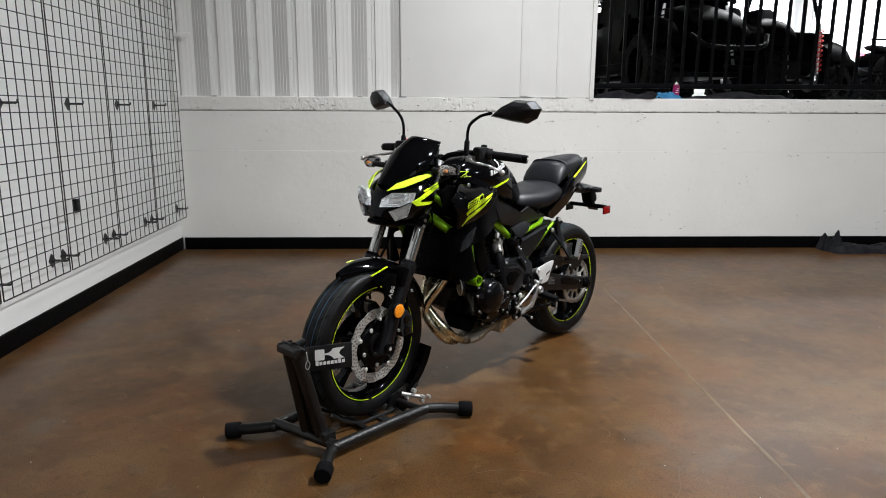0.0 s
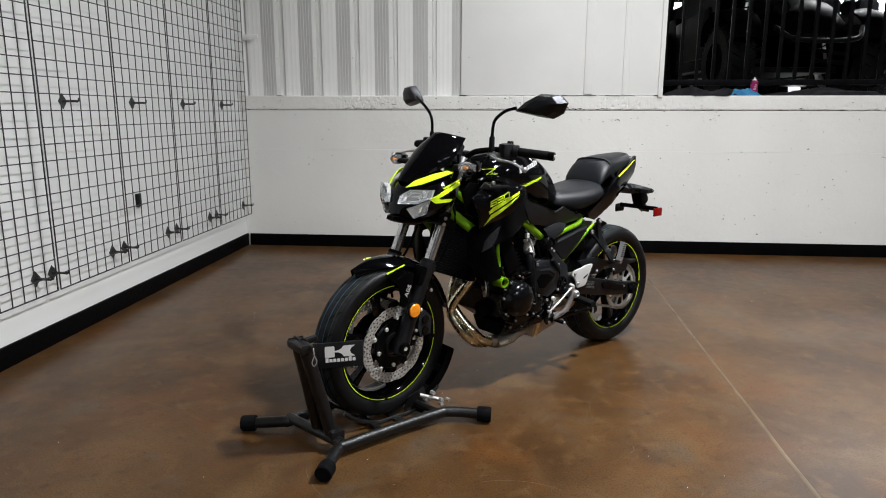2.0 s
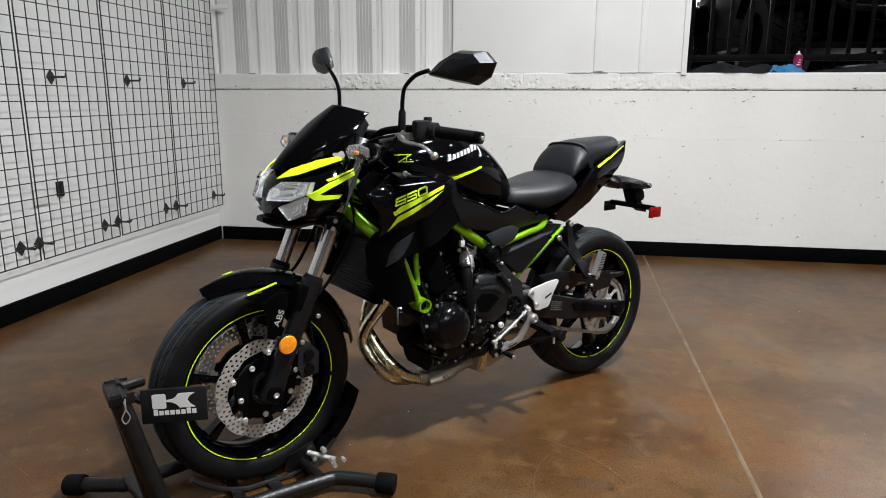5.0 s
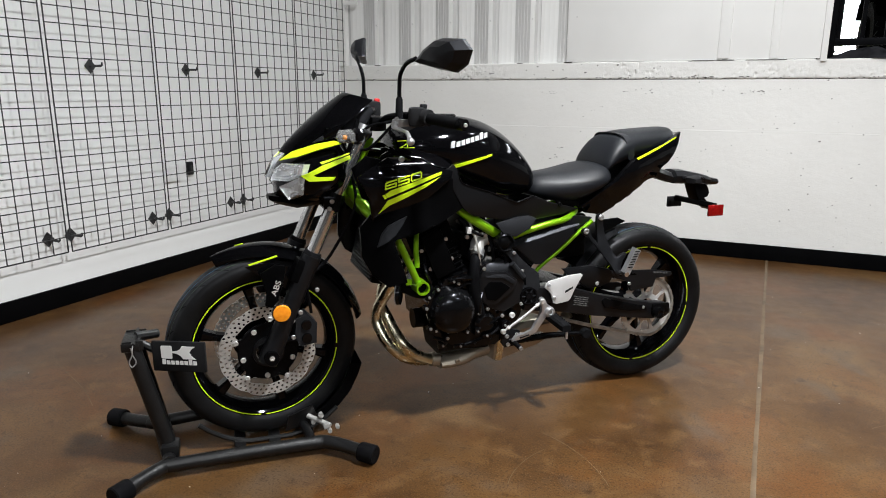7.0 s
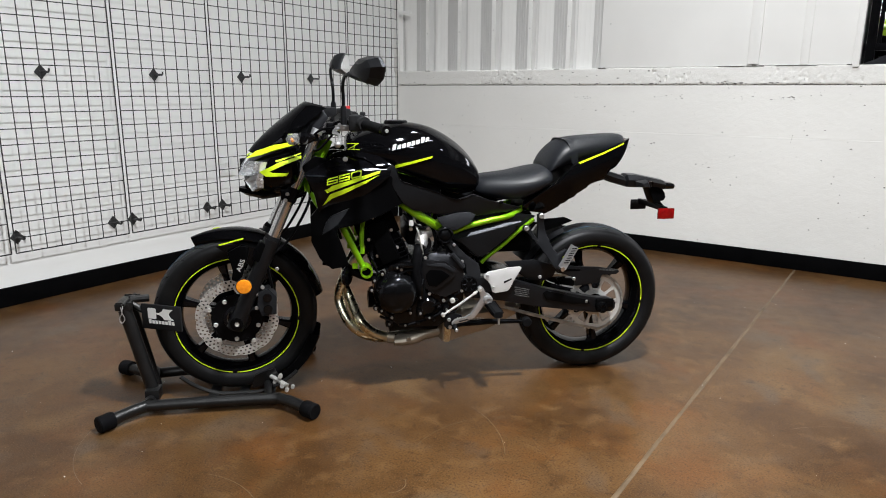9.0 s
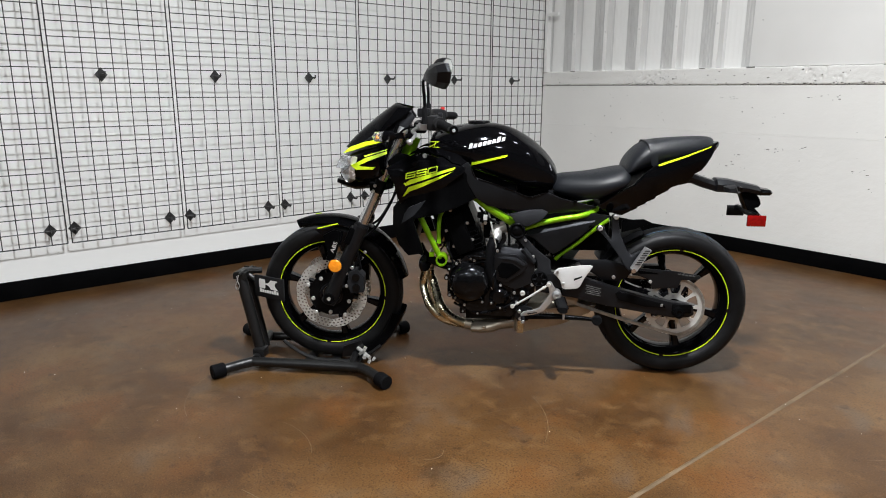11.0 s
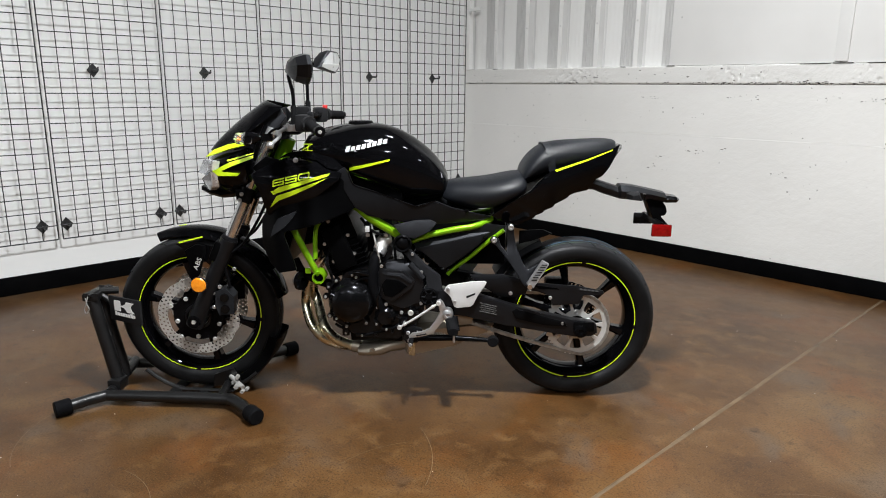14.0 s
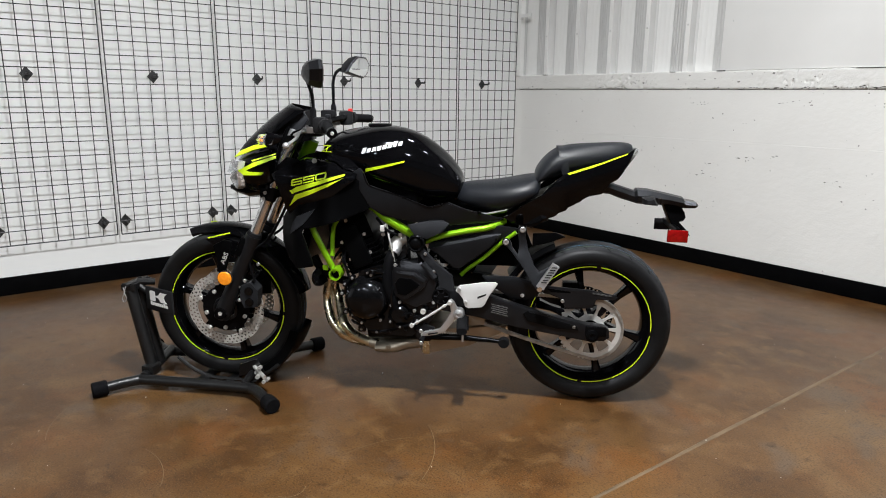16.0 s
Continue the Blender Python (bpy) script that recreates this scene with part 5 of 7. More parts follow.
    # front turn signal
    sg = front("turn_signal", tube([(1.165, s * 0.125, 0.975), (1.180, s * 0.185, 0.978)], [0.013, 0.010], None, 12), M_BLACKP, bike, "black stalk with a clear lens")
    lens = loft([[Vector((1.182 + dx + 0.024 * ox - 0.012 * (w - 0.5), s * (0.186 + 0.050 * w), 0.981 + 0.020 * oz * (1.05 - 0.38 * w * w))) for ox, oz in ((0.6, -0.8), (1, 0), (0.6, 0.9), (-0.8, 1), (-1, 0), (-0.8, -0.9))] for w, dx in ((0, 0.0), (0.25, 0.002), (0.7, -0.006), (1.0, -0.012))])
    front("signal_lens", lens, M_SIGLENS, sg, "clear faceted lens").visible_shadow = False
    shell = loft([[Vector((x, s * (0.212 + 0.029 * q * oy), 0.981 + (1.183 - x) * 0.12 + 0.0235 * q * oz)) for oy, oz in ((-1, -0.7), (-0.4, -1), (0.6, -0.95), (1, -0.4), (1, 0.5), (0.5, 1), (-0.5, 1), (-1, 0.6))] for x, q in ((1.170, 0.78), (1.163, 0.98), (1.150, 0.92), (1.130, 0.66), (1.116, 0.30))])
    front("signal_shell", shell, M_GLOSS, sg, "black teardrop shell behind the lens")
    front("signal_bulb", lathe([(s * 0.192, 0.003), (s * 0.198, 0.005), (s * 0.210, 0.005), (s * 0.214, 0.0)], (1.188, 0, 0.981), "Y", 12), M_AMBER, sg, "amber bulb")
front("brake_reservoir", box((1.03, -0.155, 1.052), (0.055, 0.048, 0.036), None, 0.008), M_BLACKP, hb)
front("bar_clamp", box((1.036, 0, 1.005), (0.05, 0.12, 0.045), None, 0.01), M_SATIN, hb)
for k, (ys, ye) in enumerate(((0.16, 0.05), (-0.15, -0.04), (0.18, 0.02))):
    front("cable", tube(spline([(1.03, ys, 1.02), (1.10, ys * 0.8, 1.00 - 0.03 * k), (1.13, ye + 0.03, 0.93), (1.06, ye, 0.82), (0.96, ye, 0.78)], 8), 0.0042, None, 8), M_HOSE, bike)

# headlight cowl
def half(rows):
    """A closed ring from a half profile of (y, z), mirrored."""
    return [(y, z) for y, z in rows] + [(-y, z) for y, z in reversed(rows) if y > 1e-6]


rings = []
for x, rows in (
    (1.150, [(0.0, 0.972), (0.055, 0.970), (0.118, 0.945), (0.150, 0.900), (0.146, 0.860), (0.115, 0.815), (0.055, 0.800), (0.0, 0.800)]),
    (1.200, [(0.0, 0.975), (0.055, 0.968), (0.122, 0.942), (0.154, 0.892), (0.150, 0.850), (0.115, 0.795), (0.055, 0.778), (0.0, 0.776)]),
    (1.255, [(0.0, 0.958), (0.050, 0.950), (0.112, 0.925), (0.150, 0.885), (0.146, 0.845), (0.108, 0.785), (0.052, 0.765), (0.0, 0.762)]),
    (1.300, [(0.0, 0.935), (0.045, 0.926), (0.092, 0.908), (0.128, 0.880), (0.125, 0.842), (0.092, 0.785), (0.046, 0.766), (0.0, 0.764)]),
    (1.340, [(0.0, 0.905), (0.030, 0.898), (0.055, 0.885), (0.074, 0.862), (0.070, 0.825), (0.056, 0.790), (0.030, 0.774), (0.0, 0.772)]),
    (1.362, [(0.0, 0.868), (0.014, 0.862), (0.024, 0.852), (0.034, 0.836), (0.034, 0.812), (0.028, 0.795), (0.014, 0.784), (0.0, 0.782)]),
):
    rings.append([(x, y, z) for y, z in half(rows)])
cowl = front("headlight_cowl", loft(rings), M_GLOSS, bike, "gloss black headlight cowl with lime stripes", sharp=28, subdiv=1)
front("chin_piece", loft([[(x, y, z) for y, z in half([(0.0, z1), (w * 0.8, z1), (w, z1 - 0.014), (w * 0.6, z0), (0.0, z0)])] for x, w, z0, z1 in ((1.20, 0.085, 0.765, 0.80), (1.30, 0.075, 0.755, 0.785), (1.355, 0.048, 0.768, 0.792), (1.380, 0.022, 0.780, 0.794))]), M_MATTE, cowl, "matte black chin below the lamps", sharp=28)
for s in (-1, 1):
    # main lamp and lower lamp in each half
    up = [Vector((1.352, s * 0.030, 0.872)), Vector((1.333, s * 0.064, 0.896)), Vector((1.287, s * 0.141, 0.900)), Vector((1.296, s * 0.136, 0.868)), Vector((1.325, s * 0.095, 0.846)), Vector((1.366, s * 0.030, 0.842))]
    dn = [Vector((1.325, s * 0.097, 0.843)), Vector((1.300, s * 0.132, 0.862)), Vector((1.303, s * 0.112, 0.806)), Vector((1.322, s * 0.074, 0.788)), Vector((1.346, s * 0.060, 0.826))]
    for name, poly in (("headlight", up), ("lower_lamp", dn)):
        c = sum(poly, Vector()) / len(poly)
        n = Vector((0.86, s * 0.48, 0.10)).normalized()
        ln = loft([[c + (p - c) * k + n * h for p in poly] for k, h in ((1.0, -0.010), (1.0, 0.014), (0.92, 0.019))])
        bowl = loft([[c + (p - c) * k + n * h for p in poly] for k, h in ((1.0, -0.012), (0.98, 0.011), (0.80, 0.004), (0.74, 0.009), (0.50, 0.002), (0.44, 0.007), (0.18, 0.003), (0.02, 0.003))], None, False)
        hl = front(name, bowl, M_LAMPIN, cowl, "silvered lamp unit", sharp=15)
        front("lens", ln, M_LENS, hl, "clear lamp lens", sharp=20).visible_shadow = False
    # lime flashes
    front("cowl_stripe", plate([Vector(q) for q in ((1.346, s * 0.046, 0.902), (1.302, s * 0.096, 0.917), (1.245, s * 0.124, 0.938), (1.180, s * 0.132, 0.955), (1.196, s * 0.117, 0.962), (1.250, s * 0.100, 0.952), (1.312, s * 0.064, 0.928))], 0.003 * s), M_LIME, cowl, "lime flash")
    for poly in (((1.305, 0.866), (1.290, 0.872), (1.240, 0.898), (1.160, 0.922), (1.160, 0.912), (1.235, 0.884), (1.283, 0.862)), ((1.305, 0.866), (1.283, 0.850), (1.215, 0.852), (1.205, 0.862), (1.260, 0.863), (1.283, 0.873)), ((1.250, 0.905), (1.160, 0.930), (1.160, 0.9265), (1.245, 0.900))):
        front("cowl_chevron", sheet(poly, lambda x_, z_: 0.1565 - max(0, x_ - 1.235) * 0.16 - max(0, x_ - 1.27) * 0.25 - max(0, z_ - 0.885) * 0.25, 0.004, 0.02, s), M_LIME, cowl, "lime chevron")
    front("cowl_stay", tube(spline([(1.165, s * 0.11, 0.90), (1.145, s * 0.12, 0.96), (1.12, s * 0.10, 1.02)], 5), 0.008, None, 8), M_MATTE, cowl)

# smoked screen
def screen(off=0.0):
    rows = []
    for k in range(13):
        v = k / 12
        xc = 1.340 - 0.205 * v - 0.010 * math.sin(v * math.pi)
        zc = 0.925 + 0.175 * v ** 0.86 + 0.012 * math.sin(v * math.pi)
        w = 0.052 + 0.060 * math.sin(min(1, v * 1.6) * math.pi / 2) - 0.044 * max(0, v - 0.5) ** 1.3 * 2.0
        row = []
        for j in range(-6, 7):
            u = j / 6
            row.append(Vector((xc - 0.070 * abs(u) ** 2.2 - off, u * w, zc - 0.020 * u * u)))
        rows.append(row)
    return rows


a, b = screen(), screen(0.004)
front("windscreen", loft([r + list(reversed(q)) for r, q in zip(a, b)]), M_GLOSS, bike, "dark smoked glossy flyscreen", sharp=60)
for z, y, x in ((0.995, 0.085, 1.21), (0.995, -0.085, 1.21)):
    front("screen_screw", lathe([(0.0, 0.006), (0.004, 0.005), (0.004, 0.0)], (x, y, z), "X", 10), M_SATIN, bike)
front("instrument_panel", loft([[(x, y, z) for y, z in half([(0.0, z1), (w, z1), (w * 1.05, z1 - 0.03), (w * 0.8, z0), (0.0, z0)])] for x, w, z0, z1 in ((1.075, 0.062, 1.00, 1.072), (1.12, 0.070, 0.985, 1.070), (1.16, 0.072, 0.965, 1.035))]), M_BLACKP, bike, "black instrument housing")
for s in (-1, 1):
    front("screen_bracket", sheet([(1.255, 0.955), (1.10, 0.985), (1.055, 1.045), (1.075, 1.075), (1.17, 1.01)], lambda x_, z_: 0.085 - (z_ - 0.955) * 0.2, 0.012, 0.05, s), M_DARK, bike, "matte black screen side panel")

# -- fuel tank and body panels --
def tank_half(x):
    """Half section of the tank at x as (y, z) pairs."""
    keys = (0.480, 0.520, 0.580, 0.640, 0.710, 0.800, 0.890, 0.955, 1.000)
    tops = (0.842, 0.905, 0.958, 0.998, 1.024, 1.028, 1.016, 1.000, 0.975)
    wide = (0.070, 0.088, 0.112, 0.134, 0.152, 0.166, 0.160, 0.140, 0.112)
    mids = (0.800, 0.835, 0.862, 0.885, 0.902, 0.915, 0.925, 0.930, 0.930)
    lows = (0.770, 0.757, 0.748, 0.765, 0.790, 0.828, 0.858, 0.880, 0.895)
    top, w, md, low = (float(np.interp(x, keys, q)) for q in (tops, wide, mids, lows))
    return [(0.0, top), (w * 0.30, top - 0.002), (w * 0.56, top - 0.016), (w * 0.80, top - 0.30 * (top - md)), (w * 0.97, md + 0.25 * (top - md)), (w, md), (w * 0.95, (md + low) / 2), (w * 0.80, low), (0.0, low - 0.005)]


def tank_y(x, z):
    """The tank's flank at x and z."""
    rows = sorted(tank_half(x), key=lambda q: q[1])
    return float(np.interp(z, [q[1] for q in rows[1:]], [q[0] for q in rows[1:]])) + 0.0035


tank = add("fuel_tank", loft([[(x, y, z) for y, z in half(tank_half(x))] for x in (0.482, 0.50, 0.53, 0.57, 0.62, 0.68, 0.74, 0.80, 0.86, 0.92, 0.965, 0.998)]), M_GLOSS, bike, "gloss black sculpted fuel tank", sharp=60, subdiv=1)
add("fuel_cap", lathe([(0.0, 0.0), (0.0, 0.040), (-0.004, 0.044), (-0.010, 0.044)], (0.80, 0, 1.031), "Z", 28), M_SATIN, tank, "round locking fuel cap")
for s in (-1, 1):
    add("tank_stripe", sheet([(0.822, 0.868), (0.822, 0.879), (0.684, 0.909), (0.686, 0.902)], tank_y, 0.004, 0.02, s), M_LIME, tank, "thin lime tank stripe")
    # maker's name on the flank as plain bars
    u0, u1 = Vector((0.836, 0.931)), Vector((0.694, 0.962))
    along = (u1 - u0) / 8
    upv = Vector((-0.003, 0.0145))
    for k in range(8):
        p = u0 + along * (k + 0.12)
        q = u0 + along * (k + 0.86)
        hgt = upv * (1.35 if k in (0, 6) else 1.0)
        add("badge_bar", sheet([tuple(p), tuple(p + hgt), tuple(q + hgt), tuple(q)], tank_y, 0.005, 0.012, s), M_SILVER, tank, "silver badge bar")
    zig = bmesh.new()
    for p0, p1 in (((0.988, 0.953), (0.950, 0.956)), ((0.950, 0.956), (0.988, 0.934)), ((0.988, 0.934), (0.948, 0.935)), ((0.962, 0.954), (0.968, 0.936))):
        tube([(p0[0], s * (tank_y(*p0) + 0.004), p0[1]), (p1[0], s * (tank_y(*p1) + 0.004), p1[1])], 0.0016, zig, 6)
    add("tank_mark", zig, M_LIME, tank, "lime zigzag mark")


def shroud_y(x, z):
    return 0.212 + 0.11 * (min(x, 1.09) - 0.87) - 0.30 * max(0.0, x - 1.09) - 0.9 * max(0.0, z - 0.866) - 3.2 * (z - 0.83) ** 2 - 0.5 * max(0.0, 0.775 - z + 0.35 * (0.95 - x))


for s in (-1, 1):
    sh = add("tank_shroud", sheet([(1.146, 0.860), (1.110, 0.880), (1.077, 0.895), (1.037, 0.911), (0.985, 0.908), (0.933, 0.900), (0.892, 0.877), (0.842, 0.867), (0.850, 0.843), (0.926, 0.787), (1.040, 0.733), (1.094, 0.702), (1.103, 0.745), (1.114, 0.800)], shroud_y, 0.012, 0.02, s), M_GLOSS, bike, "gloss black tank shroud with lime stripes", sharp=40)
    add("shroud_top", sheet([(1.065, 0.904), (1.053, 0.916), (1.029, 0.927), (0.964, 0.937), (0.914, 0.932), (0.864, 0.903), (0.830, 0.876), (0.842, 0.869), (0.892, 0.880), (0.933, 0.904), (0.985, 0.912), (1.037, 0.915)], lambda x_, z_: 0.188 - 1.0 * max(0, z_ - 0.880), 0.012, 0.02, s), M_GLOSS, bike, "gloss black upper shroud edge", sharp=40)
    def on_shroud(poly, name, label, lift=0.0016):
        return add(name, sheet(poly, lambda x_, z_: shroud_y(x_, z_) + lift, 0.004, 0.02, s), M_LIME, sh, label)
    on_shroud([(1.067, 0.808), (1.051, 0.819), (0.898, 0.862), (0.880, 0.866), (0.886, 0.857), (1.060, 0.798)], "shroud_stripe", "lime shroud stripe")
    on_shroud([(1.084, 0.749), (1.058, 0.790), (1.010, 0.806), (0.906, 0.844), (0.886, 0.852), (0.935, 0.824), (1.010, 0.790), (1.052, 0.774)], "shroud_stripe", "lime shroud stripe")
    on_shroud([(1.076, 0.806), (1.069, 0.808), (1.061, 0.797), (1.068, 0.794)], "shroud_stripe", "short lime shroud stripe")
    # the model number in wide flat strokes
    c0, cu, cv = (Vector((1.069, 0.8215)), Vector((-0.124, 0.0285)), Vector((-0.002, 0.0220))) if s > 0 else (Vector((0.945, 0.850)), Vector((0.124, -0.0285)), Vector((0.002, 0.0220)))
    glyphs = ("six", ((1, 1), (0.12, 1), (0, 0.86), (0, 0), (1, 0), (1, 0.5), (0, 0.5))), ("five", ((1, 1), (0, 1), (0, 0.52), (1, 0.52), (1, 0), (0, 0))), ("zero", ((0.1, 0), (0, 0.15), (0, 0.85), (0.1, 1), (0.9, 1), (1, 0.85), (1, 0.15), (0.9, 0), (0.1, 0)))
    num = bmesh.new()
    for g, (_, run) in enumerate(glyphs):
        pts = [c0 + cu * ((g + 0.06 + 0.80 * u) / 3) + cv * (0.08 + 0.84 * v) for u, v in run]
        for a, b in zip(pts, pts[1:]):
            d1 = (b - a).normalized() * 0.0022
            n1 = Vector((-d1.y, d1.x))
            sheet([tuple(q) for q in (a - d1 - n1, b + d1 - n1, b + d1 + n1, a - d1 + n1)], lambda x_, z_: shroud_y(x_, z_) + 0.0018, 0.003, 0.02, s, num)
    add("model_number", num, M_LIME, sh, "lime number 650")
    add("inner_panel", sheet([(1.150, 0.880), (1.105, 0.915), (1.060, 0.905), (1.060, 0.800), (1.085, 0.775), (1.120, 0.790)], lambda x_, z_: 0.165, 0.010, 0.04, s), M_MATTE, bike, "matte black inner panel")
    # lower matte side shroud beside the radiator
    add("radiator_shroud", sheet([(1.096, 0.742), (1.128, 0.700), (1.128, 0.612), (1.100, 0.555), (1.060, 0.524), (1.000, 0.534), (1.006, 0.560), (1.038, 0.655), (1.034, 0.668), (1.000, 0.674), (0.955, 0.684), (0.880, 0.708), (0.800, 0.745), (0.775, 0.770), (0.800, 0.822), (0.866, 0.858), (0.905, 0.834), (0.975, 0.798)], lambda x_, z_: 0.212 + 0.25 * min(0.09, max(0, 0.74 - z_)) - 0.22 * max(0, 0.93 - x_) - 0.9 * max(0, x_ - 1.06), 0.014, 0.025, s), M_MATTE, bike, "matte black radiator shroud", sharp=40)
    add("shroud_blade", sheet([(1.089, 0.646), (1.076, 0.686), (1.058, 0.712), (0.994, 0.738), (1.012, 0.712), (1.036, 0.684)], lambda x_, z_: 0.217 + 0.25 * min(0.09, max(0, 0.74 - z_)) - 0.9 * max(0, x_ - 1.06), 0.006, 0.02, s), M_GREYP, bike, "dark grey shroud insert")
    # matte side cover running back below tank and seat
    add("side_cover", sheet([(0.870, 0.862), (0.835, 0.885), (0.822, 0.868), (0.806, 0.826), (0.705, 0.790), (0.596, 0.748), (0.527, 0.766), (0.470, 0.742), (0.395, 0.722), (0.330, 0.705), (0.400, 0.690), (0.520, 0.680), (0.640, 0.690), (0.760, 0.716), (0.800, 0.745)], lambda x_, z_: 0.122 + 0.070 * min(1, max(0, (x_ - 0.33) / 0.5)) - 0.25 * max(0, 0.75 - z_), 0.015, 0.025, s), M_COVER, bike, "charcoal grained plastic side cover", sharp=40)
    # added bead that catches a thin highlight along the cover's upper edge
    lip = [Vector((x, s * (0.1235 + 0.070 * min(1, max(0, (x - 0.33) / 0.5)) - 0.25 * max(0, 0.75 - z)), z)) for x, z in ((0.822, 0.868), (0.806, 0.827), (0.760, 0.809), (0.705, 0.791), (0.650, 0.769), (0.598, 0.750), (0.560, 0.757), (0.527, 0.767))]
    add("highlight_bead", tube(spline(lip, 3), 0.0017, None, 6), M_GLOSS, bike, "thin glossy bead added for the highlight along the side cover")
    bolt((0.418, s * 0.128, 0.728), 0.008, bike, M_SATIN, side=s)
    bolt((1.000, s * 0.178, 0.905), 0.009, bike, side=s)

# seats and tail
def bulge(rows):
    return loft([[(x, y, z) for y, z in half([(0.0, t), (w * 0.45, t - 0.002), (w * 0.80, t - 0.012), (w, t - 0.035), (w * 1.02, max(b, t - 0.062)), (w * 0.92, b), (0.0, b)])] for x, w, t, b in rows])


add("rider_seat", bulge(((0.510, 0.065, 0.806, 0.768), (0.490, 0.085, 0.822, 0.752), (0.440, 0.105, 0.828, 0.734), (0.370, 0.132, 0.832, 0.722), (0.310, 0.148, 0.842, 0.735), (0.262, 0.148, 0.853, 0.760), (0.225, 0.138, 0.858, 0.788), (0.200, 0.118, 0.856, 0.812))), M_SEAT, bike, "black vinyl rider seat", sharp=60, subdiv=1)
ps = add("pillion_seat", bulge(((0.228, 0.105, 0.868, 0.830), (0.208, 0.112, 0.905, 0.835), (0.172, 0.114, 0.944, 0.845), (0.130, 0.110, 0.966, 0.858), (0.060, 0.100, 0.972, 0.878), (-0.020, 0.085, 0.977, 0.906), (-0.085, 0.062, 0.980, 0.934), (-0.122, 0.040, 0.972, 0.950))), M_SEAT, bike, "raised black vinyl pillion seat", sharp=60, subdiv=1)
strap = [Vector((0.132 + dx, y, z)) for dx, y, z in ((-0.012, 0.104, 0.868), (-0.006, 0.106, 0.905), (0.000, 0.096, 0.936), (0.004, 0.066, 0.953), (0.006, 0.0, 0.957), (0.004, -0.066, 0.953), (0.000, -0.096, 0.936), (-0.006, -0.106, 0.905), (-0.012, -0.104, 0.868))]
sm = spline(strap, 4)
add("seat_strap", loft([[p + Vector((0.013, 0, 0)), p + Vector((0.013, 0, 0)) + Vector((0, p.y, p.z - 0.85)).normalized() * 0.004, p - Vector((0.013, 0, 0)) + Vector((0, p.y, p.z - 0.85)).normalized() * 0.004, p - Vector((0.013, 0, 0))] for p in sm]), M_SEAT, ps, "seat grab strap", sharp=50)


def tail_y(x, z):
    line = 0.885 - 0.32 * x
    return 0.080 + 0.062 * min(1, max(0, (x + 0.12) / 0.24)) - 0.42 * max(0, line - 0.03 - z) - 0.25 * max(0, z - line)


for s in (-1, 1):
    tc = add("tail_cowl", sheet([(-0.120, 0.962), (-0.085, 0.945), (0.000, 0.914), (0.075, 0.886), (0.126, 0.872), (0.170, 0.835), (0.200, 0.800), (0.262, 0.762), (0.330, 0.712), (0.300, 0.688), (0.255, 0.680), (0.233, 0.672), (0.176, 0.702), (0.172, 0.710), (0.148, 0.720), (0.140, 0.730), (0.112, 0.742), (0.106, 0.752), (0.062, 0.774), (0.055, 0.784), (0.034, 0.792), (-0.012, 0.800), (-0.036, 0.838), (-0.062, 0.852), (-0.076, 0.872), (-0.096, 0.906)], tail_y, 0.02, 0.02, s), M_GLOSS, bike, "gloss black tail cowl with a lime stripe", sharp=40)
    add("tail_stripe", sheet([(-0.092, 0.944), (0.000, 0.912), (0.116, 0.876), (0.110, 0.8705), (0.000, 0.9055), (-0.090, 0.940)], lambda x_, z_: tail_y(x_, z_) + 0.0025, 0.005, 0.02, s), M_LIME, tc, "thin lime tail stripe")
add("tail_underside", loft([[(x, y, z) for y, z in half([(0.0, z1), (w, z1), (w * 0.9, z0), (0.0, z0)])] for x, w, z0, z1 in ((0.32, 0.10, 0.685, 0.73), (0.18, 0.09, 0.715, 0.80), (0.06, 0.075, 0.772, 0.86), (-0.02, 0.05, 0.815, 0.91), (-0.10, 0.035, 0.925, 0.96))]), M_MATTE, bike, "matte black tail underside")

tl = add("tail_lamp", loft([[(x, y, z) for y, z in half([(0.0, z1), (w, z1), (w, z0), (0.0, z0)])] for x, w, z0, z1 in ((-0.070, 0.050, 0.858, 0.935), (-0.104, 0.046, 0.904, 0.945), (-0.134, 0.034, 0.944, 0.957))]), M_SIGLENS, bike, "clear tail lamp lens")
add("lamp_bowl", loft([[(x, y, z) for y, z in half([(0.0, z1), (w, z1), (w, z0), (0.0, z0)])] for x, w, z0, z1 in ((-0.062, 0.046, 0.862, 0.934), (-0.096, 0.040, 0.908, 0.942), (-0.120, 0.028, 0.942, 0.952))]), M_RED, tl, "dark red lamp core")

# number plate holder
ph = add("plate_holder", loft([[(x, y, z) for y, z in half([(0.0, z1 + 0.004), (w * 0.6, z1), (w, z1 - 0.4 * (z1 - z0)), (w * 0.85, z0 + 0.006), (w * 0.6, z0), (0.0, z0)])] for x, w, z0, z1 in ((0.02, 0.040, 0.796, 0.845), (-0.043, 0.040, 0.794, 0.832), (-0.079, 0.036, 0.780, 0.820), (-0.134, 0.034, 0.764, 0.803), (-0.142, 0.046, 0.762, 0.812), (-0.180, 0.050, 0.760, 0.810), (-0.250, 0.054, 0.760, 0.796), (-0.304, 0.052, 0.750, 0.784))]), M_DARK, bike, "matte black number plate holder", sharp=22)
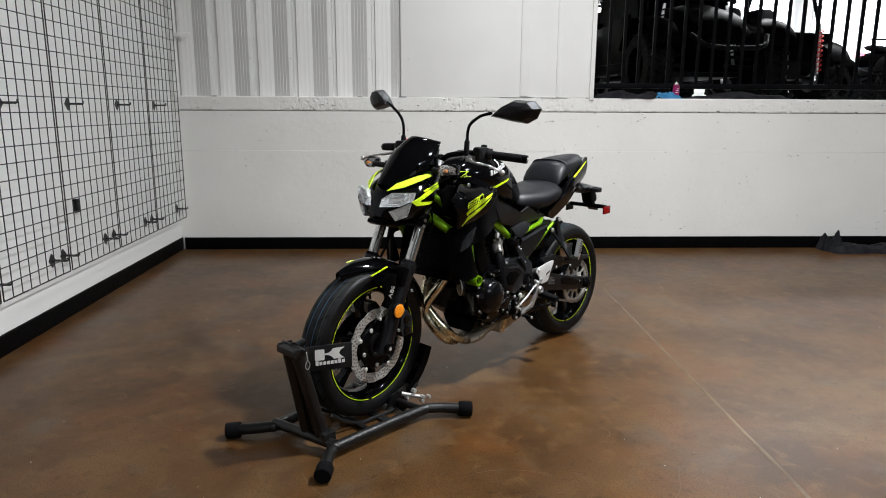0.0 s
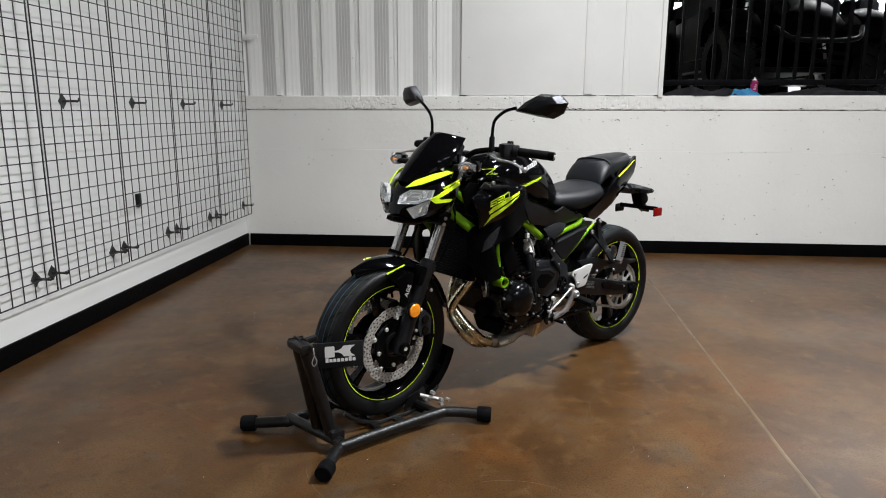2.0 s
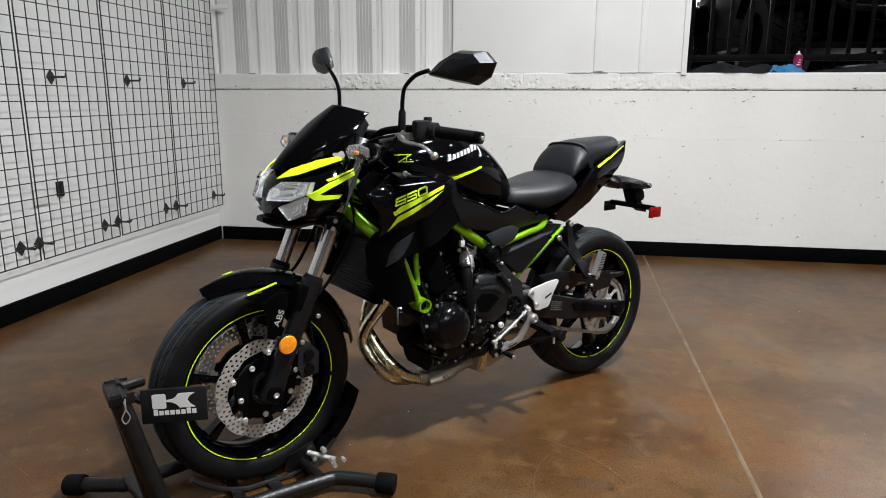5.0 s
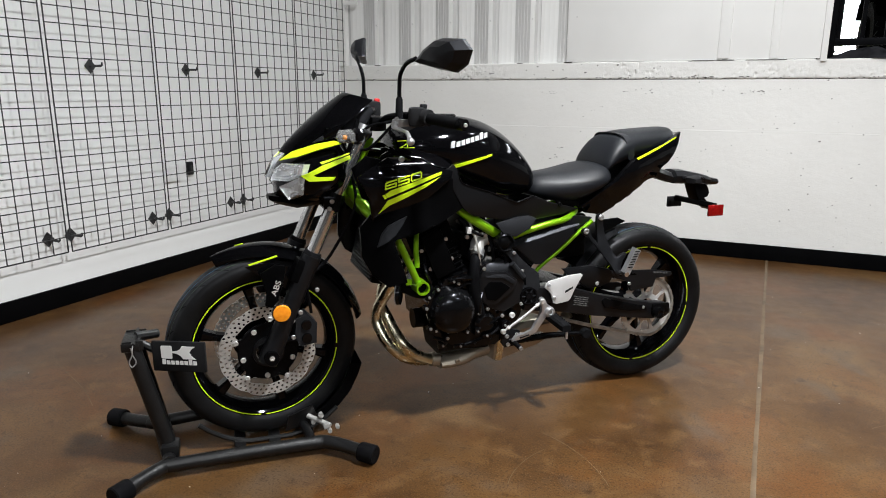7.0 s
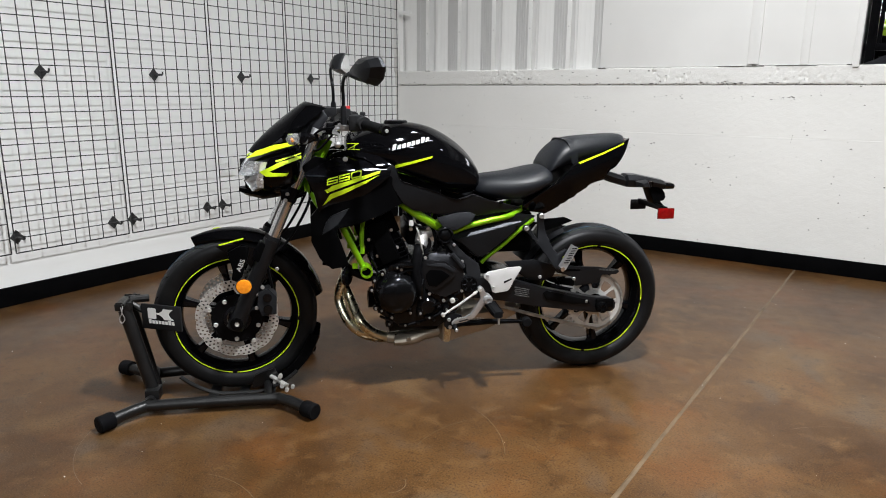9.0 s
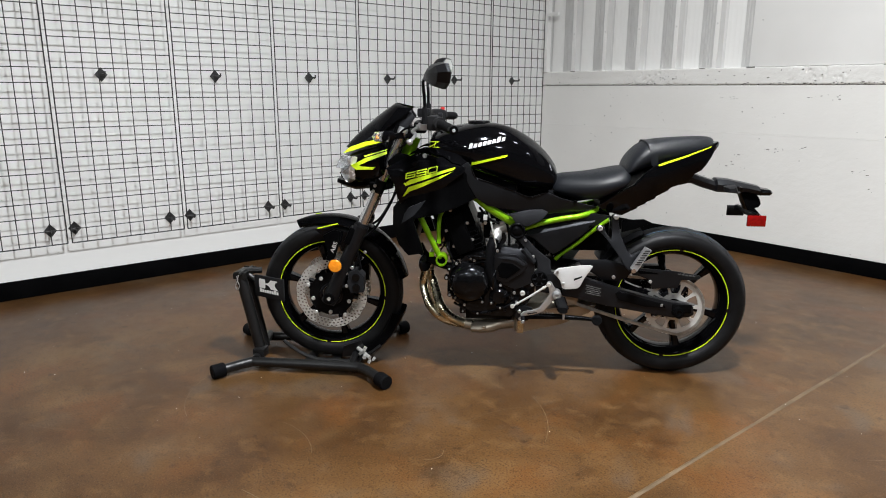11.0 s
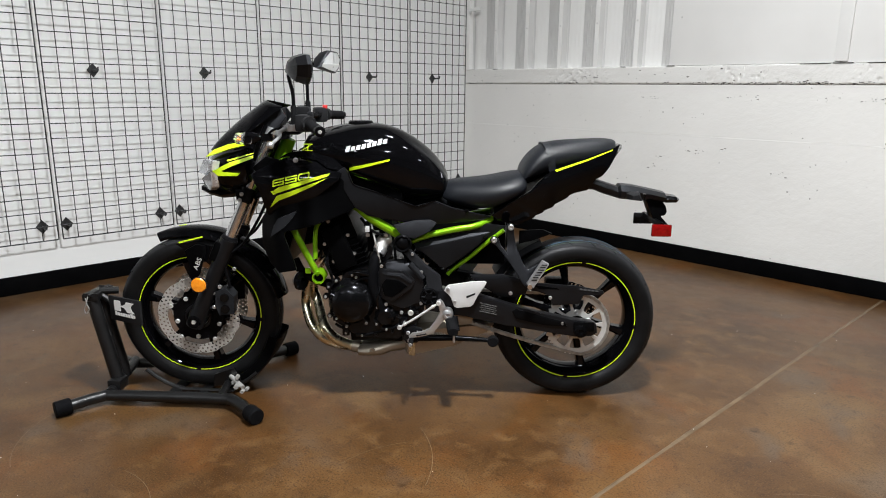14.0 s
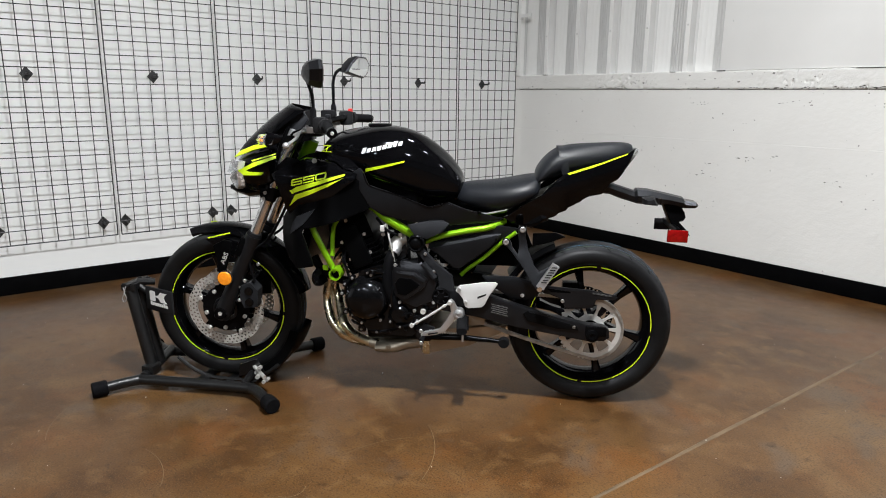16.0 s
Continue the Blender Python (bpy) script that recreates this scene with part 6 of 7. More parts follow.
add("plate_lamp", loft([[(x, y, z) for y, z in half([(0.0, z1), (w * 0.8, z1 - 0.003), (w, (z0 + z1) / 2), (w * 0.8, z0 + 0.002), (0.0, z0)])] for x, w, z0, z1 in ((-0.306, 0.048, 0.749, 0.780), (-0.346, 0.044, 0.749, 0.775), (-0.356, 0.034, 0.754, 0.768))]), M_CASE, ph, "glossy black plate lamp")
add("plate_arm", sheet([(-0.236, 0.764), (-0.300, 0.752), (-0.312, 0.736), (-0.318, 0.716), (-0.310, 0.702), (-0.296, 0.699), (-0.330, 0.664), (-0.340, 0.646), (-0.304, 0.668), (-0.268, 0.690), (-0.256, 0.716)], lambda x_, z_: 0.030, 0.060, 0.03, 1), M_MATTE, ph, sharp=40)
add("reflector_bar", box((-0.276, 0, 0.680), (0.014, 0.23, 0.022), None, 0.004), M_MATTE, ph)
for s in (-1, 1):
    add("side_reflector", box((-0.274, s * 0.118, 0.664), (0.070, 0.010, 0.043), None, 0.003), M_RED if s > 0 else M_BLACKP, ph, "red side reflector" if s > 0 else "back of a reflector")
    sg = add("rear_signal", tube([(-0.175, s * 0.03, 0.785), (-0.175, s * 0.075, 0.782)], 0.010, None, 10), M_BLACKP, bike, "black rear turn signal")
    add("signal_head", loft([[Vector((-0.178 + 0.030 * ox * q, s * (0.07 + 0.055 * w), 0.782 + 0.017 * oz * q)) for ox, oz in ((-0.9, -1), (0.9, -0.7), (1, 0.6), (-0.4, 1))] for w, q in ((0, 0.7), (0.3, 1), (0.8, 0.85), (1.0, 0.5))]), M_BLACKP, sg)
    add("signal_lens", box((-0.207, s * 0.10, 0.782), (0.010, 0.034, 0.022), None, 0.003), M_LENS, sg)

# -- frame --
for s in (-1, 1):
    def rod(name, pts, r, label="green painted frame tube", mt=M_FRAME):
        return add(name, tube(spline([(x, s * y, z) for x, y, z in pts], 6), r, None, 14), mt, bike, label)
    rod("frame_tube", ((1.10, 0.05, 0.880), (1.045, 0.09, 0.820), (0.960, 0.08, 0.780), (0.860, 0.095, 0.756), (0.790, 0.132, 0.732)), 0.014)
    rod("frame_tube", ((1.125, 0.045, 0.800), (1.090, 0.130, 0.740), (1.030, 0.165, 0.690)), 0.019)
    rod("frame_tube", ((1.040, 0.160, 0.705), (1.014, 0.176, 0.657), (0.966, 0.170, 0.555), (0.940, 0.162, 0.500)), 0.0115)
    rod("frame_tube", ((0.925, 0.138, 0.700), (0.943, 0.150, 0.668), (0.948, 0.158, 0.615), (0.947, 0.164, 0.575), (0.948, 0.166, 0.560)), 0.0085)
    rod("frame_tube", ((0.790, 0.132, 0.732), (0.740, 0.145, 0.695), (0.640, 0.125, 0.632)), 0.0165)
    rod("frame_tube", ((0.640, 0.125, 0.632), (0.615, 0.130, 0.560), (0.595, 0.130, 0.44)), 0.018, mt=M_SATIN, label="black lower frame tube")
    rod("subframe_tube", ((0.635, 0.118, 0.606), (0.585, 0.124, 0.628), (0.537, 0.128, 0.644), (0.460, 0.130, 0.662), (0.400, 0.124, 0.671), (0.355, 0.104, 0.682), (0.310, 0.070, 0.700)), 0.0112)
    rod("subframe_tube", ((0.482, 0.096, 0.488), (0.462, 0.099, 0.510), (0.400, 0.110, 0.560), (0.340, 0.122, 0.617), (0.285, 0.130, 0.662)), 0.0078)
    sp = add("subframe_cover", sheet([(0.600, 0.5925), (0.547, 0.6047), (0.470, 0.6223), (0.404, 0.6374), (0.338, 0.6525), (0.346, 0.636), (0.376, 0.606), (0.408, 0.580), (0.454, 0.545), (0.486, 0.522), (0.508, 0.524), (0.522, 0.537), (0.572, 0.580)], lambda x_, z_: 0.136, 0.014, 0.03, s), M_COVER, bike, "charcoal plastic cover between the subframe tubes", sharp=30)
    add("cover_bevel", loft([[(x, s * 0.136, z0), (x, s * (0.136 - 0.9 * (z1 - z0)), z1), (x, s * (0.124 - 0.9 * (z1 - z0)), z1), (x, s * 0.124, z0)] for x, z0, z1 in ((0.600, 0.5925, 0.607), (0.547, 0.6047, 0.622), (0.470, 0.6223, 0.637), (0.404, 0.6374, 0.648), (0.338, 0.6525, 0.656))]), M_COVER, sp, sharp=30)
    bolt((0.355, s * 0.137, 0.636), 0.0055, sp, M_SATIN, side=s)
    cap = lathe([(s * 0.135, 0.0), (s * 0.135, 0.024), (s * 0.190, 0.0225), (s * 0.190, 0.0170), (s * 0.170, 0.0165), (s * 0.170, 0.0)], (0.935, 0, 0.495), "Y", 28)
    add("frame_boss", cap, M_FRAME, bike, "open green frame boss")
    # dark disc stands for the shade inside the open boss
    add("boss_bore_shade", lathe([(s * 0.1712, 0.0168), (s * 0.1715, 0.0)], (0.935, 0, 0.495), "Y", 20), M_MATTE, bike)
    add("frame_tab", box((0.975, s * 0.165, 0.515), (0.020, 0.006, 0.020), None, 0.002), M_FRAME, bike)
    add("frame_plug", lathe([(s * 0.120, 0.032), (s * 0.170, 0.032), (s * 0.175, 0.027), (s * 0.168, 0.022), (s * 0.174, 0.012), (s * 0.174, 0.0)], (0.640, 0, 0.617), "Y", 24), M_SATIN, bike, "round black frame plug")
    add("tank_side_trim", sheet([(0.672, 0.682), (0.594, 0.698), (0.545, 0.700), (0.522, 0.690), (0.550, 0.658), (0.600, 0.634), (0.645, 0.645)], lambda x_, z_: 0.166 - 0.5 * max(0, z_ - 0.675), 0.012, 0.03, s), M_GREYP, bike, "dark grey trim over the frame tube")
    add("frame_cover", sheet([(0.655, 0.602), (0.622, 0.604), (0.560, 0.540), (0.508, 0.500), (0.500, 0.450), (0.525, 0.408), (0.575, 0.398), (0.590, 0.425), (0.556, 0.462), (0.560, 0.500), (0.600, 0.540)], lambda x_, z_: 0.164, 0.020, 0.03, s), M_GREYP, bike, "dark grey pivot frame cover", sharp=40)
    add("frame_strut", tube([(0.615, s * 0.168, 0.545), (0.570, s * 0.168, 0.492)], 0.011, None, 10), M_GREYP, bike)
    add("pivot_cap", lathe([(s * 0.140, 0.032), (s * 0.172, 0.032), (s * 0.174, 0.027), (s * 0.168, 0.024), (s * 0.168, 0.014), (s * 0.175, 0.013), (s * 0.175, 0.0)], (0.548, 0, 0.424), "Y", 28), M_SATIN, bike, "round black pivot cap")
    for k in range(6):
        q = 2 * math.pi * k / 6
        add("pivot_rib", tube([(0.548 + 0.013 * math.cos(q), s * 0.1705, 0.424 + 0.013 * math.sin(q)), (0.548 + 0.026 * math.cos(q), s * 0.1705, 0.424 + 0.026 * math.sin(q))], 0.0022, None, 6), M_GREYP, bike)
    bolt((0.606, s * 0.164, 0.580), 0.006, bike, side=s)
    add("under_seat_panel", sheet([(0.610, 0.636), (0.500, 0.660), (0.345, 0.682), (0.275, 0.672), (0.300, 0.640), (0.490, 0.505), (0.545, 0.540), (0.600, 0.590)], lambda x_, z_: 0.118 - 0.25 * max(0, 0.65 - z_), 0.02, 0.04, s), M_DARK, bike, "dark satin panel below the seat")

# rider's foot controls and heel guards
for s in (-1, 1):
    hg = add("heel_guard", sheet([(0.494, 0.452), (0.489, 0.464), (0.478, 0.474), (0.440, 0.480), (0.398, 0.487), (0.352, 0.488), (0.343, 0.483), (0.352, 0.468), (0.374, 0.435), (0.390, 0.402), (0.400, 0.394), (0.446, 0.389), (0.458, 0.394), (0.468, 0.425), (0.480, 0.440)], lambda x_, z_: 0.186 - 0.06 * max(0, 0.42 - x_), 0.009, 0.03, s), M_HEEL, bike, "pale silver heel guard plate", sharp=40)
    add("guard_slot", sheet([(0.415, 0.434), (0.383, 0.446), (0.385, 0.439), (0.414, 0.426)], lambda x_, z_: 0.1872 - 0.06 * max(0, 0.42 - x_), 0.004, 0.03, s), M_BLACKP, hg)
    bolt((0.480, s * 0.186, 0.460), 0.007, hg, side=s)
    bolt((0.457, s * 0.186, 0.412), 0.007, hg, side=s)
    pg = add("foot_peg", loft([[Vector((x + 0.019 * u * w, s * y, z + 0.014 * v * w)) for u, v in ((-1, -0.6), (-0.6, -1), (0.6, -1), (1, -0.6), (1, 0.6), (0.6, 1), (-0.6, 1), (-1, 0.6))] for x, y, z, w in ((0.470, 0.170, 0.350, 0.7), (0.469, 0.182, 0.348, 1.0), (0.462, 0.270, 0.336, 1.0), (0.461, 0.282, 0.334, 0.85))]), M_RUBBER, bike, "rubber-topped folding foot peg", sharp=30)
    add("peg_collar", tube([(0.471, s * 0.160, 0.352), (0.469, s * 0.176, 0.349)], 0.013, None, 12), M_STEEL, pg, "bright peg pivot")
    for k in range(8):
        add("peg_rib", box((0.4595 - 0.008 * k / 8, s * (0.185 + 0.012 * k), 0.3560 - 0.0025 * k), (0.030, 0.004, 0.006), None, 0.001), M_RUBBER, pg)
    add("peg_feeler", tube([(0.458, s * 0.277, 0.320), (0.458, s * 0.277, 0.296)], 0.004, None, 8), M_ALLOY, pg)
    add("peg_bracket", loft([[Vector((x, s * yy, z)) for x, z in ((0.49, 0.392), (0.456, 0.388), (0.456, 0.340), (0.482, 0.335))] for yy in (0.130, 0.166)]), M_SATIN, bike, "cast alloy foot peg bracket")
    # passenger hanger and folded peg
    hgx = add("passenger_hanger", sheet([(0.278, 0.682), (0.266, 0.690), (0.252, 0.684), (0.250, 0.648), (0.240, 0.604), (0.216, 0.548), (0.200, 0.532), (0.168, 0.548), (0.159, 0.542), (0.179, 0.520), (0.190, 0.500), (0.186, 0.476), (0.205, 0.470), (0.220, 0.484), (0.235, 0.511), (0.258, 0.543), (0.292, 0.587), (0.313, 0.610), (0.330, 0.618), (0.336, 0.630), (0.328, 0.642), (0.314, 0.642), (0.303, 0.633), (0.296, 0.611), (0.276, 0.588), (0.274, 0.615), (0.278, 0.660)], lambda x_, z_: 0.150 + 0.30 * max(0, 0.62 - z_), 0.012, 0.02, s), M_DARK, bike, "matte black passenger peg hanger", sharp=40)
    bolt((0.262, s * 0.150, 0.676), 0.0105, hgx, side=s)
    bolt((0.320, s * 0.150, 0.630), 0.0105, hgx, side=s)
    pp = add("passenger_peg", loft([[o + Vector((0.0115 * u, s * 0.010 * v, 0.006 * u)) for u, v in ((-1, -1), (1, -1), (1, 1), (-1, 1))] for o in (Vector((0.197, s * 0.220, 0.486)), Vector((0.176, s * 0.216, 0.519)), Vector((0.144, s * 0.205, 0.566)))]), M_ALLOY, bike, "folded alloy passenger peg")
    add("peg_pivot", tube([(0.198, s * 0.195, 0.483), (0.198, s * 0.232, 0.483)], 0.009, None, 10), M_CHROME, pp)
    for k in range(7):
        o = Vector((0.184, s * 0.2285, 0.508)).lerp(Vector((0.150, s * 0.2175, 0.559)), k / 6)
        add("peg_rib", box(o, (0.019, 0.004, 0.003), None, 0), M_RUBBER, pp)
# forged shift pedal: a tapered plate from the link eye past the boss to the toe
sl = add("shift_lever", sheet([(0.520, 0.418), (0.508, 0.424), (0.498, 0.416), (0.488, 0.396), (0.470, 0.382), (0.466, 0.366), (0.476, 0.354), (0.490, 0.350), (0.512, 0.322), (0.530, 0.298), (0.560, 0.286), (0.606, 0.278), (0.616, 0.268), (0.618, 0.284), (0.606, 0.296), (0.572, 0.302), (0.545, 0.314), (0.524, 0.345), (0.508, 0.375), (0.512, 0.398)], lambda x_, z_: 0.196, 0.012, 0.03, 1), M_ALLOY, bike, "silver forged gear shift lever", sharp=40)
add("lever_slot", sheet([(0.592, 0.290), (0.556, 0.297), (0.553, 0.293), (0.590, 0.285)], lambda x_, z_: 0.1972, 0.004, 0.03, 1), M_BLACKP, sl)
add("lever_boss", lathe([(0.150, 0.020), (0.200, 0.019), (0.206, 0.015), (0.208, 0.008), (0.204, 0.006), (0.204, 0.0)], (0.480, 0, 0.368), "Y", 20), M_ALLOY, sl, "bright pivot boss")
add("shift_toe", tube([(0.609, 0.190, 0.272), (0.610, 0.240, 0.270)], 0.0085, None, 12), M_RUBBER, sl, "black rubber toe piece")
bolt((0.610, 0.240, 0.270), 0.007, sl)
sr = add("shift_rod", tube([(0.522, 0.203, 0.406), (0.590, 0.198, 0.357), (0.645, 0.190, 0.320)], [0.0040, 0.0046, 0.0036], None, 10), M_HEEL, bike, "thin silver shift rod")
for q in ((0.513, 0.203, 0.412), (0.651, 0.190, 0.316)):
    add("rod_end", lathe([(-0.008, 0.0), (-0.008, 0.007), (-0.004, 0.0085), (0.004, 0.0085), (0.008, 0.007), (0.008, 0.0)], q, "Y", 14), M_STEEL, sr)
for q in ((0.532, 0.202, 0.399), (0.632, 0.192, 0.329)):
    add("lock_nut", tube([Vector(q) + Vector((-0.004, 0, 0.003)), Vector(q) + Vector((0.004, 0, -0.003))], 0.0066, None, 6), M_STEEL, sr)
add("shift_arm", tube([(0.651, 0.182, 0.316), (0.640, 0.165, 0.285)], 0.0075, None, 8), M_SATIN, bike)
bolt((0.612, 0.172, 0.366), 0.0105, bike, M_STEEL, 0.010)
# side stand folded up along the muffler, with its pivot plate and spring
ks = add("kickstand", tube([(0.612, 0.150, 0.262), (0.585, 0.158, 0.266), (0.470, 0.165, 0.270), (0.360, 0.170, 0.266), (0.318, 0.172, 0.262)], [0.014, 0.013, 0.0115, 0.0085, 0.0075], None, 12), M_SATIN, bike, "folded black kickstand")
add("kickstand_foot", lathe([(0.160, 0.0), (0.160, 0.015), (0.166, 0.020), (0.182, 0.020), (0.186, 0.016), (0.186, 0.0)], (0.316, 0, 0.262), "Y", 18), M_RUBBER, ks, "round rubber stop")
add("pivot_plate", sheet([(0.640, 0.300), (0.610, 0.312), (0.572, 0.300), (0.566, 0.268), (0.590, 0.246), (0.628, 0.244), (0.642, 0.262)], lambda x_, z_: 0.160, 0.012, 0.03, 1), M_DARK, ks, "cast stand bracket", sharp=40)
for q in ((0.622, 0.160, 0.285), (0.618, 0.160, 0.255)):
    bolt(q, 0.0075, ks, M_ALLOY)
coil = [Vector((0.590 - 0.105 * k / 120, 0.158 + 0.0065 * math.cos(k * 0.9), 0.287 - 0.010 * k / 120 + 0.0065 * math.sin(k * 0.9))) for k in range(121)]
add("stand_spring", tube(coil, 0.0016, None, 5), M_STEEL, ks, "steel coil spring")
add("rear_bracket", sheet([(0.470, 0.345), (0.402, 0.350), (0.384, 0.338), (0.392, 0.306), (0.440, 0.300), (0.476, 0.312)], lambda x_, z_: 0.120, 0.014, 0.03, 1), M_MUFF, bike, "dull alloy muffler hanger", sharp=40)

# -- swingarm, shock, chain guard, inner mudguard --
for s in (-1, 1):
    add("swingarm", sheet([(0.560, 0.452), (0.460, 0.442), (0.368, 0.430), (0.258, 0.396), (0.123, 0.362), (0.030, 0.342), (-0.034, 0.336), (-0.056, 0.326), (-0.060, 0.294), (-0.040, 0.281), (0.020, 0.278), (0.120, 0.294), (0.271, 0.318), (0.416, 0.350), (0.560, 0.372)], lambda x_, z_: 0.164, 0.036, 0.04, s), M_DARK, bike, "satin black swingarm", sharp=40)
    add("swingarm_rib", sheet([(0.250, 0.372), (0.235, 0.382), (0.130, 0.352), (0.060, 0.334), (0.050, 0.318), (0.130, 0.322), (0.235, 0.346)], lambda x_, z_: 0.1700, 0.009, 0.05, s), M_SATIN, bike)
    add("axle_adjuster", box((-0.010, s * 0.167, 0.318), (0.075, 0.010, 0.036), None, 0.004), M_SATIN, bike)
    add("axle_nut", lathe([(s * 0.160, 0.024), (s * 0.188, 0.022), (s * 0.191, 0.012), (s * 0.187, 0.0)], RA, "Y", 24), M_SATIN, bike)
    add("spool_bolt", lathe([(s * 0.163, 0.006), (s * 0.170, 0.006), (s * 0.170, 0.0)], (0.068, 0, 0.330), "Y", 10), M_STEEL, bike)
add("swingarm_brace", box((0.37, 0, 0.40), (0.09, 0.26, 0.05), None, 0.015), M_SATIN, bike)
for k in range(5):
    add("label_line", box((0.335, 0.1645, 0.396 - 0.0075 * k), (0.062 - 0.008 * (k % 2), 0.002, 0.0030), None, 0, Matrix.Rotation(radians(-12), 4, "Y")), M_LABEL, bike, "grey line of a warning label")
add("chain_guard", sheet([(0.200, 0.474), (0.188, 0.471), (0.010, 0.459), (-0.078, 0.443), (-0.084, 0.434), (-0.070, 0.425), (-0.010, 0.424), (0.002, 0.392), (0.101, 0.384), (0.109, 0.419), (0.154, 0.436), (0.180, 0.440)], lambda x_, z_: 0.132, 0.010, 0.02, 1), M_DARK, bike, "matte black chain guard", sharp=40)
add("guard_slot", sheet([(0.168, 0.461), (0.088, 0.452), (0.078, 0.446), (0.152, 0.447)], lambda x_, z_: 0.1328, 0.004, 0.02, 1), M_MATTE, bike)
for k in range(5):
    add("label_bar", box((0.000 - 0.014 * k, 0.1330, 0.4480 - 0.0016 * k), (0.010, 0.0016, 0.006), None, 0, Matrix.Rotation(radians(-7), 4, "Y")), M_LABEL, bike, "grey line of a warning label")
add("swingarm_cover", sheet([(0.403, 0.500), (0.285, 0.502), (0.208, 0.482), (0.190, 0.458), (0.200, 0.430), (0.237, 0.414), (0.298, 0.418), (0.334, 0.444), (0.376, 0.470)], lambda x_, z_: 0.146 - 0.25 * max(0, 0.462 - z_) - 0.10 * max(0, z_ - 0.475), 0.014, 0.02, 1), M_COVER, bike, "faceted charcoal cover above the swingarm", sharp=25)
bolt((0.255, 0.137, 0.432), 0.0075)
bolt((0.110, 0.130, 0.415), 0.007)
add("inner_mudguard", lathe([(-0.085, 0.335), (-0.070, 0.352), (0.0, 0.362), (0.070, 0.352), (0.085, 0.335), (0.080, 0.330), (0.0, 0.355), (-0.080, 0.330), (-0.085, 0.335)], RA, "Y", 12, None, (34, 68)), M_MATTE, bike, "matte black rear mudguard", m=Matrix.Translation((0.01, 0, -0.018)))
add("mud_flap", sheet([(0.225, 0.650), (0.140, 0.655), (0.105, 0.640), (0.170, 0.615), (0.225, 0.600)], lambda x_, z_: 0.08, 0.01, 0.03, 1), M_MATTE, bike)
add("rear_shock", tube([(0.440, -0.03, 0.480), (0.600, -0.03, 0.560)], 0.022, None, 16), M_SATIN, bike)
coil = [Vector((0.455 + 0.13 * k / 60, -0.03 + 0.032 * math.cos(k * 0.75), 0.488 + 0.065 * k / 60 + 0.032 * math.sin(k * 0.75))) for k in range(61)]
add("shock_spring", tube(coil, 0.006, None, 6), M_SATIN, bike)
add("rear_caliper", box((0.06, -0.085, 0.405), (0.08, 0.05, 0.055), None, 0.012), M_SATIN, bike, "black rear brake caliper")
add("battery_box", box((0.42, 0, 0.60), (0.30, 0.16, 0.16), None, 0.02), M_MATTE, bike)

# -- engine --
eng = add("crankcase", loft([[(x, y, z) for x, z in ((0.60, 0.30), (0.66, 0.258), (0.80, 0.262), (0.885, 0.320), (0.895, 0.420), (0.845, 0.505), (0.70, 0.545), (0.600, 0.520), (0.560, 0.44), (0.565, 0.36))] for y in (-0.150, -0.140, 0.135, 0.148)]), M_CASE, bike, "black painted engine crankcase", sharp=30)
add("oil_pan", loft([[(x, y, z) for x, y in ((0.65, -w), (0.84, -w), (0.84, w), (0.65, w))] for z, w in ((0.275, 0.10), (0.228, 0.075), (0.215, 0.06))]), M_MATTE, eng)
gc = lathe([(0.140, 0.084), (0.156, 0.084), (0.162, 0.079), (0.182, 0.074), (0.195, 0.064), (0.204, 0.048), (0.210, 0.026), (0.212, 0.0)], (0.824, 0, 0.401), "Y", 48)
gen = add("generator_cover", gc, M_CASE, eng, "round gloss black generator cover", sharp=50)
for k in range(8):
    a = 2 * math.pi * k / 8 + 0.2
    add("cover_boss", lathe([(0.150, 0.011), (0.166, 0.010), (0.166, 0.0)], (0.824 + 0.094 * math.cos(a), 0, 0.401 + 0.094 * math.sin(a)), "Y", 12), M_CASE, gen)
    bolt((0.824 + 0.094 * math.cos(a), 0.166, 0.401 + 0.094 * math.sin(a)), 0.0052, gen)
for a in (0.5, 2.4, 4.0):
    add("cover_rib", tube([(0.824 + 0.03 * math.cos(a), 0.200, 0.401 + 0.03 * math.sin(a)), (0.824 + 0.076 * math.cos(a), 0.188, 0.401 + 0.076 * math.sin(a))], 0.004, None, 6), M_CASE, gen)
sc = add("sprocket_cover", sheet([(0.725, 0.470), (0.700, 0.545), (0.640, 0.556), (0.590, 0.530), (0.566, 0.470), (0.580, 0.405), (0.640, 0.378), (0.700, 0.400)], lambda x_, z_: 0.168 - 0.6 * max(0, z_ - 0.52) - 0.4 * max(0, x_ - 0.69), 0.03, 0.02, 1), M_DARK, eng, "matte black sprocket cover", sharp=30)
add("cover_facet", sheet([(0.722, 0.528), (0.642, 0.522), (0.596, 0.487), (0.607, 0.457), (0.673, 0.410), (0.714, 0.415), (0.738, 0.471)], lambda x_, z_: 0.178 - 0.5 * max(0, x_ - 0.70), 0.014, 0.02, 1), M_DARK, sc, "raised dark facet", sharp=30)
# highlight along the facet's top, put in as a lighter grey strip
add("cover_facet", sheet([(0.716, 0.520), (0.644, 0.515), (0.604, 0.486), (0.612, 0.474), (0.650, 0.500), (0.708, 0.506)], lambda x_, z_: 0.1825 - 0.5 * max(0, x_ - 0.70) - 0.3 * max(0, z_ - 0.50), 0.009, 0.02, 1), M_GREYP, sc, "grey strip for the highlight on the upper facet", sharp=30)
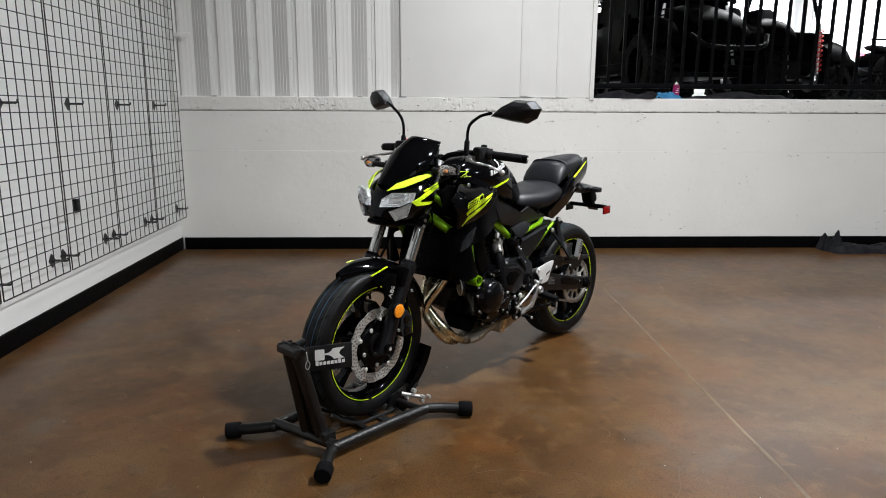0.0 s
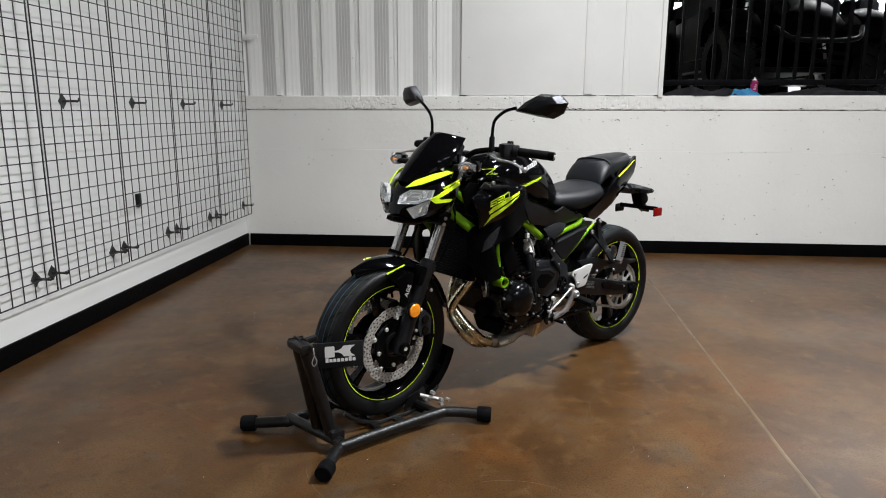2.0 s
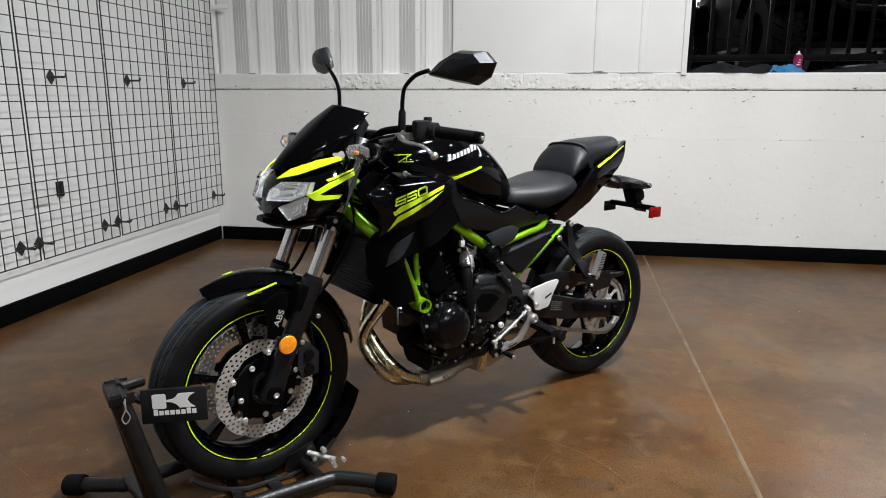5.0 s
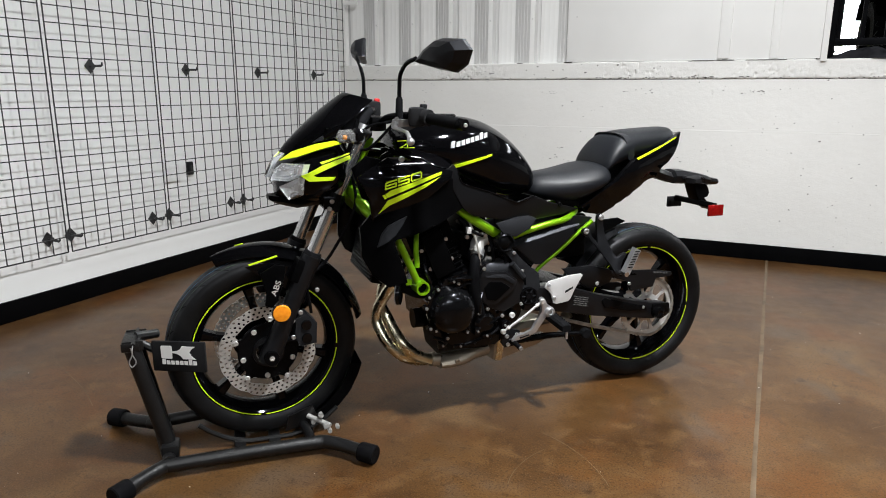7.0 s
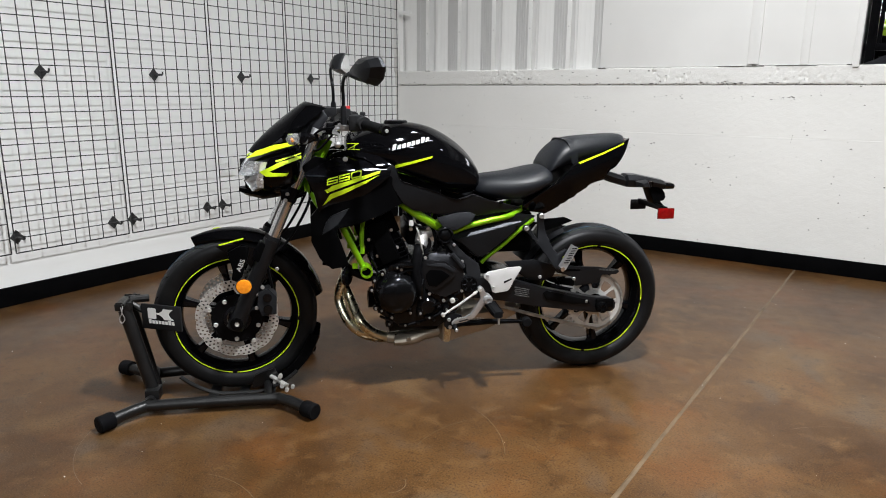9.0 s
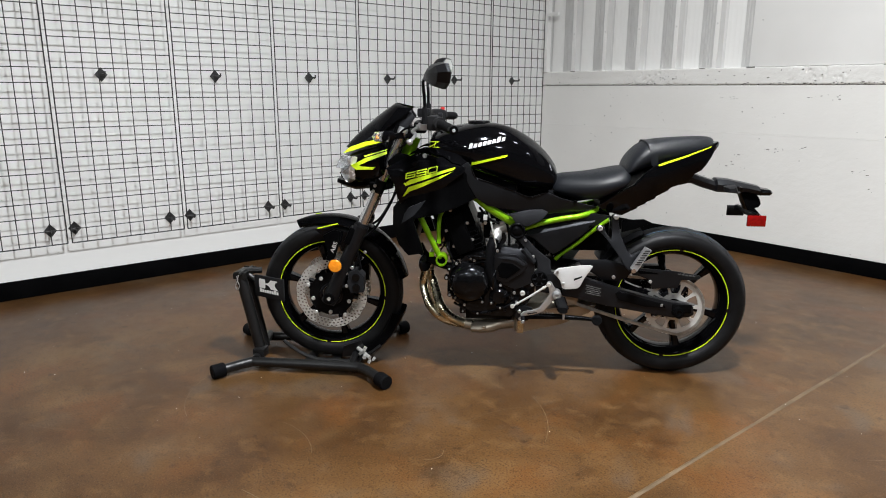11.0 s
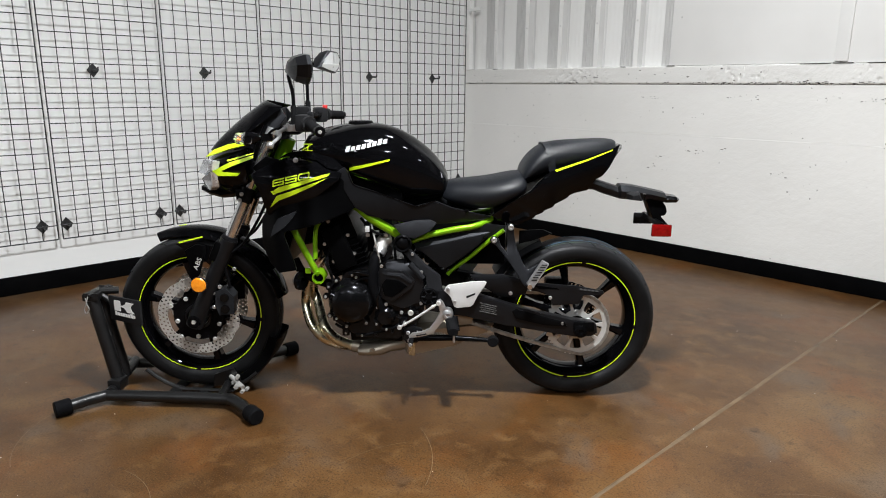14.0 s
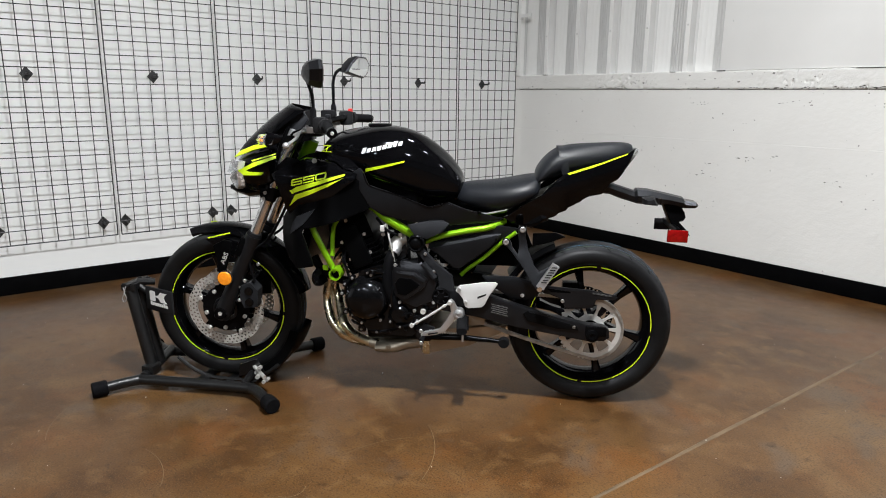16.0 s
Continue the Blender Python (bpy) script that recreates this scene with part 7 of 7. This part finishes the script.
add("cover_facet", sheet([(0.700, 0.492), (0.655, 0.488), (0.622, 0.466), (0.676, 0.424), (0.706, 0.430), (0.716, 0.468)], lambda x_, z_: 0.1815 - 0.5 * max(0, x_ - 0.70), 0.009, 0.02, 1), M_MATTE, sc, "recess-black facet", sharp=30)
for x, z in ((0.715, 0.535), (0.575, 0.515), (0.70, 0.395), (0.575, 0.40), (0.645, 0.365)):
    bolt((x, 0.166, z), 0.0065, sc)
add("clutch_cover", lathe([(-0.145, 0.095), (-0.175, 0.092), (-0.190, 0.070), (-0.192, 0.0)], (0.690, 0, 0.390), "Y", 36), M_CASE, eng)
TILT = Matrix.Translation((0.830, 0, 0.50)) @ Matrix.Rotation(radians(22), 4, "Y") @ Matrix.Translation((-0.830, 0, -0.50))
cyl = add("cylinder_block", box((0.830, 0, 0.555), (0.135, 0.235, 0.115), None, 0.012), M_MATTE, eng, "black twin cylinder block", m=TILT)
for k in range(5):
    add("cylinder_fin", box((0.830, 0, 0.515 + 0.018 * k), (0.150, 0.250, 0.005), None, 0.0015), M_MATTE, cyl, m=TILT)
add("cylinder_head", loft([[(0.830 + x * sc_, y * sc_, z) for x, y in ((-0.075, -0.125), (0.075, -0.125), (0.075, 0.125), (-0.075, 0.125))] for z, sc_ in ((0.615, 1.0), (0.680, 1.0), (0.715, 0.93), (0.735, 0.80))]), M_MATTE, eng, "black cylinder head", m=TILT)
for y in (0.128,):
    for x, z in ((0.785, 0.63), (0.875, 0.63), (0.83, 0.70), (0.79, 0.56), (0.87, 0.56)):
        b = lathe([(0, 0.0065), (0.005, 0.006), (0.005, 0.0)], (x, y, z), "Y", 10)
        add("head_bolt", b, M_ALLOY, cyl, m=TILT)
add("cam_chain_cover", box((0.830, 0.135, 0.60), (0.075, 0.03, 0.16), None, 0.012), M_MATTE, eng, m=TILT)
add("water_pump", lathe([(0.130, 0.040), (0.160, 0.038), (0.172, 0.025), (0.174, 0.0)], (0.705, 0, 0.345), "Y", 24), M_CASE, eng)
add("intake_housing", box((0.722, 0, 0.690), (0.085, 0.200, 0.120), None, 0.014), M_MATTE, eng, "matte black intake housing")
add("intake_housing", box((0.748, 0, 0.610), (0.050, 0.210, 0.080), None, 0.010), M_MATTE, eng)
# intake side: throttle bodies, starter, breather and water hose
add("throttle_body", tube([(0.760, 0.060, 0.660), (0.690, 0.060, 0.690)], 0.026, None, 18), M_DARK, eng, "dark throttle body")
add("throttle_body", tube([(0.760, -0.060, 0.660), (0.690, -0.060, 0.690)], 0.026, None, 18), M_DARK, eng)
add("starter_motor", tube([(0.715, -0.02, 0.575), (0.715, 0.110, 0.575)], 0.034, None, 20), M_DARK, eng, "black starter motor")
add("water_hose", tube(spline([(0.715, 0.150, 0.360), (0.745, 0.162, 0.455), (0.742, 0.150, 0.540), (0.720, 0.120, 0.590)], 6), 0.019, None, 14), M_HOSE, eng, "black coolant hose")
add("hose_clip", tube([(0.728, 0.135, 0.572), (0.718, 0.122, 0.590)], 0.0225, None, 16), M_ALLOY, eng)
add("elbow", tube(spline([(0.725, 0.125, 0.585), (0.715, 0.112, 0.612), (0.690, 0.10, 0.622)], 5), 0.024, None, 14), M_DISC, eng, "cast alloy water elbow")
add("fuel_pipe", tube(spline([(0.690, 0.10, 0.660), (0.672, 0.13, 0.60), (0.668, 0.14, 0.52), (0.680, 0.14, 0.48)], 6), 0.005, None, 8), M_HOSE, eng)
for k, pts in enumerate((((0.79, 0.13, 0.70), (0.75, 0.15, 0.66), (0.71, 0.14, 0.64)), ((0.86, 0.12, 0.50), (0.84, 0.16, 0.47), (0.77, 0.165, 0.49), (0.74, 0.165, 0.47)), ((0.62, 0.12, 0.35), (0.66, 0.155, 0.31), (0.72, 0.15, 0.285), (0.78, 0.15, 0.27)), ((0.90, 0.10, 0.60), (0.91, 0.14, 0.54), (0.885, 0.15, 0.46)), ((0.655, 0.13, 0.60), (0.63, 0.15, 0.56), (0.64, 0.15, 0.52)))):
    add("wiring", tube(spline(pts, 6), 0.005, None, 8), M_HOSE, eng)
add("plug_cap", box((0.735, 0.135, 0.650), (0.020, 0.016, 0.014), None, 0.003), M_HEEL, eng, "pale connector")
for x, z in ((0.66, 0.345), (0.68, 0.285), (0.74, 0.275), (0.845, 0.285), (0.885, 0.36), (0.61, 0.33), (0.59, 0.36), (0.865, 0.445)):
    bolt((x, 0.150, z), 0.006, eng, M_DARK)
add("oil_filter", lathe([(0.0, 0.0), (0.0, 0.034), (-0.05, 0.034), (-0.06, 0.03)], (0.920, 0.03, 0.345), "X", 24), M_MATTE, eng)
add("horn", lathe([(0.125, 0.012), (0.128, 0.034), (0.138, 0.036), (0.142, 0.030), (0.140, 0.010), (0.144, 0.0)], (0, 0, 0), "Y", 28), M_CASE, bike, "black round horn", m=Matrix.Translation((0.974, 0.166, 0.474)) @ Matrix.Rotation(radians(-120), 4, "Z") @ Matrix.Translation((0, -0.1, 0)))
add("horn_rim", lathe([(0.139, 0.0355), (0.1425, 0.0335), (0.1425, 0.030), (0.139, 0.0355)], (0, 0, 0), "Y", 28), M_ALLOY, bike, m=Matrix.Translation((0.974, 0.166, 0.474)) @ Matrix.Rotation(radians(-120), 4, "Z") @ Matrix.Translation((0, -0.1, 0)))
rad = add("radiator", box((1.045, 0, 0.640), (0.035, 0.290, 0.260), None, 0.006), M_MATTE, bike, "black radiator behind the front wheel", m=Matrix.Translation((1.045, 0, 0.64)) @ Matrix.Rotation(radians(-14), 4, "Y") @ Matrix.Translation((-1.045, 0, -0.64)))
for k in range(24):
    add("radiator_fin", box((1.064, 0, 0.522 + 0.0103 * k), (0.004, 0.262, 0.003)), M_MATTE, rad, m=Matrix.Translation((1.045, 0, 0.64)) @ Matrix.Rotation(radians(-14), 4, "Y") @ Matrix.Translation((-1.045, 0, -0.64)))
add("radiator_hose", tube(spline([(1.03, 0.12, 0.545), (1.0, 0.13, 0.50), (0.93, 0.12, 0.46), (0.88, 0.13, 0.46)], 6), 0.016, None, 12), M_HOSE, bike)
add("airbox", box((0.82, 0, 0.80), (0.36, 0.22, 0.12), None, 0.03), M_MATTE, bike)
add("heat_guard", box((0.95, 0, 0.72), (0.24, 0.24, 0.05), None, 0.02), M_MATTE, bike)

# -- exhaust: twin headers, collector, short muffler under the engine --
RUNS = (
    ((0.900, 0.075, 0.600), (0.955, 0.048, 0.525), (0.996, 0.020, 0.457), (1.012, -0.006, 0.416), (1.027, -0.030, 0.370), (1.030, -0.036, 0.333), (1.021, -0.020, 0.296), (0.996, 0.006, 0.247), (0.950, 0.014, 0.203), (0.895, -0.010, 0.172), (0.845, -0.026, 0.160), (0.790, -0.030, 0.160)),
    ((0.900, -0.075, 0.600), (0.950, -0.068, 0.530), (0.990, -0.062, 0.458), (1.004, -0.062, 0.405), (1.004, -0.064, 0.372), (0.990, -0.056, 0.338), (0.969, -0.018, 0.284), (0.946, 0.016, 0.244), (0.907, 0.022, 0.206), (0.852, 0.016, 0.178), (0.790, 0.020, 0.168)),
)
for run in RUNS:
    hd = add("exhaust_header", tube(spline(run, 8), 0.0195, None, 18), M_PIPE, bike, "bronze-tinted stainless exhaust header")
    a, b = Vector(run[-2]), Vector(run[-1])
    add("pipe_clamp", tube([a.lerp(b, 0.1), a.lerp(b, 0.55)], 0.0235, None, 18), M_MUFF, hd)
cl = add("exhaust_collector", loft([[(x, w * math.cos(q), z + h * math.sin(q)) for q in (2 * math.pi * k / 20 for k in range(20))] for x, w, h, z in ((0.820, 0.056, 0.024, 0.164), (0.780, 0.066, 0.030, 0.168), (0.730, 0.068, 0.034, 0.177), (0.690, 0.060, 0.034, 0.190), (0.635, 0.060, 0.038, 0.202))]), M_MUFF, bike, "stainless exhaust collector")
bolt((0.765, 0.064, 0.178), 0.010, cl, M_MUFF)
mf = add("muffler", loft([[(x, y, z) for y, z in half([(0.0, z1), (w * 0.75, z1), (w, z1 - 0.02), (w * 0.96, (z0 + z1) / 2), (w * 0.80, z0), (0.0, z0 - 0.004)])] for x, w, z0, z1 in ((0.640, 0.060, 0.172, 0.260), (0.630, 0.088, 0.166, 0.280), (0.606, 0.094, 0.166, 0.290), (0.450, 0.092, 0.204, 0.302), (0.330, 0.084, 0.258, 0.314), (0.306, 0.070, 0.284, 0.308))]), M_MUFF, bike, "low dull stainless muffler under the engine", sharp=30)
add("muffler_seam", loft([[(x, y, z) for y, z in half([(0.0, 0.290), (0.072, 0.289), (0.096, 0.268), (0.093, 0.222), (0.077, 0.163), (0.0, 0.158)])] for x in (0.624, 0.600)]), M_PIPE, mf)
add("tail_pipe", tube([(0.42, -0.10, 0.24), (0.30, -0.135, 0.262)], 0.022, None, 16), M_MUFF, mf)

# small castings, clips and fasteners that crowd the engine's left side
for x, z, w, h, d in ((0.905, 0.455, 0.020, 0.026, 0.150), (0.895, 0.395, 0.018, 0.040, 0.150), (0.880, 0.335, 0.030, 0.020, 0.145), (0.770, 0.505, 0.040, 0.018, 0.152), (0.735, 0.320, 0.022, 0.030, 0.158), (0.700, 0.300, 0.034, 0.016, 0.155), (0.850, 0.275, 0.028, 0.024, 0.130), (0.790, 0.270, 0.050, 0.014, 0.140), (0.635, 0.330, 0.024, 0.030, 0.158), (0.605, 0.365, 0.020, 0.024, 0.160), (0.820, 0.500, 0.030, 0.014, 0.150)):
    cs = add("engine_boss", box((x, d, z), (w, 0.024, h), None, 0.005), M_CASE, eng)
    bolt((x, d + 0.012, z), 0.0042, cs, M_ALLOY)
for a, b in (((0.880, 0.158, 0.480), (0.905, 0.155, 0.415)), ((0.760, 0.168, 0.505), (0.815, 0.170, 0.512)), ((0.720, 0.165, 0.455), (0.728, 0.168, 0.380)), ((0.915, 0.140, 0.560), (0.895, 0.152, 0.500)), ((0.660, 0.162, 0.355), (0.700, 0.165, 0.330)), ((0.840, 0.150, 0.290), (0.885, 0.145, 0.310))):
    add("breather_pipe", tube(spline([a, (Vector(a) + Vector(b)) / 2 + Vector((0.006, 0.008, 0.004)), b], 5), 0.0055, None, 8), M_CASE, eng)
for x, z in ((0.765, 0.640), (0.700, 0.640), (0.735, 0.600)):
    add("hose_clip", lathe([(0.132, 0.007), (0.140, 0.007), (0.140, 0.0)], (x, 0, z), "Y", 8), M_ALLOY, eng)
add("sensor_plug", box((0.765, 0.150, 0.665), (0.016, 0.014, 0.022), None, 0.003), M_HEEL, eng, "pale sensor plug")
add("throttle_cable", tube(spline([(0.755, 0.130, 0.690), (0.742, 0.150, 0.640), (0.730, 0.155, 0.590), (0.722, 0.150, 0.545)], 6), 0.0035, None, 8), M_DISC, eng, "grey cable sheath")

# ---- wheel stand ----
# in the motorcycle's frame: two side bars with flared feet, cross bar, twin posts, wheel cradle and sign
M_HAMMER = mat("hammered_black_paint", (0.0032, 0.0032, 0.0036), (0.0065, 0.0065, 0.007), 0.30, 0.1, 30, 0.0012, 170, 0.5)
shader(M_HAMMER).inputs["Specular IOR Level"].default_value = 0.5
stand = thing("wheel_stand", "black hammered-steel motorcycle wheel stand with a small sign", "wheel stand", pose(0.920, 3.624, 0, 0, 0, -137.04))


def st(name, bm, material=M_HAMMER, parent=stand, label="", **kw):
    return part(name, bm, material, parent, label, **kw)


FEET = (
    ((1.838, 0.312), (1.742, 0.222), (1.680, 0.206), (1.320, 0.202), (1.240, 0.222), (1.140, 0.312)),
    ((1.905, -0.180), (1.800, -0.100), (1.740, -0.092), (1.370, -0.158), (1.280, -0.205), (1.178, -0.312)),
)
for line in FEET:
    pts = [(x, y, 0.030 if k in (0, 5) else 0.036) for k, (x, y) in enumerate(line)]
    bar = st("side_bar", tube(spline(pts, 7), 0.0205, None, 18), label="bent steel side bar")
    for e, i in ((0, 1), (5, 4)):
        a, b = Vector(pts[e]), Vector(pts[i])
        d0 = (b - a).normalized()
        st("rubber_foot", tube([a - d0 * 0.018, a - d0 * 0.014, a + d0 * 0.030, a + d0 * 0.036], [0.0265, 0.0295, 0.0295, 0.027], None, 20), M_RUBBER, bar, "black rubber end cap")
st("cross_bar", tube([(1.712, 0.205, 0.045), (1.770, -0.095, 0.045)], 0.019, None, 16))
st("rear_cross_bar", tube([(1.300, 0.205, 0.045), (1.345, -0.165, 0.045)], 0.014, None, 14))
for y0, y1 in ((0.135, 0.118), (0.062, 0.062)):
    st("post", tube([(1.715 + (0.135 - y0) * 0.19, y0, 0.05), (1.792, y1, 0.372)], 0.0235, None, 18, True, 1.0), label="leaning steel post")
st("post_web", plate([Vector((1.722, 0.125, 0.06)), Vector((1.737, 0.04, 0.06)), Vector((1.790, 0.05, 0.355)), Vector((1.788, 0.112, 0.355))], 0.006))
st("base_gusset", box((1.712, 0.150, 0.060), (0.050, 0.060, 0.040), None, 0.006))
hd = st("head_bracket", box((1.795, 0.082, 0.385), (0.050, 0.115, 0.026), None, 0.004), label="steel clevis on the posts")
st("clevis_plate", box((1.788, 0.135, 0.388), (0.056, 0.006, 0.030), None, 0.002), M_HAMMER, hd)
st("clevis_plate", box((1.788, 0.030, 0.388), (0.056, 0.006, 0.030), None, 0.002), M_HAMMER, hd)
st("pin", tube([(1.785, 0.015, 0.398), (1.785, 0.158, 0.398)], 0.006, None, 10), M_HAMMER, hd, "black hinge pin")
clip = spline([(1.785, 0.158, 0.398), (1.787, 0.166, 0.375), (1.779, 0.168, 0.352), (1.790, 0.170, 0.338), (1.797, 0.168, 0.352), (1.787, 0.168, 0.375), (1.790, 0.166, 0.395)], 6)
st("safety_clip", tube(clip, 0.0018, None, 6), M_ALLOY, hd, "bright wire safety clip")

# cradle that cups the front of the tyre and runs under it, with cross pads
ctr, rad_ = Vector((1.418, 0.016, 0.311)), 0.306
for s in (-1, 1):
    arc = [Vector((ctr.x + (rad_ + 0.004) * math.cos(radians(a)), s * 0.070 + 0.012, max(0.010, ctr.z + (rad_ + 0.004) * math.sin(radians(a))))) for a in range(-46, -141, -8)]
    st("cradle_rail", tube(arc, 0.008, None, 8), label="curved cradle rail")
cup = lathe([(-0.076, rad_ - 0.030), (-0.080, rad_ - 0.028), (-0.078, rad_ + 0.006), (-0.060, rad_ + 0.012), (0.060, rad_ + 0.012), (0.078, rad_ + 0.006), (0.080, rad_ - 0.028), (0.076, rad_ - 0.030), (0.072, rad_ + 0.003), (-0.072, rad_ + 0.003), (-0.076, rad_ - 0.030)], (ctr.x, 0.004, ctr.z), "Y", 18, None, (196, 242), True)
st("cradle_cup", cup, M_MATTE, label="black cup of the cradle behind the tyre")
for a in (-72, -92, -112, -128, -146):
    c = Vector((ctr.x + (rad_ + 0.006) * math.cos(radians(a)), 0.010, max(0.008, ctr.z + (rad_ + 0.006) * math.sin(radians(a)))))
    st("cradle_pad", box(c, (0.036, 0.230 if a > -120 else 0.14, 0.007), None, 0.003, Matrix.Rotation(radians(-(a + 90)), 4, "Y")), label="steel cross pad under the tyre")
for s, y in ((1, 0.088), (-1, -0.066)):
    st("side_plate", plate([Vector(q) for q in ((1.262, y, 0.05), (1.372, y, 0.028), (1.360, y + s * 0.01, 0.082), (1.285, y + s * 0.015, 0.112))], 0.005), label="cradle side plate")
st("head_arm", tube([(1.785, 0.082, 0.398), (1.728, 0.050, 0.392)], 0.014, None, 10))
# adjuster with bright bolts
ad = st("adjuster", tube([(1.235, 0.150, 0.058), (1.300, 0.095, 0.076)], 0.008, None, 12), M_DISC, label="bright steel adjuster with bolts")
for q, r in (((1.252, 0.170, 0.070), 0.012), ((1.262, 0.128, 0.088), 0.011), ((1.285, 0.110, 0.060), 0.010), ((1.238, 0.150, 0.042), 0.010), ((1.215, 0.165, 0.060), 0.009)):
    st("hex_bolt", lathe([(-0.009, 0.0), (-0.009, r * 0.75), (0.009, r * 0.75), (0.009, 0.0)], q, "Y", 6), M_DISC, ad)
# sign with the maker's mark as plain white shapes
A, B = Vector((1.742, 0.092, 0.0)), Vector((1.592, 0.156, 0.0))
side = (B - A).normalized()
nrm = Vector((0, 0, 1)).cross(side) * -1
SIGN = Matrix((( side.x, 0, nrm.x, (A.x + B.x) / 2), (side.y, 0, nrm.y, (A.y + B.y) / 2), (0, 1, nrm.z, 0.338), (0, 0, 0, 1)))
sg = st("sign", box((0, 0, 0), (0.163, 0.094, 0.010), None, 0.003), M_BLACKP, stand, "small black sign plate", m=SIGN)
for poly in (((-0.050, 0.034), (-0.053, 0.031), (-0.053, -0.003), (-0.050, -0.006), (-0.022, -0.006), (-0.019, -0.003), (-0.019, 0.031), (-0.022, 0.034)), ((-0.019, 0.0165), (-0.019, 0.0125), (-0.004, 0.010), (0.006, 0.004), (0.014, -0.006), (0.053, -0.006), (0.040, 0.004), (0.034, 0.0145), (0.040, 0.025), (0.053, 0.034), (0.012, 0.034), (0.006, 0.025), (-0.004, 0.019))):
    st("white_mark", plate([Vector((x, y, 0.0052)) for x, y in poly], 0.0012), M_WHITEP, sg, "white painted block", m=SIGN)
for k in range(8):
    st("white_bar", box((-0.046 + 0.0135 * k, -0.018 + (0.002 if k in (0, 6) else 0), 0.0055), (0.0105, 0.012 + (0.004 if k in (0, 6) else 0), 0.0012)), M_WHITEP, sg, "short white bar", m=SIGN)
st("sign_arm", tube([(1.785, 0.082, 0.385), (1.735, 0.085, 0.352)], 0.012, None, 10))
